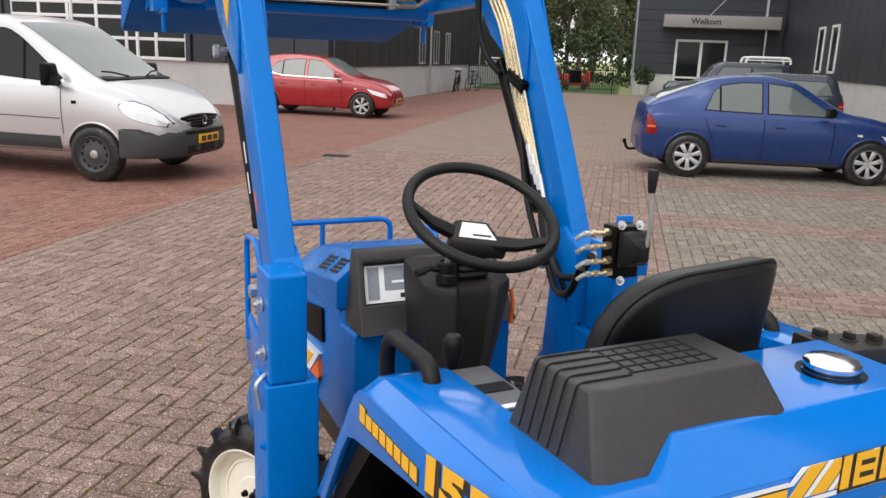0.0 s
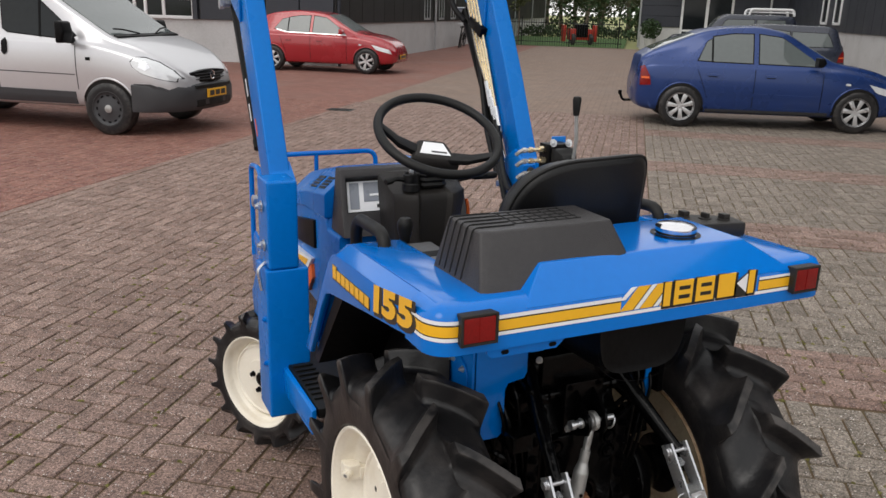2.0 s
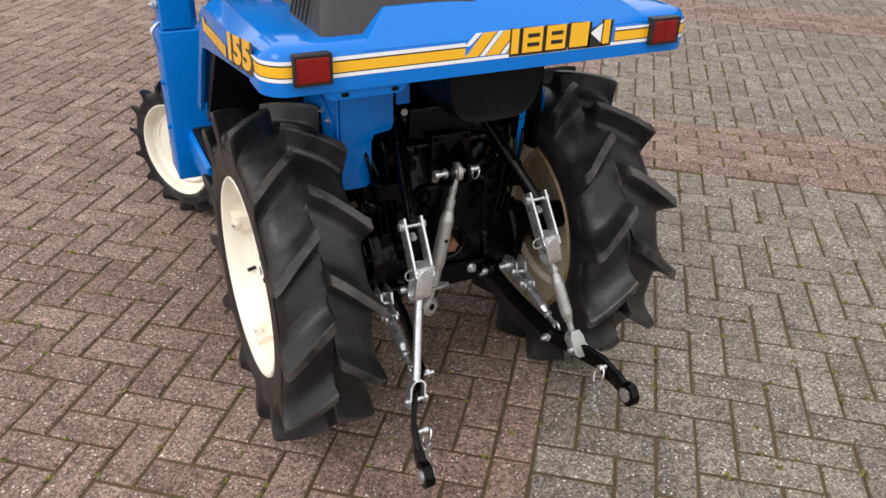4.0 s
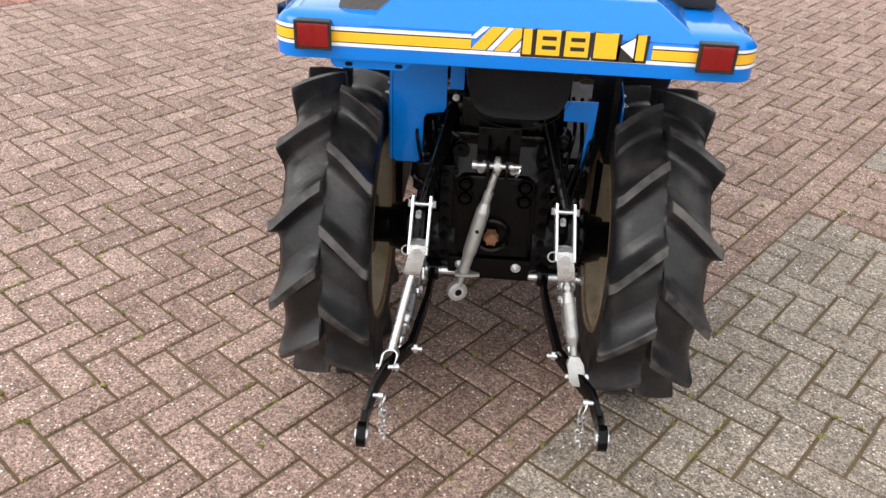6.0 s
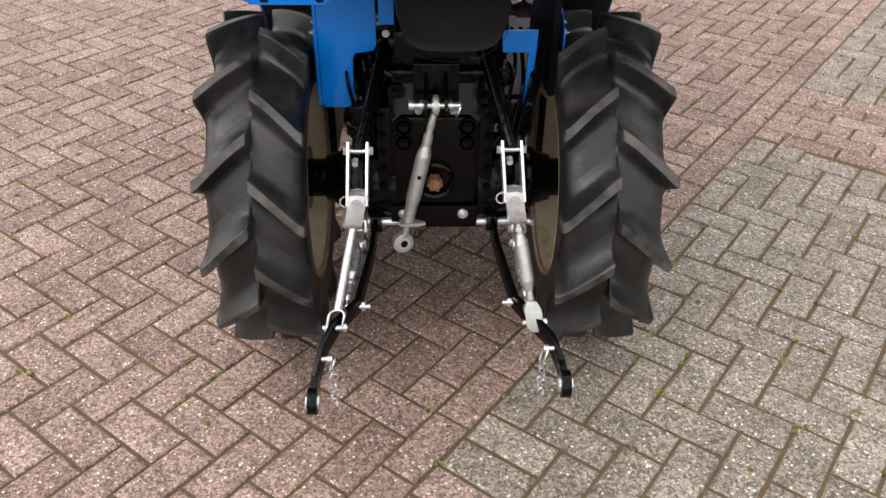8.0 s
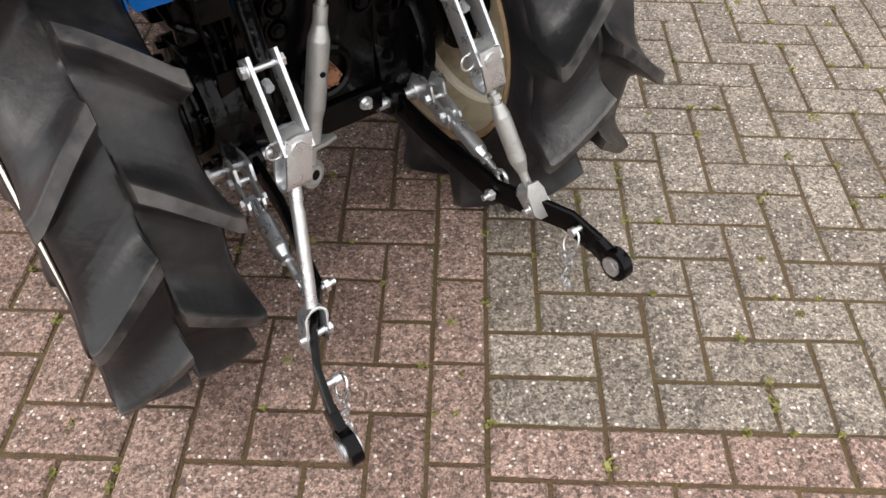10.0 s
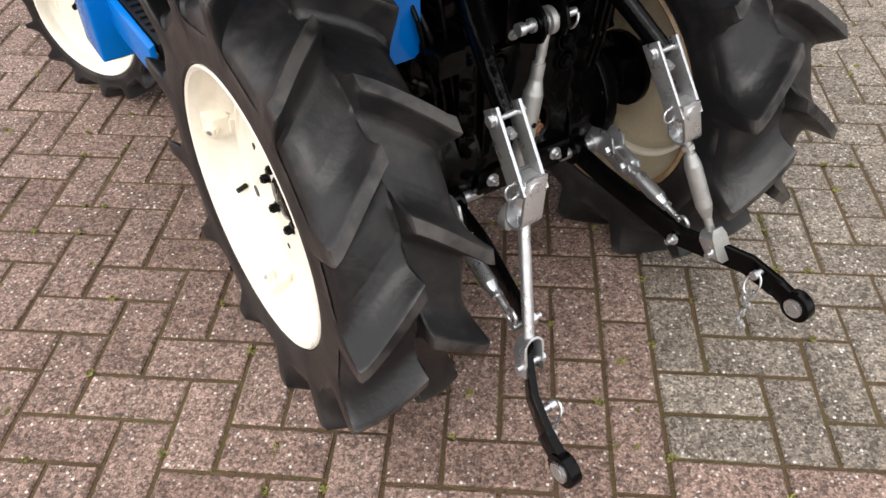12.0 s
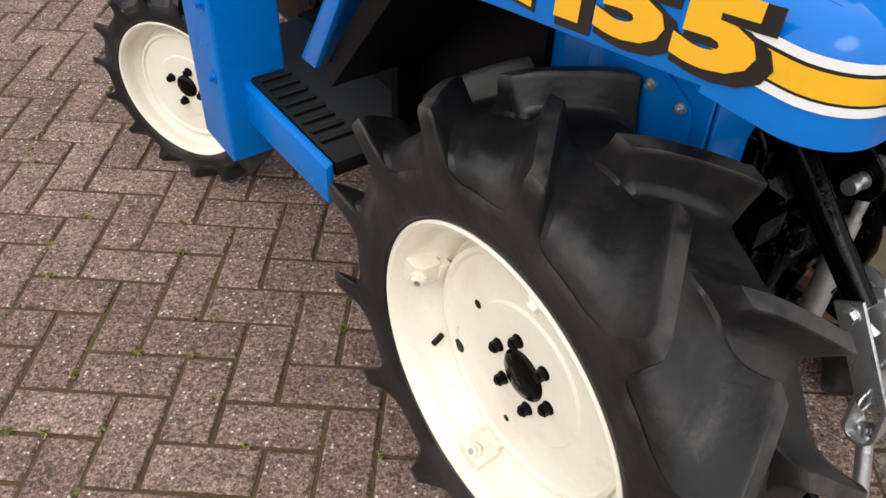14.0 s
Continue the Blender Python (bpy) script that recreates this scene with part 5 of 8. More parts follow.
def rear_wheel(side):
    x, phase, half = (-0.426, -0.11, 0.116) if side < 0 else (0.399, 0.115, 0.121)
    rim = wheel("rear_wheel", x, 0.0, 0.437, half, 0.260, 13, 0.054, 0.245, side, 0.034, 6, 0.060, 0.043, "cream steel rear wheel", phase)
    # dark spots where the disc is drilled, and the clamps between disc and rim
    for k in range(4):
        t = radians(12 + 90 * k)
        turn = Matrix.Rotation(t, 3, "X")
        # a folded seat welded to the barrel, holding the bolt of the disc
        def at(a, y, z):
            return turn @ V(side * a, y, z)
        bm = bmesh.new()
        rings(bm, [[at(a, y * k, z) for a, z in ((0.044, 0.212), (0.076, 0.214), (0.087, 0.226), (0.088, 0.247), (0.044, 0.243))] for y, k in ((-0.025, 1), (-0.008, 1), (0.008, 1), (0.025, 1))])
        rings(bm, [[at(a, y, z) for a, z in ((0.028, 0.206), (0.046, 0.2075), (0.046, 0.240), (0.028, 0.236))] for y in (-0.019, 0.019)])
        c = part("rim_clamp", bm, CREAM, rim, bevel=0.0025)
        bm = bmesh.new()
        p = at(0.074, 0, 0.222)
        e = turn @ V(side * 0.75, 0, -0.66)
        cyl(bm, p, p + e * 0.010, 0.0145, n=20)
        cyl(bm, p + e * 0.008, p + e * 0.017, 0.0115, n=6)
        part("clamp_bolt", bm, CREAM, c, bevel=0.001)
        bm = bmesh.new()
        cyl(bm, p + e * 0.0165, p + e * 0.0178, 0.0055, n=12)
        part("bolt_bore", bm, CAST_ZINC, c)
    for deg, dist, size in ((20, 0.127, 0.0075), (163, 0.108, 0.0075), (-29, 0.180, 0.0125), (-79, 0.138, 0.006)):
        t = radians(deg)
        bm = bmesh.new()
        c = V(side * 0.0336, dist * math.cos(t), dist * math.sin(t))
        cyl(bm, c, c + V(side * 0.0012, 0, 0), size, n=14)
        part("disc_hole", bm, BLACK_SATIN, rim, "drilled hole in the disc")
    bm = bmesh.new()
    t = radians(-26)
    c = V(side * 0.04, 0.222 * math.cos(t), 0.222 * math.sin(t))
    tube(bm, [c, c + V(side * 0.01, -0.004, 0), c + V(side * 0.022, -0.008, 0)], 0.0055, 8)
    part("tyre_valve", bm, BLACK_RUBBER, rim)
    return rim


STEER = 30.0   # the front wheels are turned a little
rear_wheel(-1)
rear_wheel(1)
for s in (-1, 1):
    w = wheel("front_wheel", s * 0.455, 1.318, 0.268, 0.074, 0.180, 15, 0.028, 0.22, s, 0.03, 4, 0.046, 0.03, "cream steel front wheel")
    w.matrix_basis = pose(s * 0.455, 1.318, 0.268, 0, 0, STEER)
    for k in range(4):
        t = radians(20 + 90 * k)
        bm = bmesh.new()
        c = V(s * 0.0292, 0.072 * math.cos(t), 0.072 * math.sin(t))
        cyl(bm, c, c + V(s * 0.0012, 0, 0), 0.0055, n=12)
        part("disc_hole", bm, BLACK_SATIN, w, "drilled hole in the disc")


# ------------------------------------------------ rear deck and fenders
def deck():
    bm = bmesh.new()
    # rear face, rounded round both corners, as one folded skin
    way = []
    R = 0.055
    for s in (-1, 1):
        pts = []
        pts.append((s * 0.520, -0.20))
        for k in range(8):
            t = math.pi / 2 * k / 7
            pts.append((s * (0.520 - R + R * math.cos(t)), -0.322 + R - R * math.sin(t)))
        way += pts if s < 0 else pts[::-1]
    loops = []
    for x, y in way:
        e = V(x, y, 0)
        inn = V(max(-0.485, min(0.485, x)), max(y, -0.284), 0)
        inn2 = V(max(-0.47, min(0.47, x)), max(y, -0.268), 0)
        low = 1.030
        loops.append([V(e.x * 0.985, e.y + 0.012, low + 0.004), V(e.x, e.y, low), V(e.x, e.y, 1.100), V((e.x + inn.x) / 2, (e.y + inn.y) / 2 - 0.003, 1.118), V(inn.x, inn.y, 1.124), V(inn2.x, inn2.y, 1.125)])
    rows = [[bm.verts.new(p) for p in loop] for loop in loops]
    for a, b in zip(rows, rows[1:]):
        for i in range(5):
            bm.faces.new((a[i], b[i], b[i + 1], a[i + 1]))
    bmesh.ops.remove_doubles(bm, verts=bm.verts, dist=0.0004)
    d = part("rear_panel", bm, BLUE, TR, "glossy blue rear panel", smooth=50)
    # deck plate behind the seat
    bm = bmesh.new()
    span(bm, -0.37, 0.37, -0.275, -0.015, 1.112, 1.1245)
    part("deck_plate", bm, BLUE, TR, bevel=0.003)
    # raised tank cover with sloping sides
    bm = bmesh.new()
    base = [(-0.318, -0.3215), (0.400, -0.3215), (0.395, -0.01), (-0.325, -0.01)]
    rim = [(-0.245, -0.250), (0.305, -0.246), (0.305, -0.03), (-0.245, -0.03)]
    rings(bm, [[V(x, y, 1.1045 if y < -0.1 else 1.1235) for x, y in base], [V(x, y, 1.17) for x, y in rim]])
    part("tank_cover", bm, BLUE, TR, "raised blue tank cover", bevel=0.005, seg=3, angle=12)
    for s in (-1, 1):
        # side skirt of the fender, narrow over the tyre and falling in front of it
        bm = bmesh.new()
        out = [(-0.205, 1.100), (0.235, 1.078), (0.275, 1.068), (0.305, 1.045), (0.525, 0.72), (0.485, 0.72), (0.375, 0.895), (0.335, 0.945), (0.295, 0.958), (0.05, 0.998), (-0.205, 1.036)]
        prism(bm, out, "yz", s * 0.507, s * 0.521)
        part("fender_skirt", bm, BLUE, TR, bevel=0.004)
        bm = bmesh.new()
        prism(bm, [(-0.272, 1.098), (-0.272, 1.1242), (-0.20, 1.1238), (0.0, 1.116), (0.225, 1.105), (0.262, 1.095), (0.30, 1.06), (0.53, 0.72), (0.518, 0.715), (0.285, 1.05), (0.25, 1.072), (0.2, 1.078)], "yz", s * 0.488, s * 0.36)
        part("fender_top", bm, BLUE, TR, bevel=0.002)
        # bevelled shoulder between top and skirt
        bm = bmesh.new()
        a = [(-0.205, 1.098, 0.5215), (0.235, 1.0755, 0.5215), (0.285, 1.056, 0.5215), (0.31, 1.035, 0.5215), (0.527, 0.722, 0.5215)]
        b = [(-0.205, 1.1235, 0.484), (0.225, 1.1045, 0.484), (0.262, 1.0945, 0.484), (0.298, 1.062, 0.484), (0.53, 0.728, 0.484)]
        ra = [bm.verts.new((s * x, y, z)) for y, z, x in a]
        rb = [bm.verts.new((s * x, y, z + 0.0006)) for y, z, x in b]
        rc = [bm.verts.new((s * (x - 0.008), y - 0.004, z - 0.012)) for y, z, x in a]
        for i in range(4):
            bm.faces.new((ra[i], ra[i + 1], rb[i + 1], rb[i]))
            bm.faces.new((ra[i + 1], ra[i], rc[i], rc[i + 1]))
        part("fender_shoulder", bm, BLUE, TR, smooth=50)
        # inner wall of the wheel arch, with its bolted patch
        bm = bmesh.new()
        prism(bm, [(-0.07 if s < 0 else 0.03, 0.68), (0.20, 0.66), (0.22, 1.04), (-0.07 if s < 0 else 0.03, 1.04)], "yz", s * 0.288, s * 0.296)
        part("arch_wall", bm, BLUE, TR, bevel=0.003)
        bm = bmesh.new()
        prism(bm, [(-0.045, 0.70), (-0.052, 0.84), (-0.042, 0.862), (0.0, 0.885), (0.12, 0.92), (0.14, 0.70)], "yz", s * 0.2965, s * 0.301)
        patch = part("arch_patch", bm, BLUE, TR, bevel=0.002)
        for y, z in ((-0.032, 0.852), (0.018, 0.860)):
            bm = bmesh.new()
            hexbolt(bm, (s * 0.301, y, z), (s, 0, 0), 0.0055, 0.005, 0.004)
            part("bolt", bm, ZINC, patch)
        # black fill added for the dark cavity ahead of the tyre
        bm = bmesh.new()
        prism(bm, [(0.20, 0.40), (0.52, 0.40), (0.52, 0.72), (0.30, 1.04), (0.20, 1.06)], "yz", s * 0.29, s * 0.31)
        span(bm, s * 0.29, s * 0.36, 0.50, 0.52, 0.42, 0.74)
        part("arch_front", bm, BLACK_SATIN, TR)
        # black sheet standing for the shade under the fender's front slope
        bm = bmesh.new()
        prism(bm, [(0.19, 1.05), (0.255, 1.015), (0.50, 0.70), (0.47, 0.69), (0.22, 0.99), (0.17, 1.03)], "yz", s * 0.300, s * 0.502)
        part("fender_shade_sheet", bm, BLACK_SATIN, TR)
    # hanging flange with slots under the panel
    bm = bmesh.new()
    prism(bm, [(-0.395, 1.040), (-0.395, 1.018), (-0.385, 1.008), (-0.235, 1.008), (-0.215, 1.026), (0.40, 1.026), (0.40, 1.040)], "xz", -0.313, -0.308)
    fl = part("panel_flange", bm, BLUE, TR, bevel=0.0015)
    for x in (-0.355, -0.245):
        bm = bmesh.new()
        prism(bm, [(x - 0.009, 1.018), (x - 0.006, 1.0135), (x + 0.006, 1.0135), (x + 0.009, 1.018), (x + 0.006, 1.0225), (x - 0.006, 1.0225)], "xz", -0.3145, -0.3132)
        part("slot", bm, BLACK_SATIN, fl, "dark slotted hole")
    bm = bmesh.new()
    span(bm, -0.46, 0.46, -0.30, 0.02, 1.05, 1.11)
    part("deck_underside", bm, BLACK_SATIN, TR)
    return d


PANEL = deck()


# ------------------------------------------------ stripes, marks and lamps on the panel
def panel_marks():
    def wrap(name, z0, z1, mat, x0, x1, left=False, right=False):
        """A stripe along the rear face, carried round a corner where asked."""
        R, off = 0.055, 0.0016
        pts = []
        if left:
            pts.append((-0.520 - off, -0.20))
            for k in range(9):
                t = math.pi / 2 * k / 8
                pts.append((-(0.520 - R + (R + off) * math.cos(t)), -0.322 + R - (R + off) * math.sin(t)))
        else:
            pts.append((x0, -0.322 - off))
        if right:
            for k in range(8, -1, -1):
                t = math.pi / 2 * k / 8
                pts.append((0.520 - R + (R + off) * math.cos(t), -0.322 + R - (R + off) * math.sin(t)))
            pts.append((0.520 + off, -0.20))
        else:
            pts.append((x1, -0.322 - off))
        bm = bmesh.new()
        a = [bm.verts.new((x, y, z0)) for x, y in pts]
        b = [bm.verts.new((x, y, z1)) for x, y in pts]
        for i in range(len(pts) - 1):
            bm.faces.new((a[i], a[i + 1], b[i + 1], b[i]))
        part(name, bm, mat, PANEL, smooth=60)

    for x0, x1, lf, rt in ((None, -0.09, True, False), (0.292, None, False, True)):
        wrap("yellow_stripe", 1.0695, 1.0905, YELLOW_DECAL, x0, x1, lf, rt)
        wrap("black_line", 1.0906, 1.0935, BLACK_DECAL, x0, x1, lf, rt)
        wrap("white_stripe", 1.0936, 1.1015 if x0 is None else 1.1, WHITE_DECAL, x0, x1, lf, rt)
        wrap("black_line", 1.0672, 1.0694, BLACK_DECAL, x0, x1, lf, rt)
    wrap("white_stripe", 1.0595, 1.0671, WHITE_DECAL, None, None, True, True)

    def slab(name, pts, mat, lift):
        bm = bmesh.new()
        prism(bm, pts, "xz", -0.3225, -0.3225 - lift)
        return part(name, bm, mat, PANEL, smooth=0)

    slab("white_slash", [(-0.092, 1.0936), (-0.080, 1.0936), (-0.052, 1.1195), (-0.066, 1.1195)], WHITE_DECAL, 0.0012)
    for k in range(2):
        x = -0.09 + 0.050 * k
        slab("yellow_slash", [(x, 1.0695), (x + 0.031, 1.0695), (x + 0.073, 1.1195), (x + 0.042, 1.1195)], YELLOW_DECAL, 0.0014)
        slab("black_slash", [(x + 0.031, 1.0695), (x + 0.034, 1.0695), (x + 0.076, 1.1195), (x + 0.073, 1.1195)], BLACK_DECAL, 0.0013)
        slab("white_slash", [(x + 0.035, 1.0695), (x + 0.047, 1.0695), (x + 0.089, 1.1195), (x + 0.077, 1.1195)], WHITE_DECAL, 0.0012)
    slab("yellow_slash", [(0.012, 1.0695), (0.025, 1.0695), (0.025, 1.0930)], YELLOW_DECAL, 0.0014)
    # the maker's mark as plain blocks with a dark drop edge
    for x0, x1, notch in ((0.020, 0.038, 0), (0.048, 0.098, 1), (0.108, 0.158, 1), (0.170, 0.218, 0), (0.258, 0.276, 0)):
        slab("mark_shadow", [(x0 - 0.004, 1.0605), (x1 + 0.006, 1.0605), (x1 + 0.008, 1.1195), (x0 - 0.004, 1.1225)], BLACK_DECAL, 0.0018)
        slab("mark_block", [(x0, 1.0665), (x1, 1.0665), (x1, 1.1205), (x0, 1.1205)], YELLOW_DECAL, 0.0026)
        if notch:
            for z in (1.079, 1.099):
                slab("mark_gap", [(x0 + 0.012, z), (x1 - 0.008, z), (x1 - 0.008, z + 0.0085), (x0 + 0.012, z + 0.0085)], BLACK_DECAL, 0.0032)
    slab("mark_shadow", [(0.216, 1.0605), (0.262, 1.0605), (0.262, 1.1205), (0.216, 1.094)], BLACK_DECAL, 0.0018)
    slab("white_triangle", [(0.224, 1.094), (0.254, 1.070), (0.254, 1.114)], WHITE_DECAL, 0.0026)
    for x in (-0.427, 0.424):
        bm = bmesh.new()
        rings(bm, [[V(x + a * 0.036, -0.312, 1.0845 + b * 0.029) for a, b in ((-1, -1), (1, -1), (1, 1), (-1, 1))],
                   [V(x + a * 0.040, -0.341, 1.0845 + b * 0.0315) for a, b in ((-1, -1), (1, -1), (1, 1), (-1, 1))],
                   [V(x + a * 0.034, -0.341, 1.0845 + b * 0.0262) for a, b in ((-1, -1), (1, -1), (1, 1), (-1, 1))],
                   [V(x + a * 0.034, -0.337, 1.0845 + b * 0.0262) for a, b in ((-1, -1), (1, -1), (1, 1), (-1, 1))]])
        lamp = part("tail_lamp", bm, PLASTIC, TR, "square red tail lamp in a black hood", bevel=0.0015)
        bm = bmesh.new()
        span(bm, x - 0.0335, x + 0.0335, -0.340, -0.335, 1.0595, 1.1095)
        part("lens", bm, RED_LENS, lamp, "red ribbed lens", bevel=0.0012)
        bm = bmesh.new()
        span(bm, x - 0.0012, x + 0.0012, -0.3412, -0.339, 1.0605, 1.1085)
        part("lens_rib", bm, RED_LENS, lamp)


panel_marks()
for s in (-1, 1):
    m = Matrix.LocRotScale(V(s * 0.5225, -0.114, 1.067), None, None) @ (pose(0, 0, 0, 90, 0, -90 if s < 0 else 90)) @ Matrix.Rotation(radians(9 if s < 0 else -9), 4, "Z") @ Matrix.Diagonal((2.0, 1.0, 1.0, 1))
    for digit, x in (("1", -0.037), ("5", 0.000), ("5", 0.0435)):
        words("digit_shadow", digit, 0.080, m @ Matrix.Translation((x + 0.0035, -0.005, -0.0004)), BLACK_DECAL, PANEL, 0.0006, 0.0075, 0.1)
        words("model_digit", digit, 0.078, m @ Matrix.Translation((x, 0, 0.0012)), YELLOW_DECAL, PANEL, 0.0004, 0.0042, 0.1)
    for k in range(8):
        y = 0.262 - 0.033 * k
        for nm, grow, lift, mt in (("name_shadow", 0.004, 0.0014, BLACK_DECAL), ("name_block", 0.0, 0.0022, YELLOW_DECAL)):
            bm = bmesh.new()
            hh = 0.034 if k == 0 else 0.027
            z = 1.026 + 0.0008 * k
            prism(bm, [(y + grow, z - 0.013 - grow), (y - 0.027 - grow, z - 0.012 - grow), (y - 0.027 - grow, z - 0.013 + hh), (y + grow, z - 0.013 + hh)], "yz", s * 0.5212, s * (0.5212 + lift))
            part(nm, bm, mt, PANEL, smooth=0)


# ------------------------------------------------ fittings on the deck
def battery_cover():
    bm = bmesh.new()
    low = [(-0.388, -0.262), (-0.365, -0.272), (-0.232, -0.268), (-0.027, -0.252), (-0.024, -0.03), (-0.385, -0.03)]
    lowz = [1.112, 1.112, 1.121, 1.17, 1.17, 1.112]
    top = [(-0.364, -0.205), (-0.335, -0.212), (-0.21, -0.208), (-0.043, -0.204), (-0.043, -0.062), (-0.364, -0.062)]
    rings(bm, [[V(x, y, z) for (x, y), z in zip(low, lowz)], [V(x, y, 1.235) for x, y in top]])
    c = part("battery_cover", bm, CASE_PLASTIC, TR, "dark ribbed plastic battery cover", bevel=0.006, seg=3, angle=20)
    for k in range(5):
        y = -0.075 - 0.026 * k
        bm = bmesh.new()
        tube(bm, bend([(-0.3905, y, 1.13), (-0.3668, y, 1.232), (-0.357, y, 1.2365), (-0.27, y, 1.2362)], 0.01, 4), 0.0018, 6)
        part("groove", bm, BLACK_RUBBER, c, "dark moulded groove")
    for k in range(5):
        y = -0.08 - 0.023 * k
        bm = bmesh.new()
        tube(bm, [(-0.27, y, 1.2358), (-0.10, y, 1.2358)], 0.0014, 6)
        part("groove", bm, BLACK_RUBBER, c, "dark moulded groove")
    for k in range(7):
        x = -0.26 + 0.026 * k
        bm = bmesh.new()
        tube(bm, [(x, -0.08, 1.2358), (x, -0.172, 1.2358)], 0.0014, 6)
        part("groove", bm, BLACK_RUBBER, c, "dark moulded groove")


battery_cover()


def seat():
    bm = bmesh.new()
    loops = []
    out = []
    for k in range(33):
        t = math.pi * k / 32
        cx, cz = math.cos(t), math.sin(t)
        e = 3.0 if cx > 0 else 8.0
        out.append((-0.212 * math.copysign(abs(cx) ** (2 / e), cx), 1.115 + 0.213 * abs(cz) ** (2 / e)))
    for d, k in ((0.052, 0.93), (0.044, 0.985), (0.03, 1.0), (0.0, 1.0), (-0.012, 0.985), (-0.018, 0.93)):
        ring = []
        for x, z in out:
            xx, zz = x * k, 1.115 + (z - 1.115) * k
            ring.append(V(xx + 0.028, -0.005 + 0.09 * x + d + 0.04 * (abs(x) / 0.212) ** 3 - 0.12 * (zz - 1.2), zz))
        loops.append(ring)
    rings(bm, loops)
    s = part("seat", bm, VINYL, TR, "black vinyl seat with a low back", smooth=60)
    bm = bmesh.new()
    tube(bm, [V(x * 1.003 + 0.028, -0.009 + 0.09 * x + 0.04 * (abs(x) / 0.212) ** 3 - 0.12 * (z - 1.2), 1.115 + (z - 1.115) * 1.004) for x, z in out], 0.0045, 6)
    part("piping", bm, BLACK_RUBBER, s, "seam piping")
    bm = bmesh.new()
    span(bm, -0.14, 0.16, 0.0, 0.12, 0.90, 1.12)
    part("seat_base", bm, BLACK_SATIN, s)


seat()


def deck_fittings():
    bm = bmesh.new()
    lathe(bm, [(0.001, 0.046), (0.02, 0.0455), (0.042, 0.043), (0.0475, 0.038), (0.0475, 0.026), (0.045, 0.022)], (0.180, -0.160, 1.150), "z", n=36)
    cap = part("fuel_cap", bm, CHROME, TR, "bright metal fuel cap")
    bm = bmesh.new()
    lathe(bm, [(0.044, 0.026), (0.046, 0.012), (0.044, 0.002)], (0.180, -0.160, 1.150), "z", n=28)
    part("filler_neck", bm, BLACK_RUBBER, cap)
    # flat ring: the recess is not sunk, its shade is painted black
    bm = bmesh.new()
    lathe(bm, [(0.058, 0.0212), (0.055, 0.0218), (0.047, 0.0206)], (0.180, -0.160, 1.150), "z", n=36)
    part("filler_dark_ring", bm, BLACK_SATIN, cap, "flat black ring for the shade in the filler recess")
    bm = bmesh.new()
    prism(bm, [(0.305, -0.075), (0.46, -0.105), (0.475, -0.03), (0.32, 0.045)], "xy", 1.124, 1.160)
    box_ = part("switch_box", bm, PLASTIC, TR, "black plastic switch box", bevel=0.006)
    for x, y, w in ((0.345, 0.0, 0.02), (0.385, -0.035, 0.011), (0.425, -0.06, 0.02)):
        bm = bmesh.new()
        span(bm, x - w / 2, x + w / 2, y - 0.012, y + 0.012, 1.158, 1.176)
        cyl(bm, (x, y, 1.155), (x, y, 1.163), 0.017, n=12)
        part("knob", bm, PLASTIC, box_, bevel=0.003)
    for s in (-1, 1):
        bm = bmesh.new()
        tube(bm, bend([(s * 0.40, 0.43, 0.98), (s * 0.408, 0.415, 1.085), (s * 0.413, 0.375, 1.128), (s * 0.418, 0.185, 1.135), (s * 0.418, 0.165, 1.06)], 0.035, 5), 0.0165, 12)
        part("grab_handle", bm, BLACK_RUBBER, TR, "black rubber grab handle")
    bm = bmesh.new()
    span(bm, -0.36, -0.24, -0.02, 0.30, 1.045, 1.07)
    con = part("lever_console", bm, GREY_DECAL, TR, "grey lever console with worn labels", bevel=0.006)
    for y0, y1, mt in ((0.02, 0.09, BLACK_DECAL), (0.1, 0.115, WHITE_DECAL)):
        bm = bmesh.new()
        span(bm, -0.34, -0.27, y0, y1, 1.0701, 1.0712)
        part("label", bm, mt, con)
    bm = bmesh.new()
    prism(bm, [(-0.35, 0.17), (-0.25, 0.17), (-0.25, 0.21), (-0.35, 0.21)], "xy", 1.0701, 1.0715)
    part("lever_slot", bm, BLACK_SATIN, con)
    bm = bmesh.new()
    cyl(bm, (-0.30, 0.30, 1.0), (-0.303, 0.325, 1.09), 0.008, n=8)
    lv = part("gear_lever", bm, BLACK_SATIN, TR, "short gear lever")
    bm = bmesh.new()
    lathe(bm, [(0.001, 0.075), (0.014, 0.072), (0.021, 0.06), (0.021, 0.045), (0.014, 0.015), (0.012, 0.0)], (-0.303, 0.325, 1.06), "z", n=18)
    part("knob", bm, BLACK_RUBBER, lv)
    bm = bmesh.new()
    span(bm, -0.30, 0.30, 0.30, 1.0, 0.52, 0.545)
    part("floor_plate", bm, BLACK_SATIN, TR)
    bm = bmesh.new()
    span(bm, -0.22, 0.18, 0.1, 0.36, 0.545, 0.9)
    part("seat_riser", bm, BLACK_SATIN, TR, bevel=0.01)


deck_fittings()


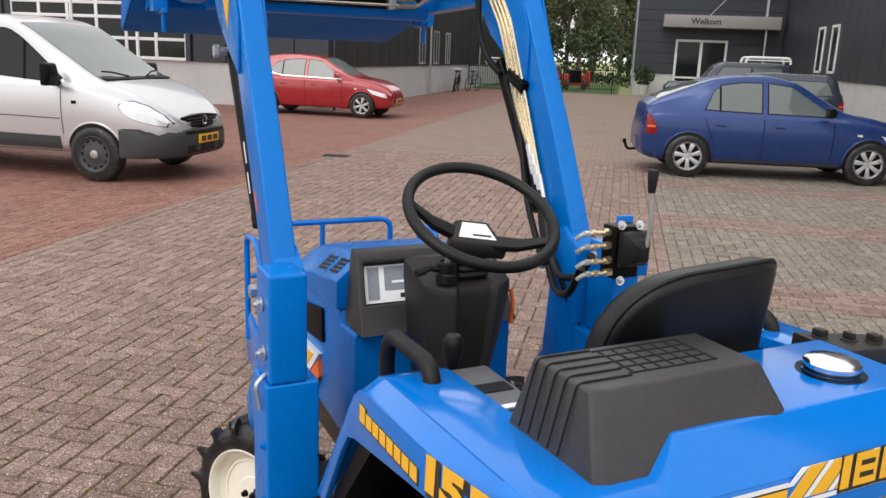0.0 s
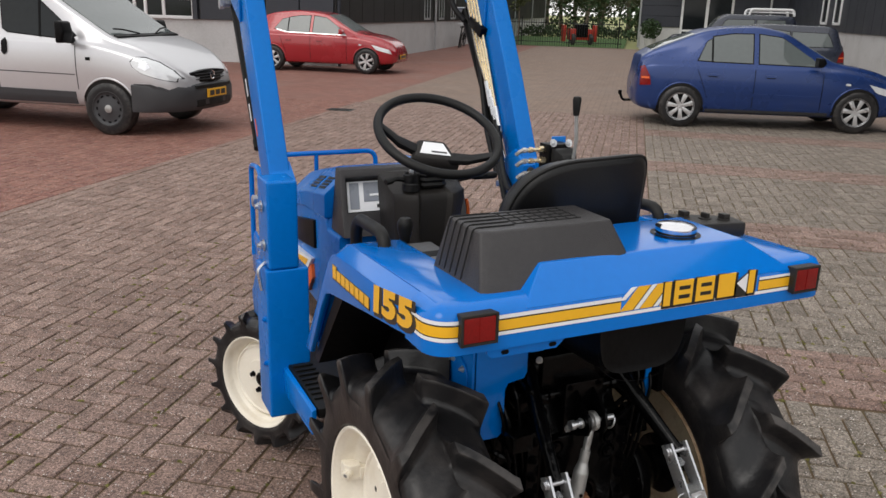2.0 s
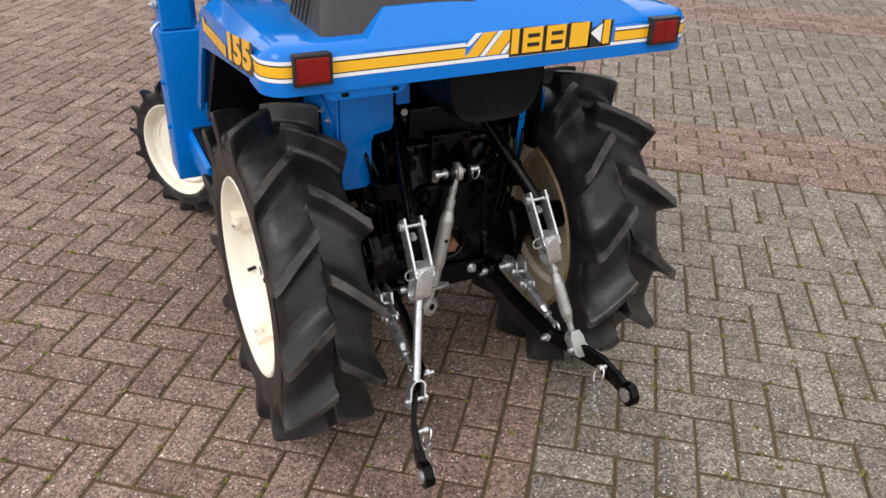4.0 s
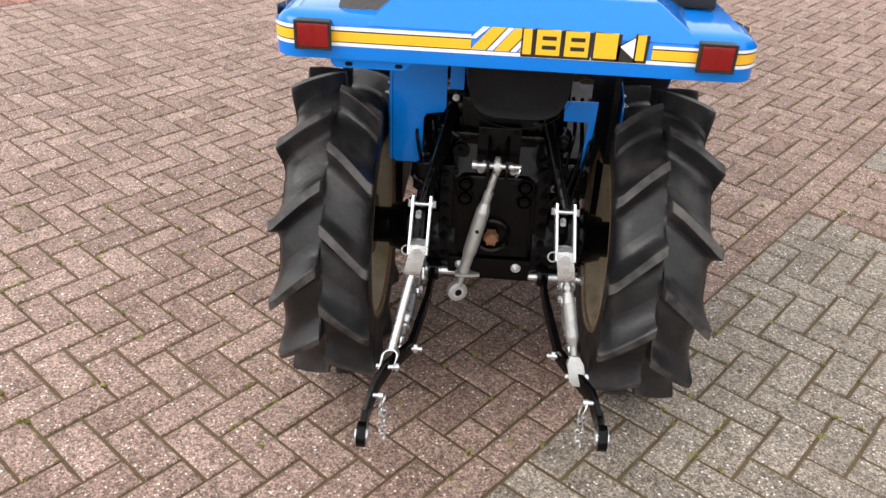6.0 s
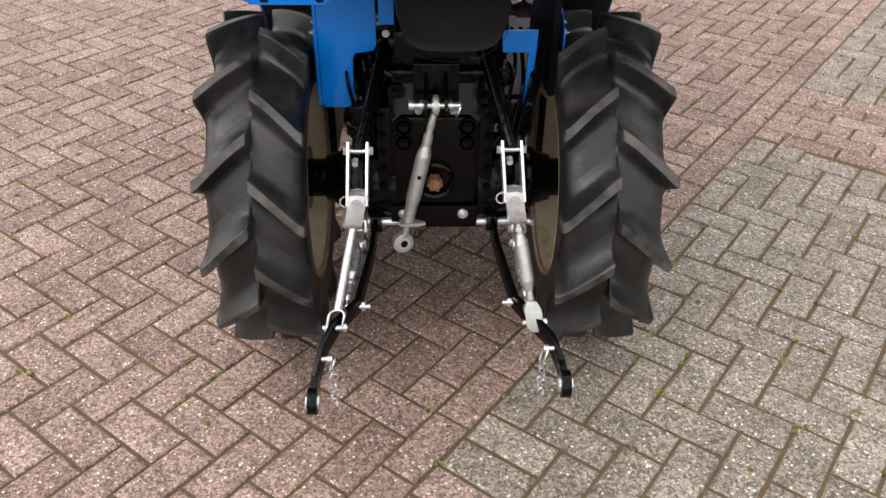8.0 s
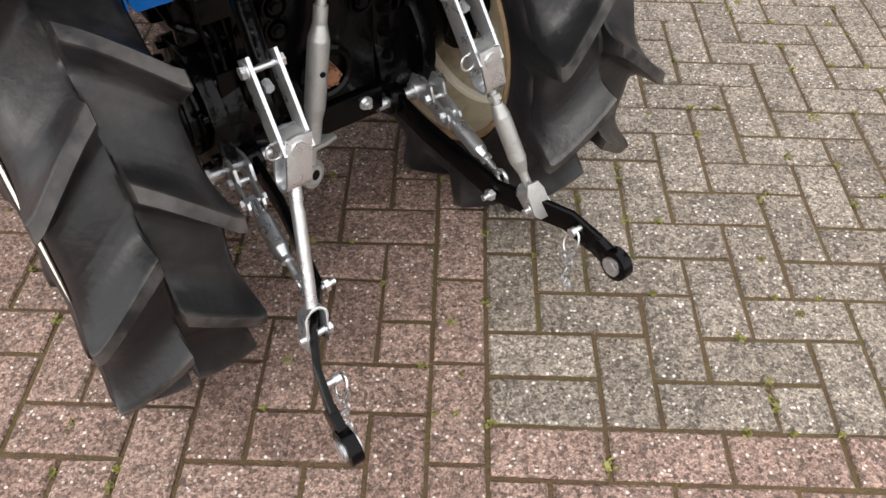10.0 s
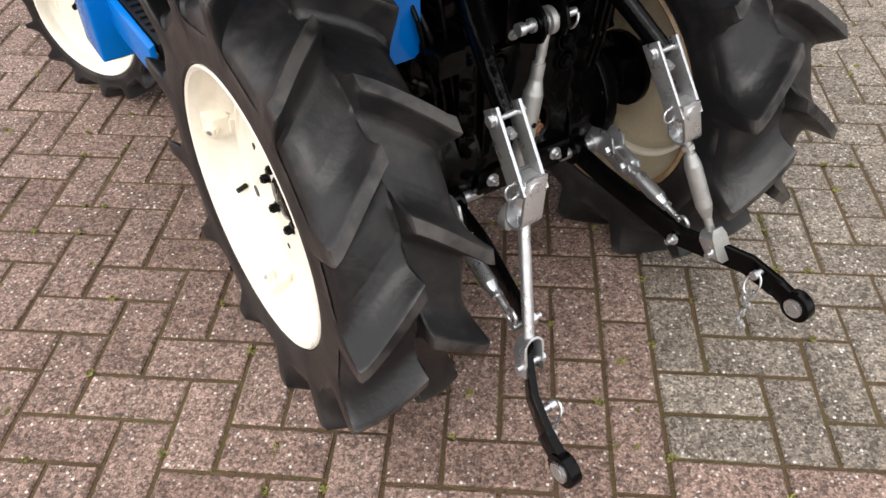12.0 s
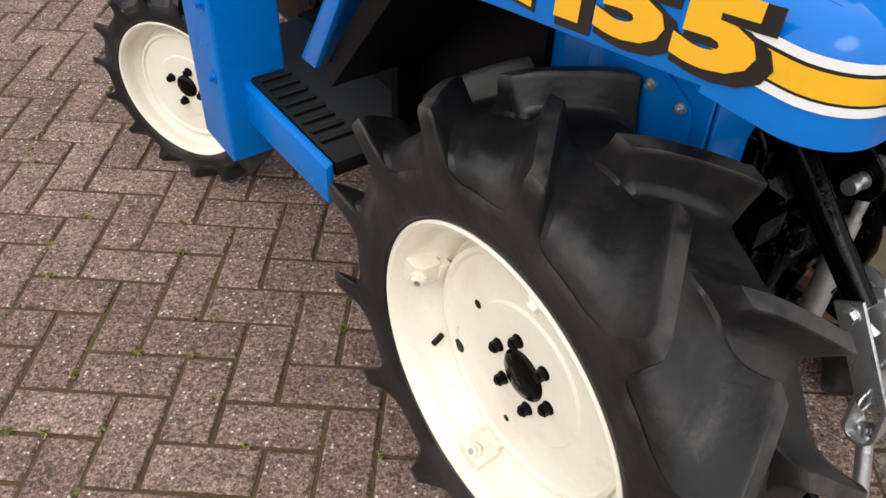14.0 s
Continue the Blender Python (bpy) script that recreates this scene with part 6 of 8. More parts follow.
# ------------------------------------------------ steering, dash and bonnet
def steering():
    c, a = V(0, 0.78, 1.275), radians(30)
    ax, up = V(1, 0, 0), V(0, math.cos(a), math.sin(a))
    nrm = ax.cross(up).normalized()
    bm = bmesh.new()
    tube(bm, [c + 0.198 * (math.cos(t) * ax + math.sin(t) * up) for t in (2 * math.pi * k / 56 for k in range(56))], 0.0155, 12, True)
    w = part("steering_wheel", bm, BLACK_RUBBER, TR, "black two-spoke steering wheel", smooth=70)
    hub = c - nrm * 0.078
    for ang in (163, 322):
        t = radians(ang)
        d = math.cos(t) * ax + math.sin(t) * up
        p = c + 0.192 * d
        side = d.cross(nrm)
        bm = bmesh.new()
        q = hub + 0.05 * d
        mid = (p + q) / 2 - nrm * 0.012
        loops = []
        for o, wd, th in ((q, 0.024, 0.011), (mid, 0.021, 0.010), (p, 0.015, 0.009)):
            loops.append([o + side * wd + nrm * th, o - side * wd + nrm * th, o - side * wd - nrm * th, o + side * wd - nrm * th])
        rings(bm, loops)
        part("spoke", bm, BLACK_RUBBER, w, bevel=0.005)
    turn = Matrix.Rotation(radians(-14), 3, nrm)
    ax, up = turn @ ax, turn @ up
    bm = bmesh.new()
    loops = []
    for k, hh in ((1.0, -0.03), (1.0, 0.0), (0.8, 0.018)):
        loops.append([hub + ax * (x * k) + up * (y * k) + nrm * hh for x, y in ((-0.085, -0.05), (0.085, -0.05), (0.05, 0.055), (-0.05, 0.055))])
    rings(bm, loops)
    h = part("hub_pad", bm, PLASTIC, w, bevel=0.008)
    bm = bmesh.new()
    rings(bm, [[hub + ax * x + up * y + nrm * z for x, y in ((-0.052, -0.03), (0.052, -0.03), (0.033, 0.03), (-0.033, 0.03))] for z in (0.0185, 0.0205)])
    part("hub_plate", bm, WHITE_DECAL, h, "white name plate")
    bm = bmesh.new()
    rings(bm, [[hub + ax * x + up * y + nrm * z for x, y in ((-0.012, -0.022), (0.04, -0.022), (0.04, -0.014), (-0.012, -0.014))] for z in (0.0205, 0.0212)])
    part("plate_mark", bm, BLACK_DECAL, h)
    # bellows and the fluted column
    bm = bmesh.new()
    loops = []
    for k in range(11):
        o = (hub - nrm * 0.03).lerp(V(-0.004, 0.862, 1.095), k / 10)
        w = 0.034 + 0.0022 * k + (0.005 if k % 2 else 0)
        loops.append([o + V(w * a, w * b, 0) for a, b in ((-1, -0.6), (-0.6, -1), (0.6, -1), (1, -0.6), (1, 0.6), (0.6, 1), (-0.6, 1), (-1, 0.6))])
    rings(bm, loops)
    part("column_bellows", bm, BLACK_RUBBER, TR, "black folded rubber bellows", smooth=0)
    bm = bmesh.new()
    def ring(w, yf, yb, zf, zb):
        pts = ((-1.0, yb, zb), (-1.0, yf + 0.055, zf), (-0.62, yf + 0.004, zf), (-0.50, yf - 0.006, zf), (-0.40, yf + 0.010, zf), (0.34, yf + 0.010, zf), (0.44, yf - 0.006, zf), (0.58, yf + 0.004, zf), (1.0, yf + 0.055, zf), (1.0, yb, zb))
        return [V(w * x - 0.004, y, z) for x, y, z in pts]
    rings(bm, [ring(0.070, 0.850, 0.97, 0.56, 0.56), ring(0.088, 0.825, 0.975, 0.72, 0.72), ring(0.112, 0.790, 0.98, 0.90, 0.90), ring(0.129, 0.772, 0.98, 1.055, 1.075), ring(0.130, 0.778, 0.975, 1.078, 1.118), ring(0.112, 0.812, 0.965, 1.092, 1.128), ring(0.075, 0.835, 0.93, 1.104, 1.130)])
    col = part("steering_column", bm, PLASTIC, TR, "dark faceted column cover", bevel=0.005)
    bm = bmesh.new()
    lathe(bm, [(0.030, 0.0), (0.030, 0.022), (0.026, 0.026), (0.027, 0.034), (0.027, 0.052), (0.020, 0.056), (0.018, 0.052), (0.001, 0.052)], (-0.078, 0.815, 1.09), "z", n=20)
    sw = part("key_switch", bm, BLACK_RUBBER, col, "black round key switch")
    bm = bmesh.new()
    tube(bm, [(-0.10, 0.815, 1.125), (-0.13, 0.81, 1.132), (-0.155, 0.805, 1.128)], 0.008, 8)
    tube(bm, [(-0.148, 0.806, 1.128), (-0.172, 0.802, 1.124)], 0.011, 8)
    part("lamp_stalk", bm, BLACK_RUBBER, sw)
    bm = bmesh.new()
    span(bm, -0.085, -0.071, 0.811, 0.819, 1.14, 1.158)
    part("key", bm, ZINC, sw, bevel=0.001)
    bm = bmesh.new()
    tube(bm, [(0.10, 0.83, 1.11), (0.15, 0.82, 1.12), (0.20, 0.81, 1.128)], 0.007, 8)
    tl = part("throttle_lever", bm, BLACK_RUBBER, col)
    bm = bmesh.new()
    lathe(bm, [(0.001, 0.0), (0.010, 0.002), (0.0125, 0.012), (0.0125, 0.085), (0.010, 0.094), (0.001, 0.096)], (0.145, 0.818, 1.122), "x", n=14)
    part("grip", bm, BLACK_RUBBER, tl, "black rubber grip")
    bm = bmesh.new()
    tube(bm, bend([(0.16, 0.88, 1.03), (0.165, 0.87, 0.99), (0.16, 0.87, 0.93)], 0.02), 0.006, 6)
    part("warning_tag", bm, ORANGE_DECAL, col, "orange pull tag")
    # two pedals' footwell side
    bm = bmesh.new()
    span(bm, -0.11, 0.11, 0.86, 1.0, 0.54, 0.74)
    part("column_foot", bm, BLACK_SATIN, TR)


steering()


def bonnet():
    bm = bmesh.new()
    def ring(y, w, z0, z1, sh):
        return [V(-w, y, z0), V(w, y, z0), V(w, y, z1 - sh), V(w - sh * 0.8, y, z1), V(-w + sh * 0.8, y, z1), V(-w, y, z1 - sh)]
    def hood(y, w, z0, z1):
        half = [(w, z0), (w, z1 - 0.088), (w - 0.006, z1 - 0.080), (w - 0.078, z1 - 0.016), (w - 0.090, z1 - 0.006), (w - 0.12, z1), (w - 0.15, z1 + 0.003)]
        return [V(x, y, z) for x, z in half] + [V(-x, y, z) for x, z in reversed(half)]
    rings(bm, [hood(1.150, 0.270, 0.93, 1.102), hood(1.40, 0.268, 0.92, 1.066), hood(1.66, 0.255, 0.88, 1.006), hood(1.80, 0.235, 0.86, 0.965), hood(1.85, 0.215, 0.85, 0.945)])
    b = part("bonnet", bm, LOADER_BLUE, TR, "glossy blue bonnet with sloping shoulders", bevel=0.006, seg=3, smooth=50)
    for s in (-1, 1):
        slope = V(-s * 0.072, 0, 0.064).normalized()
        out = V(s * 0.064, 0, 0.072).normalized()
        for y0 in (1.20, 1.31):
            base = V(s * 0.2635, y0, 1.020 - 0.145 * (y0 - 1.15))
            bm = bmesh.new()
            rings(bm, [[base + V(0, p, -0.145 * p) + slope * q + out * h for p, q in ((0, 0.012), (0.085, 0.012), (0.085, 0.082), (0, 0.082))] for h in (-0.006, 0.0022)])
            v = part("vent", bm, LOADER_BLUE, b, "blue vent with dark louvres", bevel=0.002)
            for k in range(4):
                bm = bmesh.new()
                q0 = 0.018 + 0.0155 * k
                rings(bm, [[base + V(0, p, -0.145 * p) + slope * q + out * h for p, q in ((0.006, q0), (0.079, q0), (0.079, q0 + 0.0105), (0.006, q0 + 0.0105))] for h in (0.0, 0.0042)])
                part("louvre", bm, BLACK_SATIN, v)
    bm = bmesh.new()
    rings(bm, [ring(1.03, 0.255, 0.55, 0.893, 0.01), ring(1.145, 0.262, 0.55, 0.893, 0.01), ring(1.16, 0.262, 0.55, 0.935, 0.02), ring(1.80, 0.235, 0.56, 0.905, 0.02), ring(1.87, 0.22, 0.58, 0.89, 0.02)])
    part("engine_side", bm, LOADER_BLUE, TR, "blue engine side panels", bevel=0.01)
    bm = bmesh.new()
    prism(bm, [(1.30, 0.775), (1.31, 0.885), (1.58, 0.835), (1.58, 0.745)], "yz", -0.2665, -0.235)
    part("side_grille", bm, BLACK_SATIN, TR, "black mesh side grille", bevel=0.004)
    bm = bmesh.new()
    prism(bm, [(1.335, 0.725), (1.44, 0.628), (1.64, 0.60), (1.64, 0.70)], "yz", -0.2675, -0.235)
    part("side_decal", bm, WHITE_DECAL, TR)
    bm = bmesh.new()
    prism(bm, [(1.385, 0.708), (1.455, 0.648), (1.60, 0.628), (1.60, 0.684)], "yz", -0.269, -0.2676)
    part("side_decal", bm, YELLOW_DECAL, TR)
    bm = bmesh.new()
    prism(bm, [(1.345, 0.70), (1.44, 0.62), (1.64, 0.59), (1.64, 0.565), (1.40, 0.575), (1.33, 0.65)], "yz", -0.2672, -0.235)
    part("side_decal", bm, ORANGE_DECAL, TR)
    # dash: a dark hood round a sloping instrument face
    bm = bmesh.new()
    outer = [[V(-0.252, 0.985, 0.895), V(0.252, 0.985, 0.895), V(0.225, 1.115, 1.108), V(-0.225, 1.115, 1.108)], [V(-0.252, 1.13, 0.895), V(0.252, 1.13, 0.895), V(0.225, 1.16, 1.112), V(-0.225, 1.16, 1.112)]]
    inner = [V(-0.222, 1.032, 0.972), V(0.215, 1.032, 0.972), V(0.195, 1.105, 1.082), V(-0.205, 1.105, 1.082)]
    deep = [p + V(0, 0.035, -0.018) for p in inner]
    rings(bm, [deep, inner, outer[0], outer[1]])
    d = part("dashboard", bm, CASE_PLASTIC, TR, "dark dashboard with a sloping instrument face", bevel=0.006)
    o, e1, e2 = deep[0], (deep[1] - deep[0]), (deep[3] - deep[0])
    n = e1.cross(e2).normalized()
    n = n if n.y < 0 else -n
    def face(name, a0, a1, b0, b1, lift, mat, label=""):
        bm = bmesh.new()
        q = [o + e1 * a + e2 * b for a, b in ((a0, b0), (a1, b0), (a1, b1), (a0, b1))]
        rings(bm, [[p + n * (lift - 0.002) for p in q], [p + n * lift for p in q]])
        return part(name, bm, mat, d, label, smooth=0)
    face("instrument_face", 0.03, 0.97, 0.08, 0.95, 0.004, WHITE_DECAL, "pale instrument face")
    face("gauge_panel", 0.17, 0.80, 0.35, 0.90, 0.0062, DASH_GREY, "blue-grey gauge panel")
    face("gauge_panel", 0.05, 0.13, 0.15, 0.9, 0.0062, DASH_GREY)
    face("label_bar", 0.22, 0.32, 0.5, 0.56, 0.0082, WHITE_DECAL)
    face("label_bar", 0.36, 0.48, 0.5, 0.56, 0.0082, WHITE_DECAL)
    face("label_bar", 0.28, 0.45, 0.16, 0.26, 0.0064, BLACK_DECAL)
    # tubular front guard
    bm = bmesh.new()
    tube(bm, bend([(-0.30, 1.95, 0.55), (-0.30, 1.95, 1.024), (0.225, 1.95, 1.024), (0.225, 1.95, 0.55)], 0.05), 0.0115, 10)
    g = part("front_guard", bm, BLUE, TR, "blue tubular front guard", smooth=60)
    for x in (-0.06,):
        bm = bmesh.new()
        cyl(bm, (x, 1.95, 0.56), (x, 1.95, 1.02), 0.010, n=10)
        part("guard_bar", bm, BLUE, g)
    for s in (-1, 1):
        bm = bmesh.new()
        tube(bm, bend([(s * 0.355, 1.95, 0.58), (s * 0.355, 1.95, 0.99), (s * 0.355, 1.80, 1.0), (s * 0.34, 1.70, 0.80)], 0.04), 0.0115, 10)
        tube(bm, [(s * 0.30, 1.95, 0.83), (s * 0.355, 1.95, 0.83)], 0.009, 8)
        part("guard_loop", bm, BLUE, g, smooth=60)
        bm = bmesh.new()
        prism(bm, [(1.62, 0.46), (1.95, 0.50), (1.97, 0.62), (1.90, 0.70), (1.62, 0.62)], "yz", s * 0.35, s * 0.362)
        part("guard_plate", bm, BLUE, g, bevel=0.004)
    # engine block, front axle
    bm = bmesh.new()
    span(bm, -0.19, 0.19, 1.0, 1.85, 0.36, 0.6)
    part("engine_block", bm, BLACK_PAINT, TR, bevel=0.02)
    bm = bmesh.new()
    cyl(bm, (-0.40, 1.318, 0.262), (0.40, 1.318, 0.262), 0.045, n=14)
    cyl(bm, (-0.09, 1.318, 0.262), (0.09, 1.318, 0.262), 0.085, n=18)
    for s in (-1, 1):
        cyl(bm, (s * 0.36, 1.318, 0.18), (s * 0.36, 1.318, 0.40), 0.05, n=14)
    part("front_axle", bm, BLACK_PAINT, TR)


bonnet()
# ------------------------------------------------ rear drive and three-point linkage
def strap(bm, pts, wx, hz):
    """A flat bar set on edge along a line of points."""
    pts = [Vector(p) for p in pts]
    loops = []
    for i, p in enumerate(pts):
        d = (pts[min(i + 1, len(pts) - 1)] - pts[max(i - 1, 0)]).normalized()
        side = d.cross(V(0, 0, 1)).normalized()
        up = side.cross(d).normalized()
        loops.append([p + side * wx / 2 + up * hz / 2, p - side * wx / 2 + up * hz / 2, p - side * wx / 2 - up * hz / 2, p + side * wx / 2 - up * hz / 2])
    rings(bm, loops)


def rear_drive():
    bm = bmesh.new()
    prism(bm, [(-0.105, 0.42), (-0.105, 0.66), (-0.06, 0.72), (-0.04, 0.86), (0.5, 0.88), (0.55, 0.36), (-0.05, 0.36)], "yz", -0.125, 0.125)
    g = part("gearbox", bm, BLACK_PAINT, TR, "glossy black gearbox casting", bevel=0.012)
    bm = bmesh.new()
    prism(bm, [(-0.112, 0.43), (-0.112, 0.655), (-0.095, 0.672), (0.075, 0.672), (0.092, 0.655), (0.092, 0.43)], "xz", -0.100, -0.122)
    part("rear_plate", bm, BLACK_PAINT, g, bevel=0.005)
    for x, z in ((-0.088, 0.648), (-0.088, 0.606), (0.068, 0.648), (0.068, 0.606)):
        bm = bmesh.new()
        lathe(bm, [(0.001, 0.008), (0.010, 0.008), (0.011, 0.0), (0.016, 0.0), (0.020, 0.006), (0.023, 0.006), (0.024, 0.0)], (x, -0.122, z), "y", -1, 20)
        hexbolt(bm, (x, -0.126, z), (0, -1, 0), 0.009, 0.007, 0)
        part("plate_boss", bm, BLACK_PAINT, g)
    bm = bmesh.new()
    lathe(bm, [(0.052, 0.0), (0.052, 0.012), (0.046, 0.016), (0.040, 0.012), (0.036, -0.01), (0.001, -0.01)], (-0.012, -0.122, 0.50), "y", -1, 30)
    part("pto_guard", bm, BLACK_PAINT, g)
    bm = bmesh.new()
    cyl(bm, (-0.012, -0.11, 0.498), (-0.012, -0.150, 0.498), 0.0165, n=12)
    for k in range(6):
        t = math.pi * k / 3
        c = V(-0.012 + 0.0165 * math.cos(t), -0.13, 0.498 + 0.0165 * math.sin(t))
        box(bm, c, (0.006, 0.04, 0.006), Matrix.Rotation(-t, 3, "Y"))
    part("pto_shaft", bm, RUST, g, "rusty splined power take-off shaft")
    bm = bmesh.new()
    span(bm, -0.125, 0.10, -0.13, -0.09, 0.375, 0.425)
    span(bm, -0.14, 0.118, -0.10, -0.02, 0.34, 0.39)
    bar = part("drawbar_frame", bm, BLACK_PAINT, TR, "black drawbar frame", bevel=0.004)
    for x in (-0.092, 0.062):
        bm = bmesh.new()
        hexbolt(bm, (x, -0.13, 0.402), (0, -1, 0), 0.0095, 0.008, 0.006)
        part("bolt", bm, ZINC, bar)
    # axle trumpets with their ribs and flanges
    for s in (-1, 1):
        bm = bmesh.new()
        cyl(bm, (s * 0.10, 0, 0.437), (s * 0.20, 0, 0.437), 0.125, 0.105, n=24)
        cyl(bm, (s * 0.195, 0, 0.437), (s * 0.225, 0, 0.437), 0.128, n=24)
        cyl(bm, (s * 0.22, 0, 0.437), (s * 0.30, 0, 0.437), 0.085, 0.062, n=20)
        cyl(bm, (s * 0.23, 0, 0.437), (s * 0.25, 0, 0.437), 0.085, n=20)
        cyl(bm, (s * 0.24, 0, 0.437), (s * 0.372, 0, 0.437), 0.052, n=18)
        cyl(bm, (s * 0.345, 0, 0.437), (s * 0.362, 0, 0.437), 0.085, n=22)
        for k in range(8):
            t = math.pi * (k + 0.5) / 4
            cyl(bm, (s * 0.19, 0.114 * math.cos(t), 0.437 + 0.114 * math.sin(t)), (s * 0.236, 0.114 * math.cos(t), 0.437 + 0.114 * math.sin(t)), 0.0085, n=6)
        for k in range(6):
            t = math.pi * k / 3
            cyl(bm, (s * 0.25, 0.07 * math.cos(t), 0.437 + 0.07 * math.sin(t)), (s * 0.262, 0.07 * math.cos(t), 0.437 + 0.07 * math.sin(t)), 0.009, n=6)
        part("axle_housing", bm, BLACK_PAINT, TR, "black axle housing", bevel=0.003)
    # side castings, pipes and levers crowding the gearbox
    rng = random.Random(21)
    for k in range(26):
        s = rng.choice((-1, 1))
        x, y, z = s * rng.uniform(0.10, 0.19), rng.uniform(-0.10, 0.18), rng.uniform(0.42, 0.86)
        bm = bmesh.new()
        if k % 3 == 0:
            box(bm, (x, y, z), (rng.uniform(0.03, 0.07), rng.uniform(0.02, 0.09), rng.uniform(0.02, 0.06)))
        elif k % 3 == 1:
            cyl(bm, (x, y - 0.03, z), (x, y + 0.03, z), rng.uniform(0.012, 0.024), n=12)
            cyl(bm, (x, y - 0.04, z), (x, y - 0.028, z), 0.009, n=6)
        else:
            tube(bm, bend([(x, y - 0.03, z), (x + s * 0.05, y - 0.03, z + 0.03), (x + s * 0.05, y + 0.1, z + 0.05)], 0.02), 0.007, 7)
        part("casting", bm, BLACK_PAINT, g, bevel=0.003 if k % 3 == 0 else 0)
    for x, y, z in ((-0.16, -0.08, 0.60), (0.15, -0.07, 0.62), (0.12, -0.11, 0.52), (-0.13, -0.11, 0.50)):
        bm = bmesh.new()
        hexbolt(bm, (x, y, z), (0, -1, 0.15), 0.0048, 0.005, 0.004)
        part("bolt", bm, CAST_ZINC if z > 0.69 else BLACK_PAINT, g)
    # flange bolts beside the rear plate, ribs, pipes and a small side cover
    for s in (-1, 1):
        x = s * 0.128 - 0.010
        bm = bmesh.new()
        span(bm, x - 0.018, x + 0.018, -0.108, -0.06, 0.40, 0.69)
        part("casting", bm, BLACK_PAINT, g, bevel=0.006)
        for k in range(6):
            bm = bmesh.new()
            p = V(x + s * 0.004, -0.106, 0.425 + 0.048 * k)
            cyl(bm, p, p + V(0, -0.012, 0), 0.0125, 0.0115, n=14)
            hexbolt(bm, p + V(0, -0.011, 0), (0, -1, 0), 0.0078, 0.007, 0.004)
            part("flange_bolt", bm, BLACK_PAINT, g)
        for k in range(4):
            bm = bmesh.new()
            y = -0.085 + 0.05 * k
            span(bm, s * 0.14, s * 0.19, y - 0.005, y + 0.005, 0.35, 0.54)
            part("rib", bm, BLACK_PAINT, g, bevel=0.002)
        bm = bmesh.new()
        prism(bm, [(s * 0.15, 0.60), (s * 0.232, 0.60), (s * 0.232, 0.672), (s * 0.21, 0.69), (s * 0.15, 0.69)], "xz", -0.055, -0.075)
        part("side_cover", bm, BLACK_PAINT, g, bevel=0.003)
        for px, pz in ((0.162, 0.612), (0.222, 0.612), (0.162, 0.678), (0.214, 0.672)):
            bm = bmesh.new()
            hexbolt(bm, (s * px, -0.075, pz), (0, -1, 0), 0.0055, 0.005, 0.003)
            part("casting_bolt", bm, BLACK_PAINT, g)
        for k, (r, a, b) in enumerate(((0.0055, 0.16, 0.205), (0.0045, 0.178, 0.225), (0.005, 0.142, 0.182))):
            bm = bmesh.new()
            tube(bm, bend([(s * a, -0.06 - 0.012 * k, 0.42 + 0.05 * k), (s * (a + 0.012), -0.09, 0.58), (s * b, -0.085, 0.74 + 0.03 * k), (s * b, 0.06, 0.83)], 0.04, 5), r, 8)
            part("oil_pipe", bm, BLACK_PAINT, g)
        bm = bmesh.new()
        cyl(bm, (s * 0.155, -0.02, 0.755), (s * 0.155, -0.075, 0.755), 0.026, n=18)
        cyl(bm, (s * 0.155, -0.072, 0.755), (s * 0.155, -0.082, 0.755), 0.017, n=6)
        part("plug", bm, BLACK_PAINT, g, bevel=0.002)
    bm = bmesh.new()
    cyl(bm, (-0.125, -0.09, 0.775), (0.105, -0.09, 0.775), 0.011, n=12)
    for k in range(5):
        cyl(bm, (-0.10 + 0.045 * k, -0.09, 0.775), (-0.088 + 0.045 * k, -0.09, 0.775), 0.017, n=12)
    part("cross_shaft", bm, BLACK_PAINT, g)
    # lift cover, rock shaft and the top link bracket
    bm = bmesh.new()
    span(bm, -0.11, 0.09, -0.08, 0.12, 0.74, 0.87)
    cyl(bm, (-0.16, -0.03, 0.83), (0.14, -0.03, 0.83), 0.035, n=18)
    part("lift_cover", bm, BLACK_PAINT, TR, "black hydraulic lift cover", bevel=0.008)
    bm = bmesh.new()
    for x in (-0.034, 0.014):
        prism(bm, [(-0.04, 0.67), (-0.13, 0.672), (-0.176, 0.692), (-0.186, 0.715), (-0.178, 0.742), (-0.12, 0.785), (-0.04, 0.81)], "yz", x - 0.004, x + 0.004)
    span(bm, -0.064, 0.046, -0.116, -0.05, 0.672, 0.806)
    br = part("top_link_bracket", bm, BLACK_PAINT, TR, bevel=0.003)
    bm = bmesh.new()
    cyl(bm, (-0.070, -0.157, 0.720), (0.050, -0.157, 0.720), 0.0075, n=12)
    for x0, x1, r in ((-0.074, -0.062, 0.0115), (-0.048, -0.041, 0.0125), (0.022, 0.028, 0.0115)):
        cyl(bm, (x0, -0.157, 0.720), (x1, -0.157, 0.720), r, n=14)
    pin = part("bracket_pin", bm, ZINC, br, "zinc linch pin")
    bm = bmesh.new()
    tube(bm, [V(0.044 + 0.006 * math.sin(t), -0.157 + 0.014 * math.cos(t), 0.708 + 0.016 * math.sin(t)) for t in (2 * math.pi * k / 16 for k in range(16))], 0.0022, 6, True)
    part("pin_ring", bm, ZINC, pin)
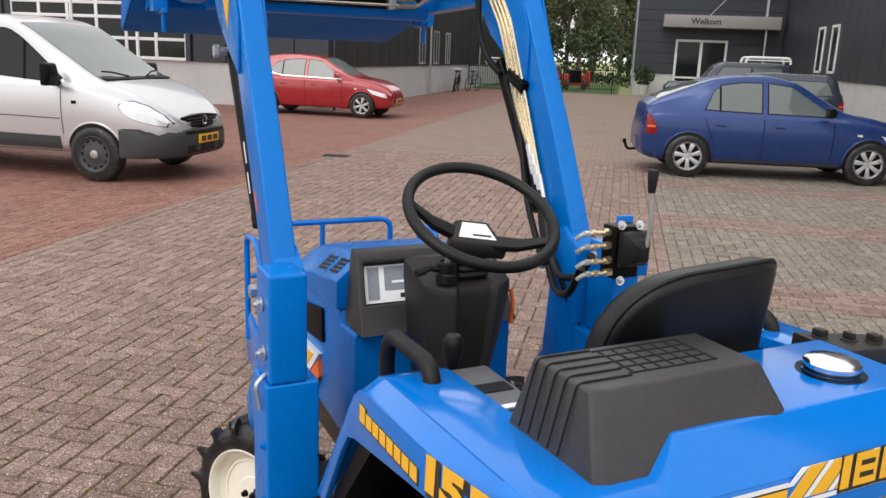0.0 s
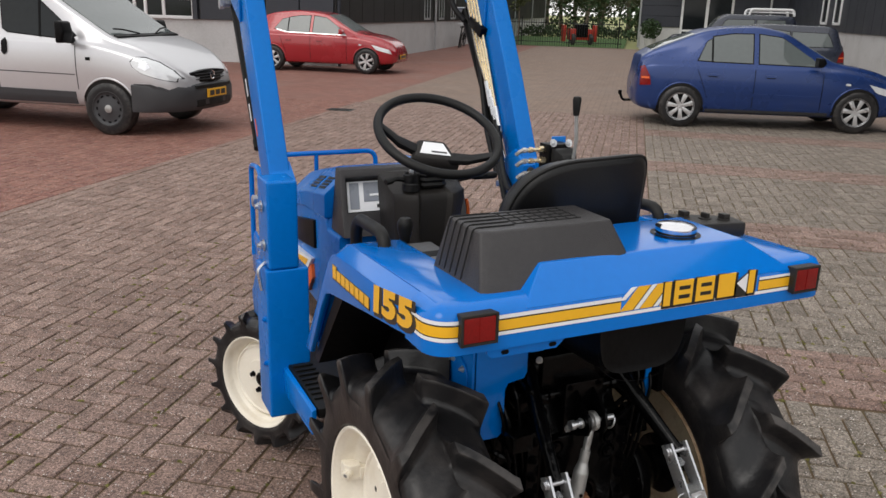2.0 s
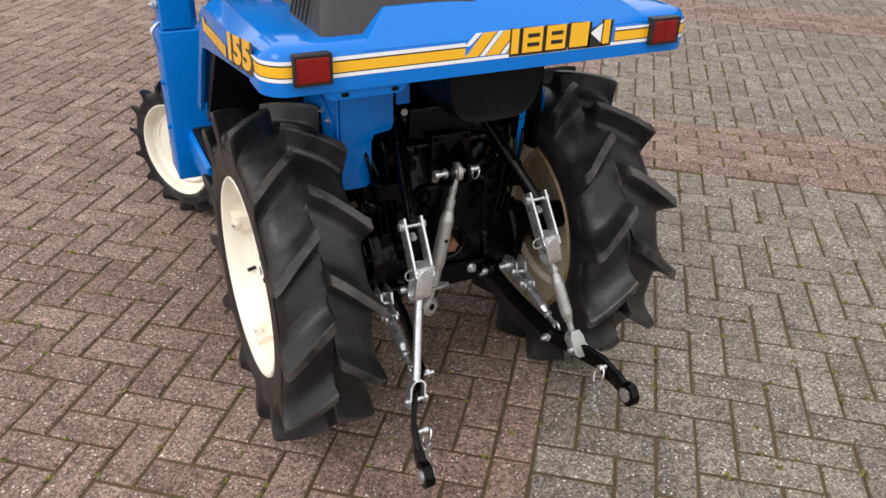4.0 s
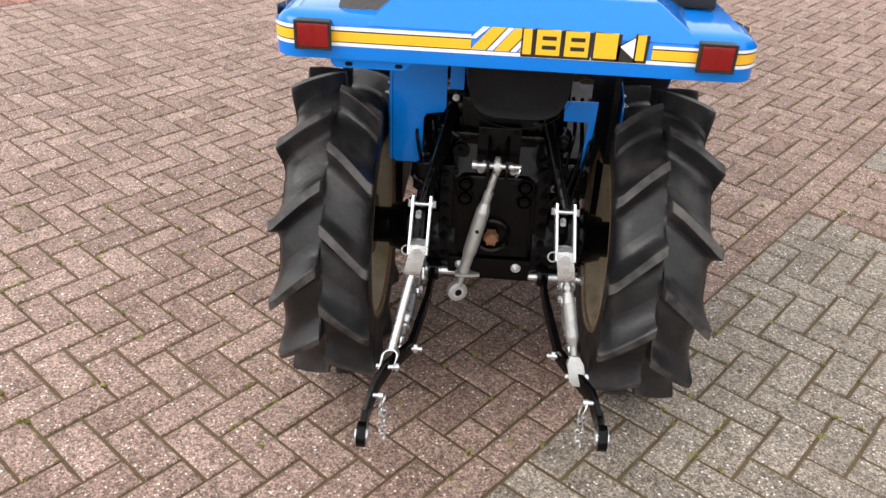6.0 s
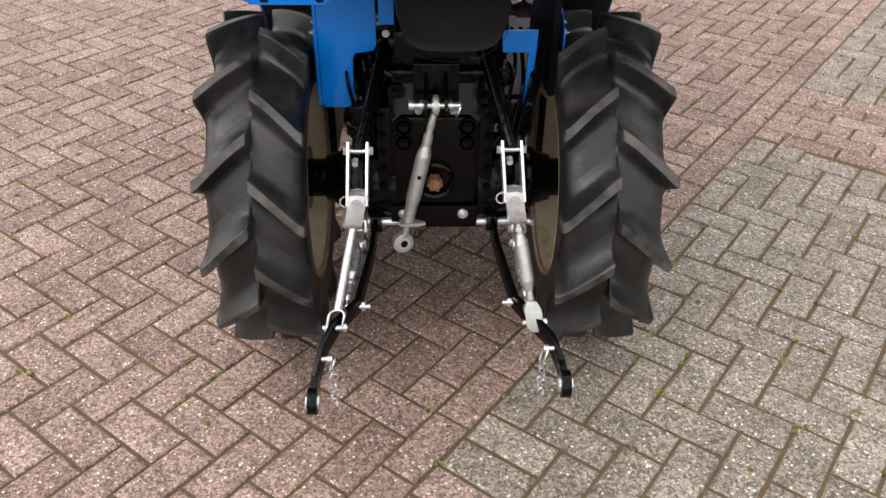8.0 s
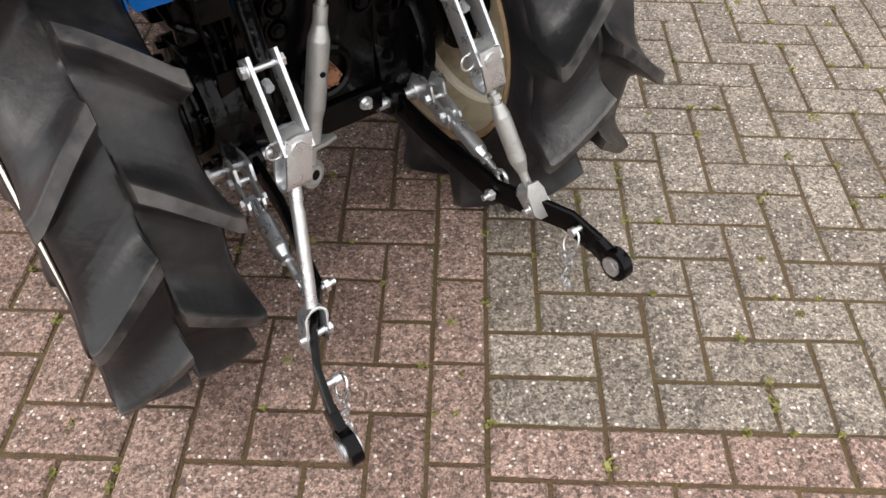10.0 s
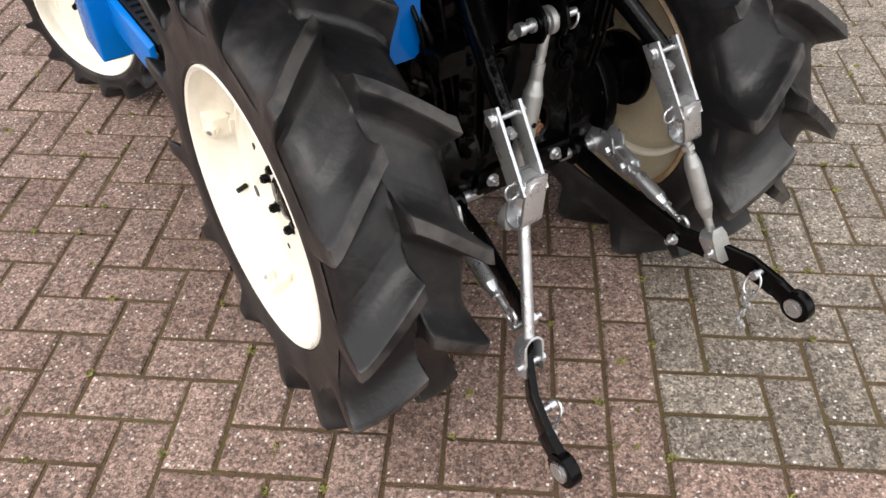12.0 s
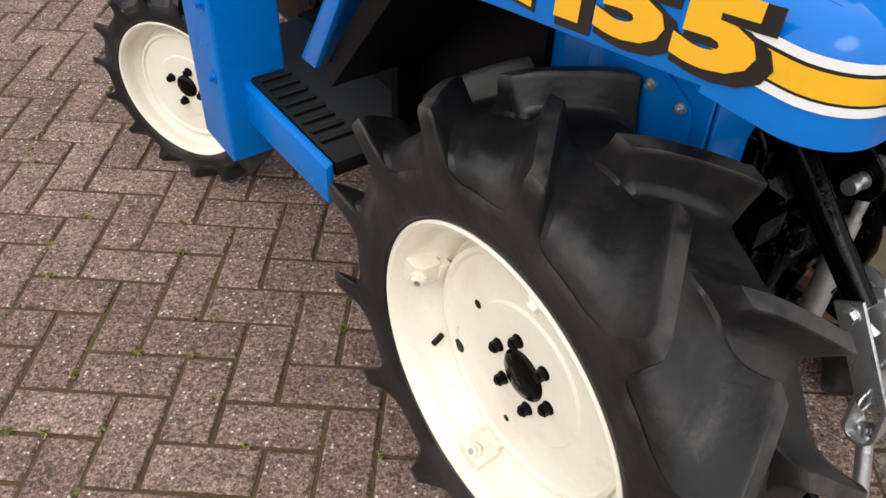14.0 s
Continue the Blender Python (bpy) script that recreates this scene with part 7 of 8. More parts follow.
    for x, y, z in ((-0.051, -0.116, 0.688), (0.033, -0.116, 0.688), (-0.050, -0.116, 0.794), (0.032, -0.116, 0.794)):
        bm = bmesh.new()
        hexbolt(bm, (x, y, z), (0, -1, 0), 0.0068, 0.006, 0.003)
        part("bracket_bolt", bm, CAST_ZINC if z < 0.7 else BLACK_PAINT, br)
    # underside of the tank and the guard over the take-off
    bm = bmesh.new()
    loops = []
    for y, k in ((-0.265, 0.9), (-0.27, 1.0), (-0.20, 1.06), (0.05, 1.08)):
        ring = []
        for j in range(17):
            t = math.pi * j / 16
            ring.append(V(0.023 - 0.118 * k * math.copysign(abs(math.cos(t)) ** 0.5, math.cos(t)), y, 1.05 - 0.155 * k * math.sin(t) ** 0.55))
        loops.append(ring)
    rings(bm, loops)
    tank = part("fuel_tank", bm, BLACK_SATIN, TR, "smooth black fuel tank underside", smooth=50)
    bm = bmesh.new()
    tube(bm, [V(0.02 + 0.122 * math.cos(t), -0.275, 1.02 - 0.145 * abs(math.sin(t)) ** 0.5) for t in (math.pi * (0.06 + 0.88 * k / 20) for k in range(21))], 0.0007, 6)
    part("tank_seam", bm, BLACK_SATIN, tank, "welded seam edge")
    # blue panel brackets
    bm = bmesh.new()
    prism(bm, [(-0.287, 1.04), (-0.150, 1.04), (-0.150, 0.835), (-0.157, 0.822), (-0.200, 0.815), (-0.208, 0.80), (-0.208, 0.69), (-0.216, 0.677), (-0.280, 0.677), (-0.287, 0.69)], "xz", -0.074, -0.069)
    part("panel_bracket", bm, BLUE, TR, "blue sheet bracket", bevel=0.002)
    bm = bmesh.new()
    span(bm, -0.143, -0.107, -0.075, -0.07, 0.885, 1.04)
    part("panel_bracket", bm, BLUE, TR, bevel=0.002)
    bm = bmesh.new()
    prism(bm, [(0.147, 0.872), (0.232, 0.874), (0.230, 0.81), (0.217, 0.665), (0.205, 0.665), (0.212, 0.818), (0.15, 0.818)], "xz", -0.075, -0.070)
    part("panel_bracket", bm, BLUE, TR, "blue sheet bracket", bevel=0.002)
    bm = bmesh.new()
    hexbolt(bm, (-0.126, -0.085, 0.868), (0, -1, 0), 0.006, 0.006, 0.004)
    part("bolt", bm, CAST_ZINC, TR)
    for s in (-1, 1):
        # added black sheet: the arch's dark inside is put into its colour
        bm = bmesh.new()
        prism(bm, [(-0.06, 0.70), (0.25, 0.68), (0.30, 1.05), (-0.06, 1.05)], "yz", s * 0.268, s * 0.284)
        part("arch_shade_sheet", bm, BLACK_SATIN, TR)


rear_drive()


def lift_side(s):
    if s < 0:
        top, mid, low, fork = V(-0.188, -0.280, 0.664), V(-0.190, -0.346, 0.573), V(-0.200, -0.354, 0.522), V(-0.250, -0.458, 0.293)
        link = [V(-0.165, -0.105, 0.362), V(-0.172, -0.22, 0.340), V(-0.200, -0.385, 0.302), V(-0.252, -0.458, 0.288), V(-0.275, -0.50, 0.262), V(-0.288, -0.562, 0.228)]
        eye = V(-0.291, -0.610, 0.206)
    else:
        top, mid, low, fork = V(0.162, -0.267, 0.661), V(0.167, -0.331, 0.573), V(0.176, -0.338, 0.524), V(0.222, -0.440, 0.290)
        link = [V(0.140, -0.105, 0.364), V(0.148, -0.20, 0.345), V(0.180, -0.375, 0.304), V(0.222, -0.440, 0.290), V(0.258, -0.492, 0.276), V(0.272, -0.556, 0.258)]
        eye = V(0.276, -0.602, 0.246)
    d = (mid - top).normalized()
    x = V(1, 0, 0)
    # forged lift arm from the rock shaft
    bm = bmesh.new()
    base = V(s * 0.115 - 0.012, -0.03, 0.83)
    loops = []
    for o, r1, r2 in ((base, 0.022, 0.034), (base.lerp(top, 0.35), 0.017, 0.025), (base.lerp(top, 0.75), 0.0155, 0.021), (top, 0.0145, 0.02)):
        dd = (top - base).normalized()
        up = x.cross(dd).normalized()
        loops.append([o + x * r1 * math.cos(t) + up * r2 * math.sin(t) for t in (2 * math.pi * j / 12 for j in range(12))])
    rings(bm, loops)
    arm = part("lift_arm", bm, BLACK_PAINT, TR, "black forged lift arm", smooth=50)
    # two long cheek plates with their upper pin
    up_end, lo_end = top - d * 0.018, mid + d * 0.014
    n = x.cross(d).normalized()
    for off in (-0.0215, 0.0215):
        bm = bmesh.new()
        a, b = up_end + x * off, lo_end + x * off
        rings(bm, [[q + n * w + x * t for w, t in ((-0.0195, -0.0032), (0.0195, -0.0032), (0.0195, 0.0032), (-0.0195, 0.0032))] for q in (a, b)])
        part("cheek_plate", bm, ZINC, arm, "zinc cheek plate", bevel=0.0015)
    bm = bmesh.new()
    cyl(bm, top - x * 0.030, top + x * 0.030, 0.0055, n=12)
    for e in (-1, 1):
        cyl(bm, top + x * e * 0.0245, top + x * e * 0.0265, 0.0125, n=16)
        cyl(bm, top + x * e * 0.0262, top + x * e * 0.0335, 0.0098, n=6)
    g = V(0, -0.014, -0.004)
    cyl(bm, top + d * 0.016 + g * 0.4 - x * 0.006, top + d * 0.016 + g * 1.5 - x * 0.006, 0.0075, n=6)
    part("upper_pin", bm, ZINC, arm, "zinc pin with nuts")
    # yoke: a folded strap open at the top
    bm = bmesh.new()
    q = (low - mid).normalized()
    nn = x.cross(q).normalized()
    back = nn if nn.y < 0 else -nn
    path = bend([mid - q * 0.020 + back * 0.0165, low + q * 0.012 + back * 0.0165, low + q * 0.012 - back * 0.0165, mid - q * 0.020 - back * 0.0165], 0.0155, 6)

    def out_of(p):
        h = (p - low).dot(back)
        return back * math.copysign(1, h) if abs(h) > 0.012 else q
    rings(bm, [[p + x * w + out_of(p) * t for w, t in ((-0.0205, 0), (0.0205, 0), (0.0205, 0.006), (-0.0205, 0.006))] for p in path])
    for e in (-1, 1):
        cyl(bm, mid + back * e * 0.0164, mid + back * e * 0.0224, 0.0215, n=24)
    part("yoke", bm, ZINC, arm, "zinc folded yoke", bevel=0.001, smooth=50)
    bm = bmesh.new()
    cyl(bm, mid - back * 0.030, mid + back * 0.0265, 0.0085, n=14)
    cyl(bm, mid + back * 0.0222, mid + back * 0.0262, 0.0135, n=20)
    cyl(bm, mid - back * 0.0222, mid - back * 0.0262, 0.0125, n=18)
    part("yoke_pin", bm, ZINC, arm, "zinc pin")
    bm = bmesh.new()
    c = mid - x * 0.028 + V(0, 0.004, -0.006)
    tube(bm, [c + V(0.012 * math.cos(t), 0.003 * math.sin(t), 0.012 * math.sin(t)) for t in (2 * math.pi * k / 16 for k in range(16))], 0.0019, 6, True)
    part("ring_clip", bm, ZINC, arm, "bright ring clip")
    bm = bmesh.new()
    box(bm, mid - q * 0.002, (0.037, 0.030, 0.034))
    part("swivel_block", bm, CAST_ZINC, arm, bevel=0.003)
    # lift rod: plain on one side, a turnbuckle on the other
    r = (fork - low).normalized()
    end = fork - r * 0.045
    bm = bmesh.new()
    if s < 0:
        cyl(bm, low, end, 0.0105, n=16)
    else:
        a, b = low + r * 0.012, end
        cyl(bm, low, a + r * 0.03, 0.008, n=12)
        cyl(bm, a + r * 0.012, a + r * 0.022, 0.0125, n=6)
        cyl(bm, a + r * 0.03, a + r * 0.055, 0.011, 0.016, n=16)
        cyl(bm, a + r * 0.055, b - r * 0.06, 0.016, n=16)
        cyl(bm, b - r * 0.06, b - r * 0.035, 0.016, 0.010, n=16)
        cyl(bm, b - r * 0.04, b, 0.0085, n=12)
    lr = part("lift_rod", bm, ZINC if s < 0 else CAST_ZINC, TR, "plain zinc lift rod" if s < 0 else "grey turnbuckle lift rod", smooth=50)
    bm = bmesh.new()
    side = x
    path = bend([fork + r * 0.016 - side * 0.0155, end - side * 0.0155, end + side * 0.0155, fork + r * 0.016 + side * 0.0155], 0.0150, 6)
    nn = side.cross(r).normalized()
    rings(bm, [[p + nn * w + (t * (side * math.copysign(1, (p - end).dot(side)) if abs((p - end).dot(side)) > 0.011 else -r)) for w, t in ((-0.0155, 0), (0.0155, 0), (0.0155, 0.0052), (-0.0155, 0.0052))] for p in path])
    fk = part("fork", bm, ZINC, lr, "zinc fork end", bevel=0.001, smooth=50)
    if s > 0:
        rear = nn if nn.y < 0 else -nn
        bm = bmesh.new()
        rings(bm, [[end + side * p + r * u + rear * h for p, u in ((-0.012, -0.012), (0.012, -0.012), (0.0195, 0.006), (0.0205, 0.052), (0.012, 0.064), (-0.012, 0.064), (-0.0205, 0.052), (-0.0195, 0.006))] for h in (0.014, 0.0195)])
        part("web", bm, CAST_ZINC, fk, "solid zinc web", bevel=0.0015)
    bm = bmesh.new()
    cyl(bm, fork - side * 0.028, fork + side * 0.03, 0.0065, n=10)
    cyl(bm, fork + side * 0.021, fork + side * 0.028, 0.0105, n=6)
    part("fork_pin", bm, ZINC, lr)
    # lower link with its ball eyes
    bm = bmesh.new()
    strap(bm, link, 0.0135, 0.046)
    ll = part("lower_link", bm, BLACK_PAINT, TR, "black lower link arm", bevel=0.003)
    bm = bmesh.new()
    ed = (eye - link[-1]).normalized()
    strap(bm, [link[-1] - ed * 0.012, eye], 0.017, 0.040)
    cyl(bm, eye - x * 0.011, eye + x * 0.011, 0.031, n=26)
    part("link_end", bm, BLACK_PAINT, ll, "black ball eye", bevel=0.002)
    bm = bmesh.new()
    cyl(bm, eye - x * 0.0155, eye + x * 0.0155, 0.0185, n=24)
    part("ball", bm, ZINC, ll, "bright steel ball")
    bm = bmesh.new()
    cyl(bm, eye - x * 0.0162, eye + x * 0.0162, 0.0105, n=20)
    part("ball_bore", bm, CAST_ZINC, ll)
    bm = bmesh.new()
    cyl(bm, link[0] - x * 0.015, link[0] + x * 0.015, 0.028, n=20)
    part("link_pivot", bm, BLACK_PAINT, ll, bevel=0.002)
    bm = bmesh.new()
    cyl(bm, (s * 0.10, -0.105, 0.362), (s * 0.255, -0.105, 0.362), 0.0115, n=14)
    cyl(bm, (s * 0.182, -0.105, 0.362), (s * 0.190, -0.105, 0.362), 0.019, n=18)
    cyl(bm, (s * 0.245, -0.105, 0.362), (s * 0.255, -0.105, 0.362), 0.016, n=6)
    part("pivot_pin", bm, ZINC, ll, "zinc pivot pin")
    # link bolt and check chain turnbuckle
    bp = link[2] + V(0, 0, -0.004)
    bm = bmesh.new()
    cyl(bm, bp - x * 0.03, bp + x * 0.03, 0.0062, n=10)
    cyl(bm, bp - s * x * 0.009, bp - s * x * 0.018, 0.0115, n=6)
    part("link_bolt", bm, ZINC, ll)
    a, b = V(s * 0.205, -0.115, 0.375), bp + x * s * 0.024 + V(0, 0.006, 0.012)
    e = (b - a).normalized()
    f = e.cross(V(0, 0, 1)).normalized()
    u = f.cross(e).normalized()
    bm = bmesh.new()
    prism(bm, [(-0.085, 0.345), (-0.15, 0.352), (-0.172, 0.372), (-0.160, 0.402), (-0.135, 0.408), (-0.085, 0.395)], "yz", s * 0.187, s * 0.193)
    prism(bm, [(-0.085, 0.345), (-0.15, 0.352), (-0.172, 0.372), (-0.160, 0.402), (-0.135, 0.408), (-0.085, 0.395)], "yz", s * 0.216, s * 0.222)
    sw = part("stabiliser", bm, ZINC, TR, "zinc stabiliser turnbuckle", bevel=0.0012)
    c0 = a + e * 0.045
    bm = bmesh.new()
    for k in (-1, 1):
        rings(bm, [[c0 + f * (0.0135 * k + h) + e * p + u * q for p, q in ((-0.026, -0.012), (-0.014, -0.018), (0.052, -0.017), (0.060, -0.008), (0.060, 0.008), (0.052, 0.017), (-0.014, 0.018), (-0.026, 0.012))] for h in (-0.0028, 0.0028)])
    part("clevis", bm, ZINC, sw, "zinc clevis plates", bevel=0.001)
    for p in (c0 - e * 0.008, c0 + e * 0.040):
        bm = bmesh.new()
        cyl(bm, p - f * 0.024, p + f * 0.024, 0.0062, n=10)
        cyl(bm, p - f * 0.0165, p - f * 0.0235, 0.0105, n=6)
        cyl(bm, p + f * 0.0165, p + f * 0.0235, 0.0105, n=6)
        part("clevis_bolt", bm, ZINC, sw)
    bm = bmesh.new()
    L = (b - a).length
    for k0, k1, r0, r1 in ((0.28, 0.42, 0.0085, 0.0085), (0.40, 0.46, 0.010, 0.0155), (0.46, 0.70, 0.0155, 0.0155), (0.70, 0.77, 0.0155, 0.009), (0.77, 0.80, 0.0115, 0.0115), (0.80, 0.94, 0.0062, 0.0062)):
        cyl(bm, a + e * L * k0, a + e * L * k1, r0, r1, n=14)
    part("turnbuckle", bm, ZINC, sw, smooth=50)
    bm = bmesh.new()
    c = a + e * L * 0.97
    tube(bm, [c + e * 0.014 * math.cos(t) + u * 0.014 * math.sin(t) for t in (2 * math.pi * k / 18 for k in range(18))], 0.0042, 8, True)
    part("end_ring", bm, ZINC, sw, smooth=60)
    # linch pin on a little chain
    h = link[-2].lerp(link[-1], 0.45) + V(-s * 0.012, 0, 0.012)
    bm = bmesh.new()
    cyl(bm, h - V(s * 0.01, 0, 0), h + V(s * 0.012, 0, 0), 0.006, n=10)
    cyl(bm, h - V(s * 0.006, 0, 0), h - V(s * 0.018, 0, 0), 0.009, n=10)
    rr = h + V(-s * 0.016, -0.004, -0.018)
    tube(bm, [rr + V(0.008 * math.cos(t), 0.015 * math.sin(t), 0.022 * math.cos(t)) for t in (2 * math.pi * k / 20 for k in range(20))], 0.0024, 6, True)
    lp = part("linch_pin", bm, ZINC, TR, "zinc linch pin on a chain")
    for k in range(11):
        c = rr + V(0.007 * math.sin(k * 2.1), -0.006 * math.cos(k * 1.3), -0.022 - 0.0095 * k)
        bm = bmesh.new()
        w = V(1, 0.2, 0) if k % 2 else V(0.2, 1, 0)
        w.normalize()
        tube(bm, [c + w * 0.0062 * math.cos(t) + V(0, 0, 0.0084 * math.sin(t)) for t in (2 * math.pi * j / 10 for j in range(10))], 0.0024, 5, True)
        part("chain_link", bm, ZINC, lp, smooth=60)


lift_side(-1)
lift_side(1)


def top_link():
    a, b = V(-0.010, -0.157, 0.720), V(-0.094, -0.188, 0.352)
    d = (b - a).normalized()
    bm = bmesh.new()
    cyl(bm, a + d * 0.055, a + d * 0.078, 0.0085, n=12)
    cyl(bm, a + d * 0.074, a + d * 0.104, 0.0120, n=14)
    cyl(bm, a + d * 0.104, a + d * 0.130, 0.0120, 0.0185, n=18)
    cyl(bm, a + d * 0.130, a + d * 0.25, 0.0185, n=18)
    cyl(bm, a + d * 0.25, a + d * 0.275, 0.0185, 0.014, n=18)
    cyl(bm, a + d * 0.272, a + d * 0.315, 0.0148, n=16)
    cyl(bm, a + d * 0.31, b - d * 0.02, 0.0095, n=12)
    t = part("top_link", bm, CAST_ZINC, TR, "grey turnbuckle top link", smooth=50)
    bm = bmesh.new()
    c = a + d * 0.322
    rings(bm, [[c + V(x, y, z) for x, y in ((-0.02, -0.014), (0.02, -0.013), (0.046, -0.006), (0.046, 0.002), (0.02, 0.014), (-0.02, 0.014))] for z in (-0.004, 0.004)])
    part("lock_nut", bm, CAST_ZINC, t, bevel=0.0015)
    bm = bmesh.new()
    hp = a + d * 0.182
    cyl(bm, hp + V(0, -0.0155, 0), hp + V(0.0, -0.0195, 0), 0.0052, n=14)
    part("tommy_hole", bm, BLACK_SATIN, t, "dark tommy-bar hole")
    for nm, o, w, r in (("upper_eye", a, V(1, 0, 0), 0.0245), ("ball_end", b, V(0.35, -0.9, 0.1).normalized(), 0.027)):
        bm = bmesh.new()
        hw = 0.0065 if nm == "upper_eye" else 0.009
        cyl(bm, o - w * hw, o + w * hw, r, n=26)
        cyl(bm, o + (d if nm == "upper_eye" else -d) * 0.018, o + (d if nm == "upper_eye" else -d) * 0.06, 0.009, 0.0095, n=14)
        e = part(nm, bm, CAST_ZINC, t, bevel=0.002)
        bm = bmesh.new()
        cyl(bm, o - w * (hw + 0.003), o + w * (hw + 0.003), r * 0.64, n=22)
        part("ball", bm, ZINC, e)
        bm = bmesh.new()
        cyl(bm, o - w * (hw + 0.0037), o + w * (hw + 0.0037), r * 0.36, n=18)
        part("bore", bm, BLACK_SATIN, e)


top_link()
# ------------------------------------------------ front loader
def loader():
    for s in (-1, 1):
        bm = bmesh.new()
        prism(bm, [(s * 0.431, 0.40), (s * 0.431, 0.868), (s * 0.566, 0.868), (s * 0.566, 0.366), (s * 0.455, 0.366)], "xz", 0.80, 0.945)
        sk = part("loader_skirt", bm, LOADER_BLUE, TR, "blue folded loader pedestal cover", bevel=0.007, seg=3)
        bm = bmesh.new()
        span(bm, s * 0.461, s * 0.556, 0.802, 0.93, 0.87, 1.148)
        post = part("loader_post", bm, LOADER_BLUE, TR, "blue loader post", bevel=0.008, seg=3)
        bm = bmesh.new()
        prism(bm, [(0.93, 0.40), (0.945, 1.12), (1.02, 1.17), (1.09, 1.13), (1.08, 0.95), (1.10, 0.72), (1.12, 0.45)], "yz", s * 0.425, s * 0.500)
        part("loader_pedestal", bm, LOADER_BLUE, TR, "blue loader pedestal", bevel=0.006)
        for y, z, r in ((0.80, 0.70, 0.009), (0.80, 0.55, 0.008)):
            bm = bmesh.new()
            hexbolt(bm, (s * 0.566, y + 0.03, z), (s, 0, 0), r, 0.007, 0.003)
            part("bolt", bm, LOADER_BLUE, sk)
        for x, y, z, d in ((0.558, 0.87, 1.06, (s, 0, 0)), (0.558, 0.85, 0.94, (s, 0, 0)), (0.50, 1.10, 0.84, (s, 0, 0)), (0.53, 0.95, 0.76, (s, 0, 0)), (0.460, 0.90, 1.10, (-s, 0, 0))):
            bm = bmesh.new()
            hexbolt(bm, (s * x, y, z), d, 0.013, 0.011, 0.008)
            part("post_bolt", bm, ZINC, post)
        bm = bmesh.new()
        prism(bm, [(0.93, 0.94), (1.16, 0.76), (1.24, 0.66), (1.22, 0.58), (0.93, 0.60)], "yz", s * 0.508, s * 0.520)
        part("side_plate", bm, LOADER_BLUE, TR, "blue loader side plate", bevel=0.003)
        bm = bmesh.new()
        span(bm, s * 0.521, s * 0.5225, 0.955, 1.03, 0.70, 0.80)
        part("type_plate", bm, GREY_DECAL, TR, "grey type plate")
        bm = bmesh.new()
        tube(bm, bend([(s * 0.575, 0.83, 0.80), (s * 0.585, 0.83, 0.868), (s * 0.56, 0.84, 0.885), (s * 0.50, 0.88, 0.885)], 0.012), 0.006, 8)
        part("locking_pin", bm, ZINC, post, "zinc locking pin")
        # main arm: lower leg, knee and boom as one welded box
        low = [(0.965, 1.11), (1.075, 1.08), (1.27, 1.45), (1.395, 1.68), (1.50, 1.80), (1.62, 1.86), (2.30, 1.83), (2.54, 1.85), (2.56, 1.93), (2.30, 1.955), (1.72, 2.03), (1.60, 2.055), (1.50, 2.03), (1.415, 1.96), (1.32, 1.80), (1.13, 1.45)]
        bm = bmesh.new()
        prism(bm, low, "yz", s * 0.436, s * 0.504)
        arm = part("loader_arm", bm, LOADER_BLUE, TR, "blue welded loader arm", bevel=0.007, seg=3)
        for x0, x1 in ((0.5045, 0.513), (0.4275, 0.4355)):
            bm = bmesh.new()
            prism(bm, [(1.30, 1.60), (1.42, 1.66), (1.56, 1.75), (1.66, 1.86), (1.80, 2.0), (1.76, 2.07), (1.60, 2.09), (1.46, 2.03), (1.37, 1.90), (1.30, 1.74)], "yz", s * x0, s * x1)
            part("knee_plate", bm, LOADER_BLUE, arm, bevel=0.003)
        # lift cylinder in front of the leg
        a, b = V(s * 0.47, 1.12, 1.02), V(s * 0.47, 1.55, 1.66)
        bm = bmesh.new()
        cyl(bm, a, a.lerp(b, 0.3), 0.0125, n=14)
        ro = part("lift_cylinder", bm, CHROME, TR, "hydraulic lift cylinder with a chromed rod")
        bm = bmesh.new()
        cyl(bm, a.lerp(b, 0.26), b, 0.0235, n=18)
        cyl(bm, a.lerp(b, 0.25), a.lerp(b, 0.29), 0.026, n=18)
        part("barrel", bm, BLACK_SATIN, ro, "black barrel")
        bm = bmesh.new()
        bm.free()
        for q in (a, b):
            bm = bmesh.new()
            cyl(bm, q - V(0.055, 0, 0), q + V(0.055, 0, 0), 0.012, n=12)
            cyl(bm, q + V(s * 0.046, 0, 0), q + V(s * 0.062, 0, 0), 0.02, n=6)
            part("pin", bm, ZINC, ro)
        # bucket cylinder over the boom
        a, b = V(s * 0.47, 1.62, 2.06), V(s * 0.47, 2.50, 2.125)
        bm = bmesh.new()
        cyl(bm, a, b, 0.013, n=14)
        ro = part("bucket_cylinder", bm, CHROME, TR, "hydraulic bucket cylinder")
        bm = bmesh.new()
        cyl(bm, a, a.lerp(b, 0.62), 0.024, n=18)
        part("barrel", bm, WHITE_FRAME if s < 0 else BLACK_SATIN, ro)
        bm = bmesh.new()
        bm.free()
        for q in (a, b):
            bm = bmesh.new()
            cyl(bm, q - V(0.065, 0, 0), q + V(0.065, 0, 0), 0.013, n=12)
            cyl(bm, q + V(s * 0.056, 0, 0), q + V(s * 0.072, 0, 0), 0.02, n=6)
            part("pin", bm, ZINC, ro)
        # bucket ears
        for x in (0.405, 0.535):
            bm = bmesh.new()
            prism(bm, [(2.47, 1.86), (2.47, 1.95), (2.50, 2.02), (2.47, 2.10), (2.48, 2.17), (2.62, 2.19), (2.64, 1.84)], "yz", s * (x - 0.006), s * (x + 0.006))
            part("bucket_ear", bm, LOADER_BLUE, TR, bevel=0.003)
        bm = bmesh.new()
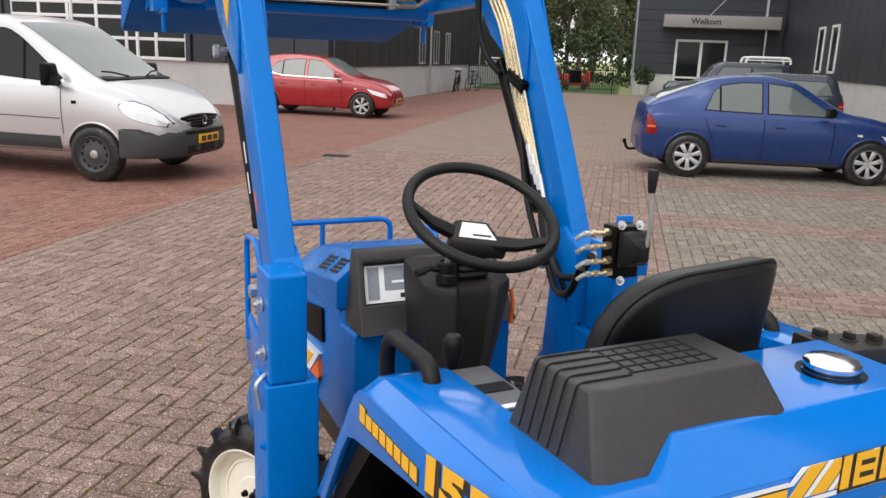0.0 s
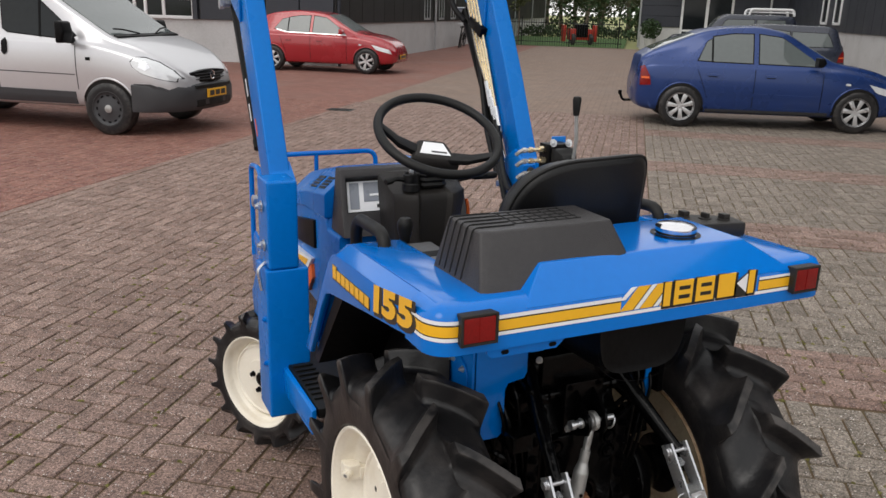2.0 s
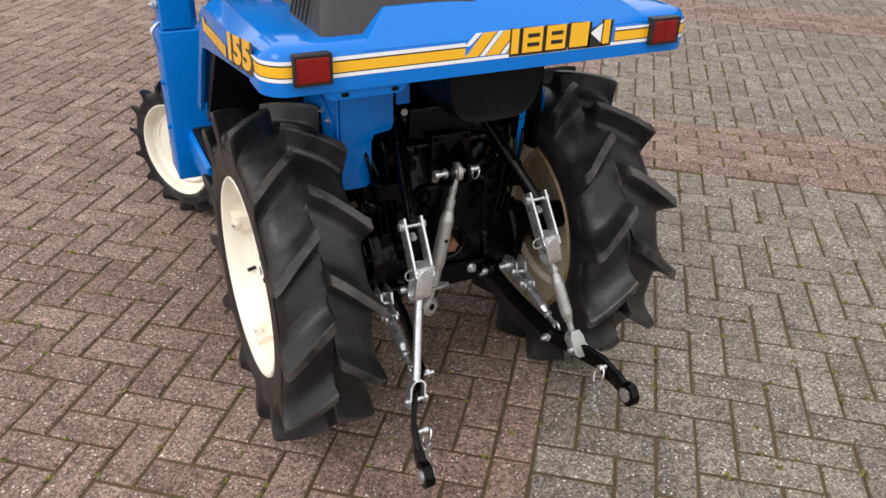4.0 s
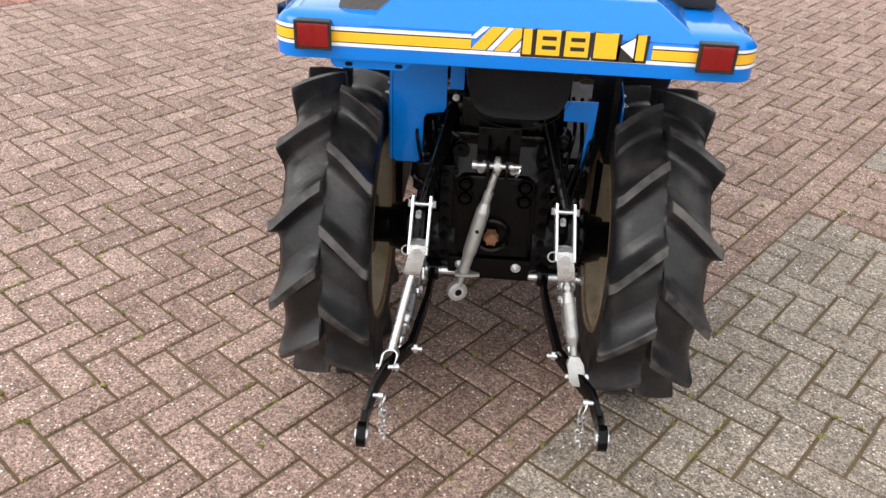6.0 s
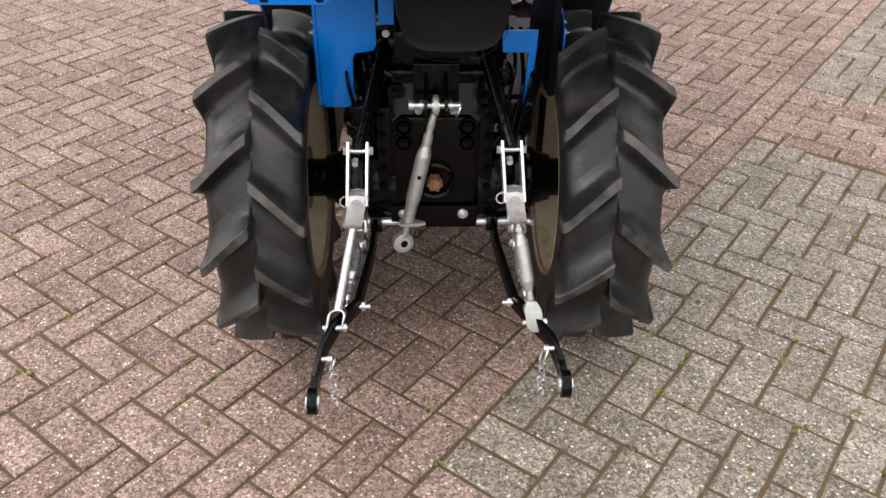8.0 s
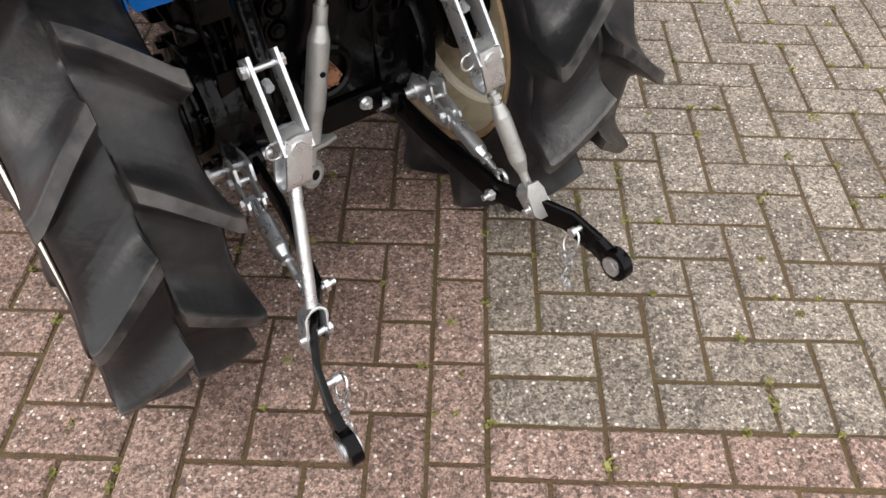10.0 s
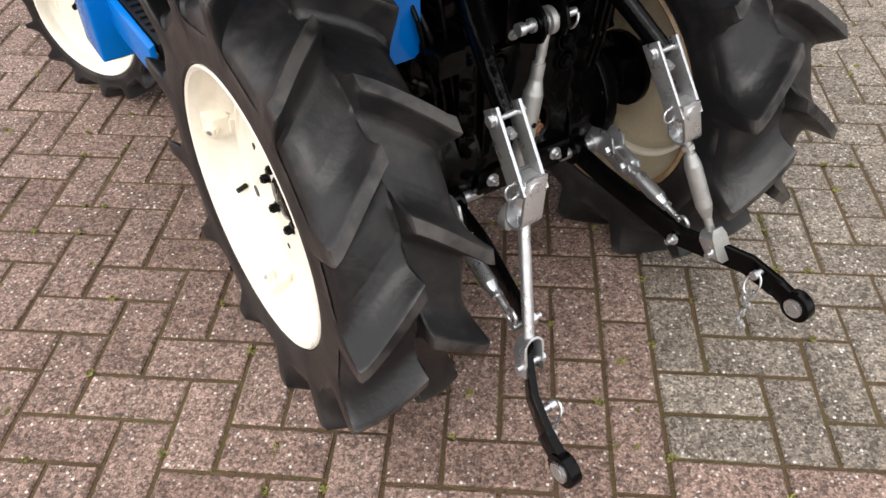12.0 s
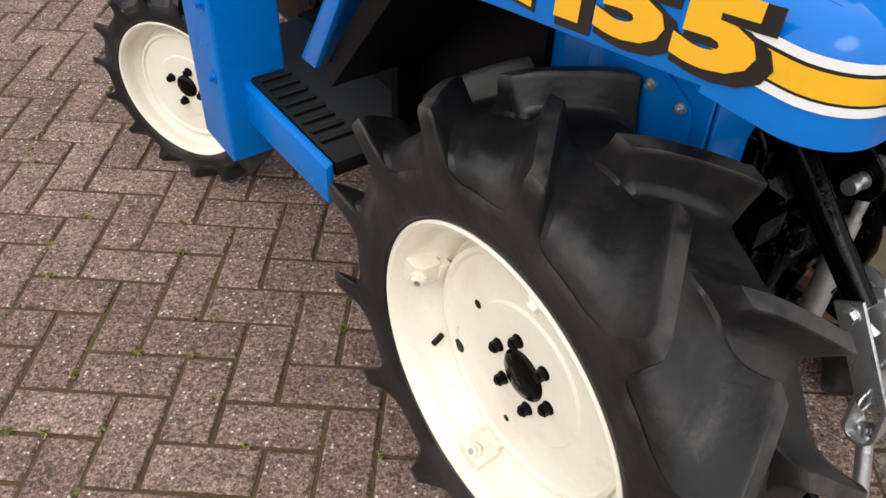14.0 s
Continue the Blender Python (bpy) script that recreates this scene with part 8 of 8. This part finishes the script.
        cyl(bm, (s * 0.39, 2.52, 1.895), (s * 0.555, 2.52, 1.895), 0.013, n=12)
        cyl(bm, (s * 0.545, 2.52, 1.895), (s * 0.562, 2.52, 1.895), 0.021, n=6)
        part("bucket_pin", bm, ZINC, TR)
        bm = bmesh.new()
        span(bm, s * 0.545, s * 0.60, 2.40, 2.52, 1.80, 1.90)
        cyl(bm, (s * 0.56, 2.36, 1.80), (s * 0.56, 2.52, 1.80), 0.012, n=8)
        cyl(bm, (s * 0.56, 2.42, 1.72), (s * 0.56, 2.42, 1.86), 0.010, n=8)
        part("coupler_latch", bm, LOADER_BLUE, TR, bevel=0.006)
    # yellow diamond and pale tag on the outer cheek
    bm = bmesh.new()
    prism(bm, [(1.465, 2.02), (1.375, 1.88), (1.42, 1.725), (1.525, 1.865)], "yz", -0.5135, -0.5147)
    part("warning_diamond", bm, YELLOW_DECAL, TR, "yellow diamond decal")
    bm = bmesh.new()
    prism(bm, [(1.66, 1.90), (1.72, 1.90), (1.72, 2.0), (1.66, 2.0)], "yz", -0.5135, -0.5147)
    part("pale_tag", bm, WHITE_DECAL, TR, "pale decal")
    for y, z, mt in ((1.245, 1.36, WHITE_DECAL), (1.205, 1.28, WHITE_DECAL), (1.12, 1.24, ORANGE_DECAL)):
        bm = bmesh.new()
        prism(bm, [(y, z), (y + 0.03, z + 0.055), (y + 0.04, z + 0.05), (y + 0.01, z - 0.005)], "yz", -0.5045, -0.5055)
        part("arm_label", bm, mt, TR)
    # bucket: back sheet, floor, lip and ends
    bm = bmesh.new()
    outer = [(2.66, 2.225), (2.645, 2.19), (2.66, 2.11), (2.60, 1.90), (2.62, 1.85), (2.68, 1.825), (3.12, 1.725)]
    inner = [(3.12, 1.735), (2.69, 1.84), (2.64, 1.862), (2.622, 1.90), (2.68, 2.105), (2.665, 2.19), (2.678, 2.222)]
    prism(bm, outer + inner, "yz", -0.645, 0.645)
    bk = part("bucket", bm, BUCKET_SHADED_BLUE, TR, "blue steel loading bucket, raised", bevel=0.003)
    for s in (-1, 1):
        bm = bmesh.new()
        prism(bm, [(2.655, 2.225), (2.60, 1.90), (2.62, 1.85), (3.12, 1.725), (3.14, 1.76), (2.95, 2.0), (2.72, 2.225)], "yz", s * 0.6455, s * 0.657)
        part("bucket_side", bm, BUCKET_SHADED_BLUE, bk, bevel=0.003)
    bm = bmesh.new()
    prism(bm, [(2.64, 2.19), (2.60, 2.205), (2.60, 2.225), (2.66, 2.232)], "yz", -0.645, 0.645)
    part("bucket_rim", bm, BUCKET_SHADED_BLUE, bk, bevel=0.003)
    bm = bmesh.new()
    prism(bm, [(2.64, 2.115), (2.60, 2.09), (2.565, 1.93), (2.59, 1.90)], "yz", -0.52, 0.52)
    part("bucket_stiffener", bm, BUCKET_SHADED_BLUE, bk, bevel=0.006)
    bm = bmesh.new()
    prism(bm, [(2.60, 1.865), (2.55, 1.85), (2.56, 1.82), (2.66, 1.80), (2.70, 1.815)], "yz", -0.60, 0.60)
    part("bucket_stiffener", bm, BUCKET_SHADED_BLUE, bk, bevel=0.006)
    # black strip added behind the pipes so the gaps read as shade
    bm = bmesh.new()
    span(bm, -0.43, 0.262, 2.093, 2.099, 1.842, 1.946)
    part("pipe_dark_strip", bm, BLACK_SATIN, TR, "black strip added to darken the gaps between the pipes", bevel=0.002)
    # cross tube with four pipes and their clamp
    bm = bmesh.new()
    cyl(bm, (-0.44, 2.16, 1.85), (0.44, 2.16, 1.85), 0.045, n=18)
    part("cross_tube", bm, LOADER_BLUE, TR, "blue cross tube")
    for k in range(4):
        z = 1.935 - 0.026 * k
        bm = bmesh.new()
        tube(bm, [(-0.435, 2.08 - 0.004 * k, z - 0.006), (0.29, 2.08 - 0.004 * k, z)], 0.0056, 8)
        part("cross_pipe", bm, STEEL_PIPE, TR, "bright steel hydraulic pipe")
        bm = bmesh.new()
        cyl(bm, (0.27, 2.08, z), (0.34, 2.08, z), 0.011, n=6)
        cyl(bm, (0.33, 2.08, z), (0.37, 2.08, z), 0.009, n=10)
        part("pipe_fitting", bm, STEEL_PIPE, TR)
        bm = bmesh.new()
        x = 0.424 - 0.002 * k
        o = 0.022 * k
        tube(bm, bend([(x, 1.165 + o, 1.28 + 0.03 * k), (x, 1.27 + o * 0.9, 1.50), (x, 1.42 + o * 0.8, 1.80 - o * 0.3), (x, 1.56 + o * 0.3, 1.965 - o), (x, 2.02, 1.965 - o), (0.37, 2.08, 1.935 - 0.026 * k)], 0.04, 5), 0.0068, 8)
        part("arm_pipe", bm, GOLD_ZINC, TR, "yellow passivated hydraulic pipe")
        bm = bmesh.new()
        q = V(x, 1.165 + o, 1.28 + 0.03 * k)
        dd = V(0, 0.105, 0.22).normalized()
        cyl(bm, q - dd * 0.07, q + dd * 0.03, 0.0115, n=8)
        part("hose_ferrule", bm, ZINC, TR, "zinc hose ferrule")
    bm = bmesh.new()
    span(bm, 0.245, 0.275, 2.062, 2.092, 1.84, 1.952)
    part("pipe_clamp", bm, CAST_ZINC, TR, bevel=0.003)
    bm = bmesh.new()
    box(bm, (0.422, 1.345, 1.60), (0.03, 0.11, 0.035), Matrix.Rotation(radians(25), 3, "X"))
    part("pipe_clamp", bm, BLACK_SATIN, TR, bevel=0.003)
    bm = bmesh.new()
    cyl(bm, (0.40, 1.55, 2.055), (0.47, 2.46, 2.155), 0.006, n=8)
    part("level_indicator", bm, ZINC, TR, "thin bright level indicator rod")
    # hoses
    for pts, r in (([(0.36, 2.06, 1.93), (0.42, 1.95, 2.02), (0.40, 1.75, 2.07), (0.45, 1.68, 2.06)], 0.011),
                   ([(0.36, 2.05, 1.88), (0.40, 1.92, 1.95), (0.41, 1.72, 2.04), (0.46, 1.66, 2.05)], 0.011),
                   ([(0.38, 1.60, 2.0), (0.385, 1.58, 1.90), (0.39, 1.58, 1.76), (0.41, 1.53, 1.66), (0.44, 1.50, 1.62)], 0.0115),
                   ([(0.40, 1.10, 1.22), (0.38, 1.03, 1.10), (0.36, 0.94, 1.03), (0.34, 0.80, 1.07), (0.33, 0.74, 1.15)], 0.0115),
                   ([(0.41, 1.13, 1.24), (0.39, 1.06, 1.08), (0.36, 0.95, 0.98), (0.31, 0.80, 1.02), (0.29, 0.73, 1.12)], 0.0115),
                   ([(0.42, 1.16, 1.26), (0.40, 1.10, 1.12), (0.42, 1.0, 1.0), (0.47, 0.92, 0.80), (0.46, 0.90, 0.6)], 0.011),
                   ([(0.44, 1.42, 1.62), (0.435, 1.32, 1.40), (0.43, 1.25, 1.2), (0.43, 1.15, 1.05)], 0.011)):
        bm = bmesh.new()
        tube(bm, bend(pts, 0.06, 5), r, 10)
        part("hydraulic_hose", bm, BLACK_RUBBER, TR, "black hydraulic hose", smooth=70)
    # control valve with its lever
    bm = bmesh.new()
    span(bm, 0.345, 0.43, 0.66, 0.72, 1.10, 1.245)
    vb = part("control_valve", bm, BLACK_SATIN, TR, "black hydraulic control valve", bevel=0.006)
    bm = bmesh.new()
    rings(bm, [[V(0.395 + a * k, 0.655 - h, 1.185 + b * k) for a, b in ((-0.045, -0.05), (0.045, -0.05), (0.045, 0.05), (-0.045, 0.05))] for h, k in ((0.0, 1.0), (0.02, 0.92), (0.032, 0.7), (0.045, 0.6), (0.055, 0.3))])
    part("gaiter", bm, BLACK_RUBBER, vb, "black rubber gaiter", bevel=0.006)
    bm = bmesh.new()
    span(bm, 0.40, 0.45, 0.722, 0.735, 1.09, 1.26)
    span(bm, 0.42, 0.52, 0.725, 0.735, 1.08, 1.16)
    part("valve_bracket", bm, LOADER_BLUE, vb, bevel=0.003)
    for k, z in enumerate((1.225, 1.190, 1.150, 1.118)):
        bm = bmesh.new()
        y = 0.69 - 0.006 * k
        cyl(bm, (0.345, y, z), (0.325, y, z), 0.0115, n=6)
        cyl(bm, (0.327, y, z), (0.280, y, z), 0.0066, n=12)
        cyl(bm, (0.300, y, z), (0.286, y, z), 0.0095, n=6)
        part("fitting", bm, GOLD_ZINC, vb, "brass-coloured hose fitting")
        bm = bmesh.new()
        tube(bm, bend([(0.284, y, z), (0.258, y, z), (0.246, y + 0.012, z - 0.016)], 0.012, 4), 0.0068, 8)
        part("elbow", bm, CAST_ZINC, vb)
        bm = bmesh.new()
        cyl(bm, (0.276, y, z), (0.262, y, z), 0.009, n=6)
        part("elbow_nut", bm, ZINC, vb)
    for x, z in ((0.36, 1.25), (0.42, 1.247), (0.425, 1.215), (0.37, 1.095)):
        bm = bmesh.new()
        hexbolt(bm, (x, 0.66, z), (0, -1, 0.2), 0.009, 0.008, 0.005)
        part("bolt", bm, ZINC, vb)
    bm = bmesh.new()
    tube(bm, [(0.405, 0.605, 1.20), (0.408, 0.60, 1.27), (0.404, 0.605, 1.36)], 0.0062, 8)
    lv = part("valve_lever", bm, CAST_ZINC, TR, "grey valve lever")
    bm = bmesh.new()
    lathe(bm, [(0.001, 0.062), (0.012, 0.060), (0.0145, 0.05), (0.012, 0.02), (0.0095, 0.0), (0.001, 0.0)], (0.404, 0.605, 1.345), "z", n=16)
    part("knob", bm, BLACK_RUBBER, lv)
    # foot steps beside the pedestals
    for s in (-1, 1):
        bm = bmesh.new()
        rings(bm, [[V(s * 0.505, 0.90, 0.535), V(s * 0.520, 0.90, 0.530), V(s * 0.520, 0.90, 0.44), V(s * 0.505, 0.90, 0.44)],
                   [V(s * 0.512, 0.462, 0.552), V(s * 0.527, 0.462, 0.545), V(s * 0.527, 0.462, 0.47), V(s * 0.512, 0.462, 0.47)]])
        st = part("foot_step", bm, LOADER_BLUE, TR, "blue foot step with a black ribbed mat", bevel=0.004)
        bm = bmesh.new()
        span(bm, s * 0.29, s * 0.505, 0.47, 0.98, 0.515, 0.545)
        part("mat", bm, BLACK_RUBBER, st, "black rubber mat", bevel=0.005)
        for k in range(9):
            y = 0.53 + 0.034 * k
            bm = bmesh.new()
            span(bm, s * 0.432, s * 0.498, y, y + 0.012, 0.545, 0.552)
            part("mat_rib", bm, BLACK_RUBBER, st, bevel=0.003)


loader()
# ---------------------------------------------------------------- paving bricks
def paver(name, colour, colour2, per_object):
    """Washed concrete brick: pale chips in a coloured matrix, each brick of its own tone."""
    m = bpy.data.materials.new(name)
    m.use_nodes = True
    n, l = m.node_tree.nodes, m.node_tree.links
    p = n["Principled BSDF"]
    tc = n.new("ShaderNodeTexCoord")
    if per_object:
        info = n.new("ShaderNodeObjectInfo")
        rnd = info.outputs["Random"]
        shift = n.new("ShaderNodeVectorMath")
        shift.operation = "MULTIPLY_ADD"
        comb = n.new("ShaderNodeCombineXYZ")
        for k in range(2):
            l.new(rnd, comb.inputs[k])
        shift.inputs[1].default_value = (37.0, 91.0, 0.0)
        l.new(comb.outputs[0], shift.inputs[0])
        l.new(tc.outputs["Object"], shift.inputs[2])
        co = shift.outputs[0]
    else:
        rnd = n.new("ShaderNodeNewGeometry").outputs["Random Per Island"]
        co = tc.outputs["Object"]
    tone = n.new("ShaderNodeMix")
    tone.data_type = "RGBA"
    tone.inputs[6].default_value, tone.inputs[7].default_value = (*colour, 1), (*colour2, 1)
    l.new(rnd, tone.inputs[0])
    grain = n.new("ShaderNodeTexNoise")
    grain.inputs["Scale"].default_value, grain.inputs["Detail"].default_value, grain.inputs["Roughness"].default_value = 170, 5, 0.75
    patch = n.new("ShaderNodeTexNoise")
    patch.inputs["Scale"].default_value, patch.inputs["Detail"].default_value = 9, 4
    chips = n.new("ShaderNodeTexVoronoi")
    chips.inputs["Scale"].default_value = 150
    fines = n.new("ShaderNodeTexVoronoi")
    fines.inputs["Scale"].default_value = 330
    for t in (grain, patch, chips, fines):
        l.new(co, t.inputs["Vector"])
    g1 = n.new("ShaderNodeMapRange")
    g1.inputs["From Min"].default_value, g1.inputs["From Max"].default_value = 0.28, 0.72
    g1.inputs["To Min"].default_value, g1.inputs["To Max"].default_value = 0.45, 1.55
    l.new(grain.outputs["Fac"], g1.inputs["Value"])
    g2 = n.new("ShaderNodeMapRange")
    g2.inputs["From Min"].default_value, g2.inputs["From Max"].default_value = 0.3, 0.7
    g2.inputs["To Min"].default_value, g2.inputs["To Max"].default_value = 0.82, 1.2
    l.new(patch.outputs["Fac"], g2.inputs["Value"])
    both = n.new("ShaderNodeMath")
    both.operation = "MULTIPLY"
    l.new(g1.outputs[0], both.inputs[0])
    l.new(g2.outputs[0], both.inputs[1])
    # stone cells of two sizes, each of its own brightness
    pick = n.new("ShaderNodeSeparateColor")
    l.new(chips.outputs["Color"], pick.inputs[0])
    pick2 = n.new("ShaderNodeSeparateColor")
    l.new(fines.outputs["Color"], pick2.inputs[0])
    for source, low, high in ((pick.outputs[0], 0.46, 1.5), (pick2.outputs[0], 0.56, 1.42)):
        cell = n.new("ShaderNodeMapRange")
        cell.inputs["To Min"].default_value, cell.inputs["To Max"].default_value = low, high
        l.new(source, cell.inputs["Value"])
        more = n.new("ShaderNodeMath")
        more.operation = "MULTIPLY"
        l.new(both.outputs[0], more.inputs[0])
        l.new(cell.outputs[0], more.inputs[1])
        both = more
    body = n.new("ShaderNodeMix")
    body.data_type, body.blend_type = "RGBA", "MULTIPLY"
    body.inputs[0].default_value = 1.0
    l.new(tone.outputs[2], body.inputs[6])
    l.new(both.outputs[0], body.inputs[7])
    # pale stone chips: only some cells, and only their middles
    some = n.new("ShaderNodeMath")
    some.operation = "GREATER_THAN"
    some.inputs[1].default_value = 0.80
    l.new(pick.outputs[1], some.inputs[0])
    near = n.new("ShaderNodeMath")
    near.operation = "LESS_THAN"
    reach = n.new("ShaderNodeMath")
    reach.operation = "MULTIPLY_ADD"
    reach.inputs[1].default_value, reach.inputs[2].default_value = 0.42, 0.08
    l.new(pick.outputs[2], reach.inputs[0])
    l.new(chips.outputs["Distance"], near.inputs[0])
    l.new(reach.outputs[0], near.inputs[1])
    chip = n.new("ShaderNodeMath")
    chip.operation = "MULTIPLY"
    l.new(some.outputs[0], chip.inputs[0])
    l.new(near.outputs[0], chip.inputs[1])
    amount = n.new("ShaderNodeMath")
    amount.operation = "MULTIPLY"
    l.new(chip.outputs[0], amount.inputs[0])
    l.new(pick.outputs[0], amount.inputs[1])
    mix = n.new("ShaderNodeMix")
    mix.data_type = "RGBA"
    mix.inputs[7].default_value = (0.72, 0.68, 0.64, 1)
    l.new(amount.outputs[0], mix.inputs[0])
    l.new(body.outputs[2], mix.inputs[6])
    l.new(mix.outputs[2], p.inputs["Base Color"])
    p.inputs["Roughness"].default_value = 0.72
    p.inputs["Specular IOR Level"].default_value = 0.28
    b = n.new("ShaderNodeBump")
    b.inputs["Strength"].default_value, b.inputs["Distance"].default_value = 0.55, 0.004
    l.new(grain.outputs["Fac"], b.inputs["Height"])
    l.new(b.outputs[0], p.inputs["Normal"])
    return m


RED_A, RED_B = (0.182, 0.120, 0.098), (0.256, 0.178, 0.148)
GREY_A, GREY_B = (0.170, 0.142, 0.117), (0.232, 0.197, 0.164)
LANE_A, LANE_B = (0.19, 0.085, 0.066), (0.245, 0.122, 0.094)
PAVE_RED_ONE, PAVE_RED = paver("red_brown_paver_single", RED_A, RED_B, True), paver("red_brown_paver", RED_A, RED_B, False)
PAVE_GREY_ONE, PAVE_GREY = paver("grey_paver_single", GREY_A, GREY_B, True), paver("grey_paver", GREY_A, GREY_B, False)
PAVE_LANE = paver("red_lane_paver", LANE_A, LANE_B, False)

P = 0.1087                     # one brick's width with its joint
V_COL, U_BAY = 0.371, -0.490   # edge course of the bays, and the first bay's border
U_RED = -0.254                 # a course line of the red field
BAY, BAND = 2.84, 0.645
V_LANE = -4.75
BED = bpy.data.objects["joint_bed"]


def lay():
    """All bricks as (v0, v1, u0, u1, kind), cut where the fields meet."""
    out = []

    def field(v_lo, v_hi, u_lo, u_hi, ov, ou, kind, shift=0):
        i0, i1 = math.floor((v_lo - ov) / P) - 2, math.ceil((v_hi - ov) / P) + 2
        j0, j1 = math.floor((u_lo - ou) / P) - 2, math.ceil((u_hi - ou) / P) + 2
        for i in range(i0, i1):
            for j in range(j0, j1):
                r = (i - j + shift) % 4
                if r == 0:
                    w, h = 2, 1
                elif r == 3:
                    w, h = 1, 2
                else:
                    continue
                a, b = max(ov + i * P, v_lo), min(ov + (i + w) * P, v_hi)
                c, d = max(ou + j * P, u_lo), min(ou + (j + h) * P, u_hi)
                if kind == "grey" and j == 0 and i in (-1, 1):
                    if i == 1:
                        continue
                    b = ov + 2 * P      # the two halves in the corner are one brick
                if b - a > 0.025 and d - c > 0.025:
                    out.append((a, b, c, d, kind))

    field(V_LANE + P, V_COL - P, -6.0, 12.5, V_COL, U_RED, "red", 1)
    for k in range(85):
        out.append((V_LANE, V_LANE + P, -6.0 + 2 * P * k, -6.0 + 2 * P * (k + 1), "red"))
    u = -0.354 - 52 * P
    while u < 12.5:
        out.append((V_COL - P, V_COL, u, u + 2 * P, "red"))
        u += 2 * P
    field(-9.6, V_LANE, 0.0, 12.5, -4.75, 0.0, "lane")
    for b in range(-2, 5):
        lo = U_BAY + b * BAY
        field(V_COL, 8.0, lo, min(lo + BAY - BAND, 12.5), V_COL, lo, "grey", 1)
        for row in range(6):
            c = lo + BAY - BAND + row * (BAND / 6)
            v = V_COL - (P if row % 2 == 0 else 0)
            while v < 8.0 and c < 12.4:
                a = max(v, V_COL)
                out.append((a, v + 2 * P, c, c + BAND / 6, "red"))
                v += 2 * P
    return out


def brick_shape(w, h, rng, jt=0.0048):
    """Half sizes to the points and faces of one chamfered brick, top at 0."""
    ch = 0.0045
    a, b = w / 2 - jt, h / 2 - jt
    pts = []
    for x, y, z in ((a - ch, b - ch, 0), (a, b, -ch), (a, b, -0.03)):
        for sx, sy in ((-1, -1), (1, -1), (1, 1), (-1, 1)):
            k = rng.uniform(-0.0012, 0.0012) if z > -0.02 else 0
            pts.append((sx * x + k, sy * y + k, z))
    faces = [(0, 1, 2, 3)]
    for o in (0, 4):
        for i in range(4):
            faces.append((o + i, o + 4 + i, o + 4 + (i + 1) % 4, o + (i + 1) % 4))
    return pts, faces


def pave():
    rng = random.Random(11)
    masters = {}
    for kind, mat in (("red", PAVE_RED_ONE), ("grey", PAVE_GREY_ONE)):
        for flat in (0, 1):
            for k in range(4):
                pts, faces = brick_shape(2 * P if flat else P, P if flat else 2 * P, rng)
                me = bpy.data.meshes.new("brick")
                me.from_pydata(pts, [], faces)
                me.materials.append(mat)
                masters[kind, flat, k] = me
    rest = {"red": ([], []), "grey": ([], []), "lane": ([], [])}
    singles = 0
    for a, b, c, d, kind in lay():
        w, h = b - a, d - c
        full = abs(w * h - 2 * P * P) < 0.0012
        z = rng.gauss(0, 0.0011)
        rx, ry, rz = rng.gauss(0, 0.006), rng.gauss(0, 0.006), rng.gauss(0, 0.006)
        cv, cu = (a + b) / 2, (c + d) / 2
        if full and kind != "lane" and singles < 300 and -1.55 < cv < 1.0 and -1.55 < cu < 1.0:
            ob = new("brick", masters[kind, 1 if w > h else 0, rng.randrange(4)])
            ob.parent = BED
            ob.matrix_basis = Matrix.Translation((cv, cu, z)) @ Euler((rx, ry, rz)).to_matrix().to_4x4()
            singles += 1
            continue
        pts, faces = brick_shape(w, h, rng)
        vs, fs = rest[kind]
        o = len(vs)
        for x, y, zz in pts:
            vs.append((cv + x - rz * y, cu + y + rz * x, z + zz + rx * y - ry * x))
        fs += [tuple(o + i for i in f) for f in faces]
    for kind, mat, label in (("red", PAVE_RED, "red-brown paving bricks in herringbone"), ("grey", PAVE_GREY, "grey paving bricks of the parking bays"), ("lane", PAVE_LANE, "red paving bricks of the lane")):
        ob = joined("paving_bricks", *rest[kind], mat, BED)
        tagged(ob, label, "", kind="stuff")


pave()


def moss_tufts():
    """Small yellow-green cushions of moss where joints meet, near the tractor."""
    rng = np.random.default_rng(31)
    verts, faces = [], []
    for k in range(900):
        v = V_COL + P * round(rng.uniform(-29, 15))
        u = (U_RED if v < V_COL else U_BAY) + P * round(rng.uniform(-14, 36))
        if k % 2:
            v += rng.uniform(-0.5, 0.5) * P
        else:
            u += rng.uniform(-0.5, 0.5) * P
        size = rng.uniform(0.003, 0.008) * (1.7 if k % 7 == 0 else 1.0)
        for j in range(26):
            a, r = rng.uniform(0, 6.28), size * rng.random() ** 0.6
            x, y = v + 1.5 * r * math.cos(a), u + 1.5 * r * math.sin(a)
            h = (size - r) * 0.5 + 0.0015
            d, e = rng.normal(size=3) * 0.0026, rng.normal(size=3) * 0.0026
            o = len(verts)
            q = np.array((x, y, h - 0.002))
            verts += [tuple(q - d), tuple(q + e), tuple(q + d), tuple(q - e)]
            faces.append((o, o + 1, o + 2, o + 3))
    ob = joined("moss_tufts", verts, faces, material("yellow_green_moss", (0.20, 0.19, 0.055), 0.95, 0, 0.3, 20, island=0.3))
    ob.matrix_basis = SITE
    tagged(ob, "yellow-green moss tufts in the brick joints", "moss", kind="stuff")


moss_tufts()
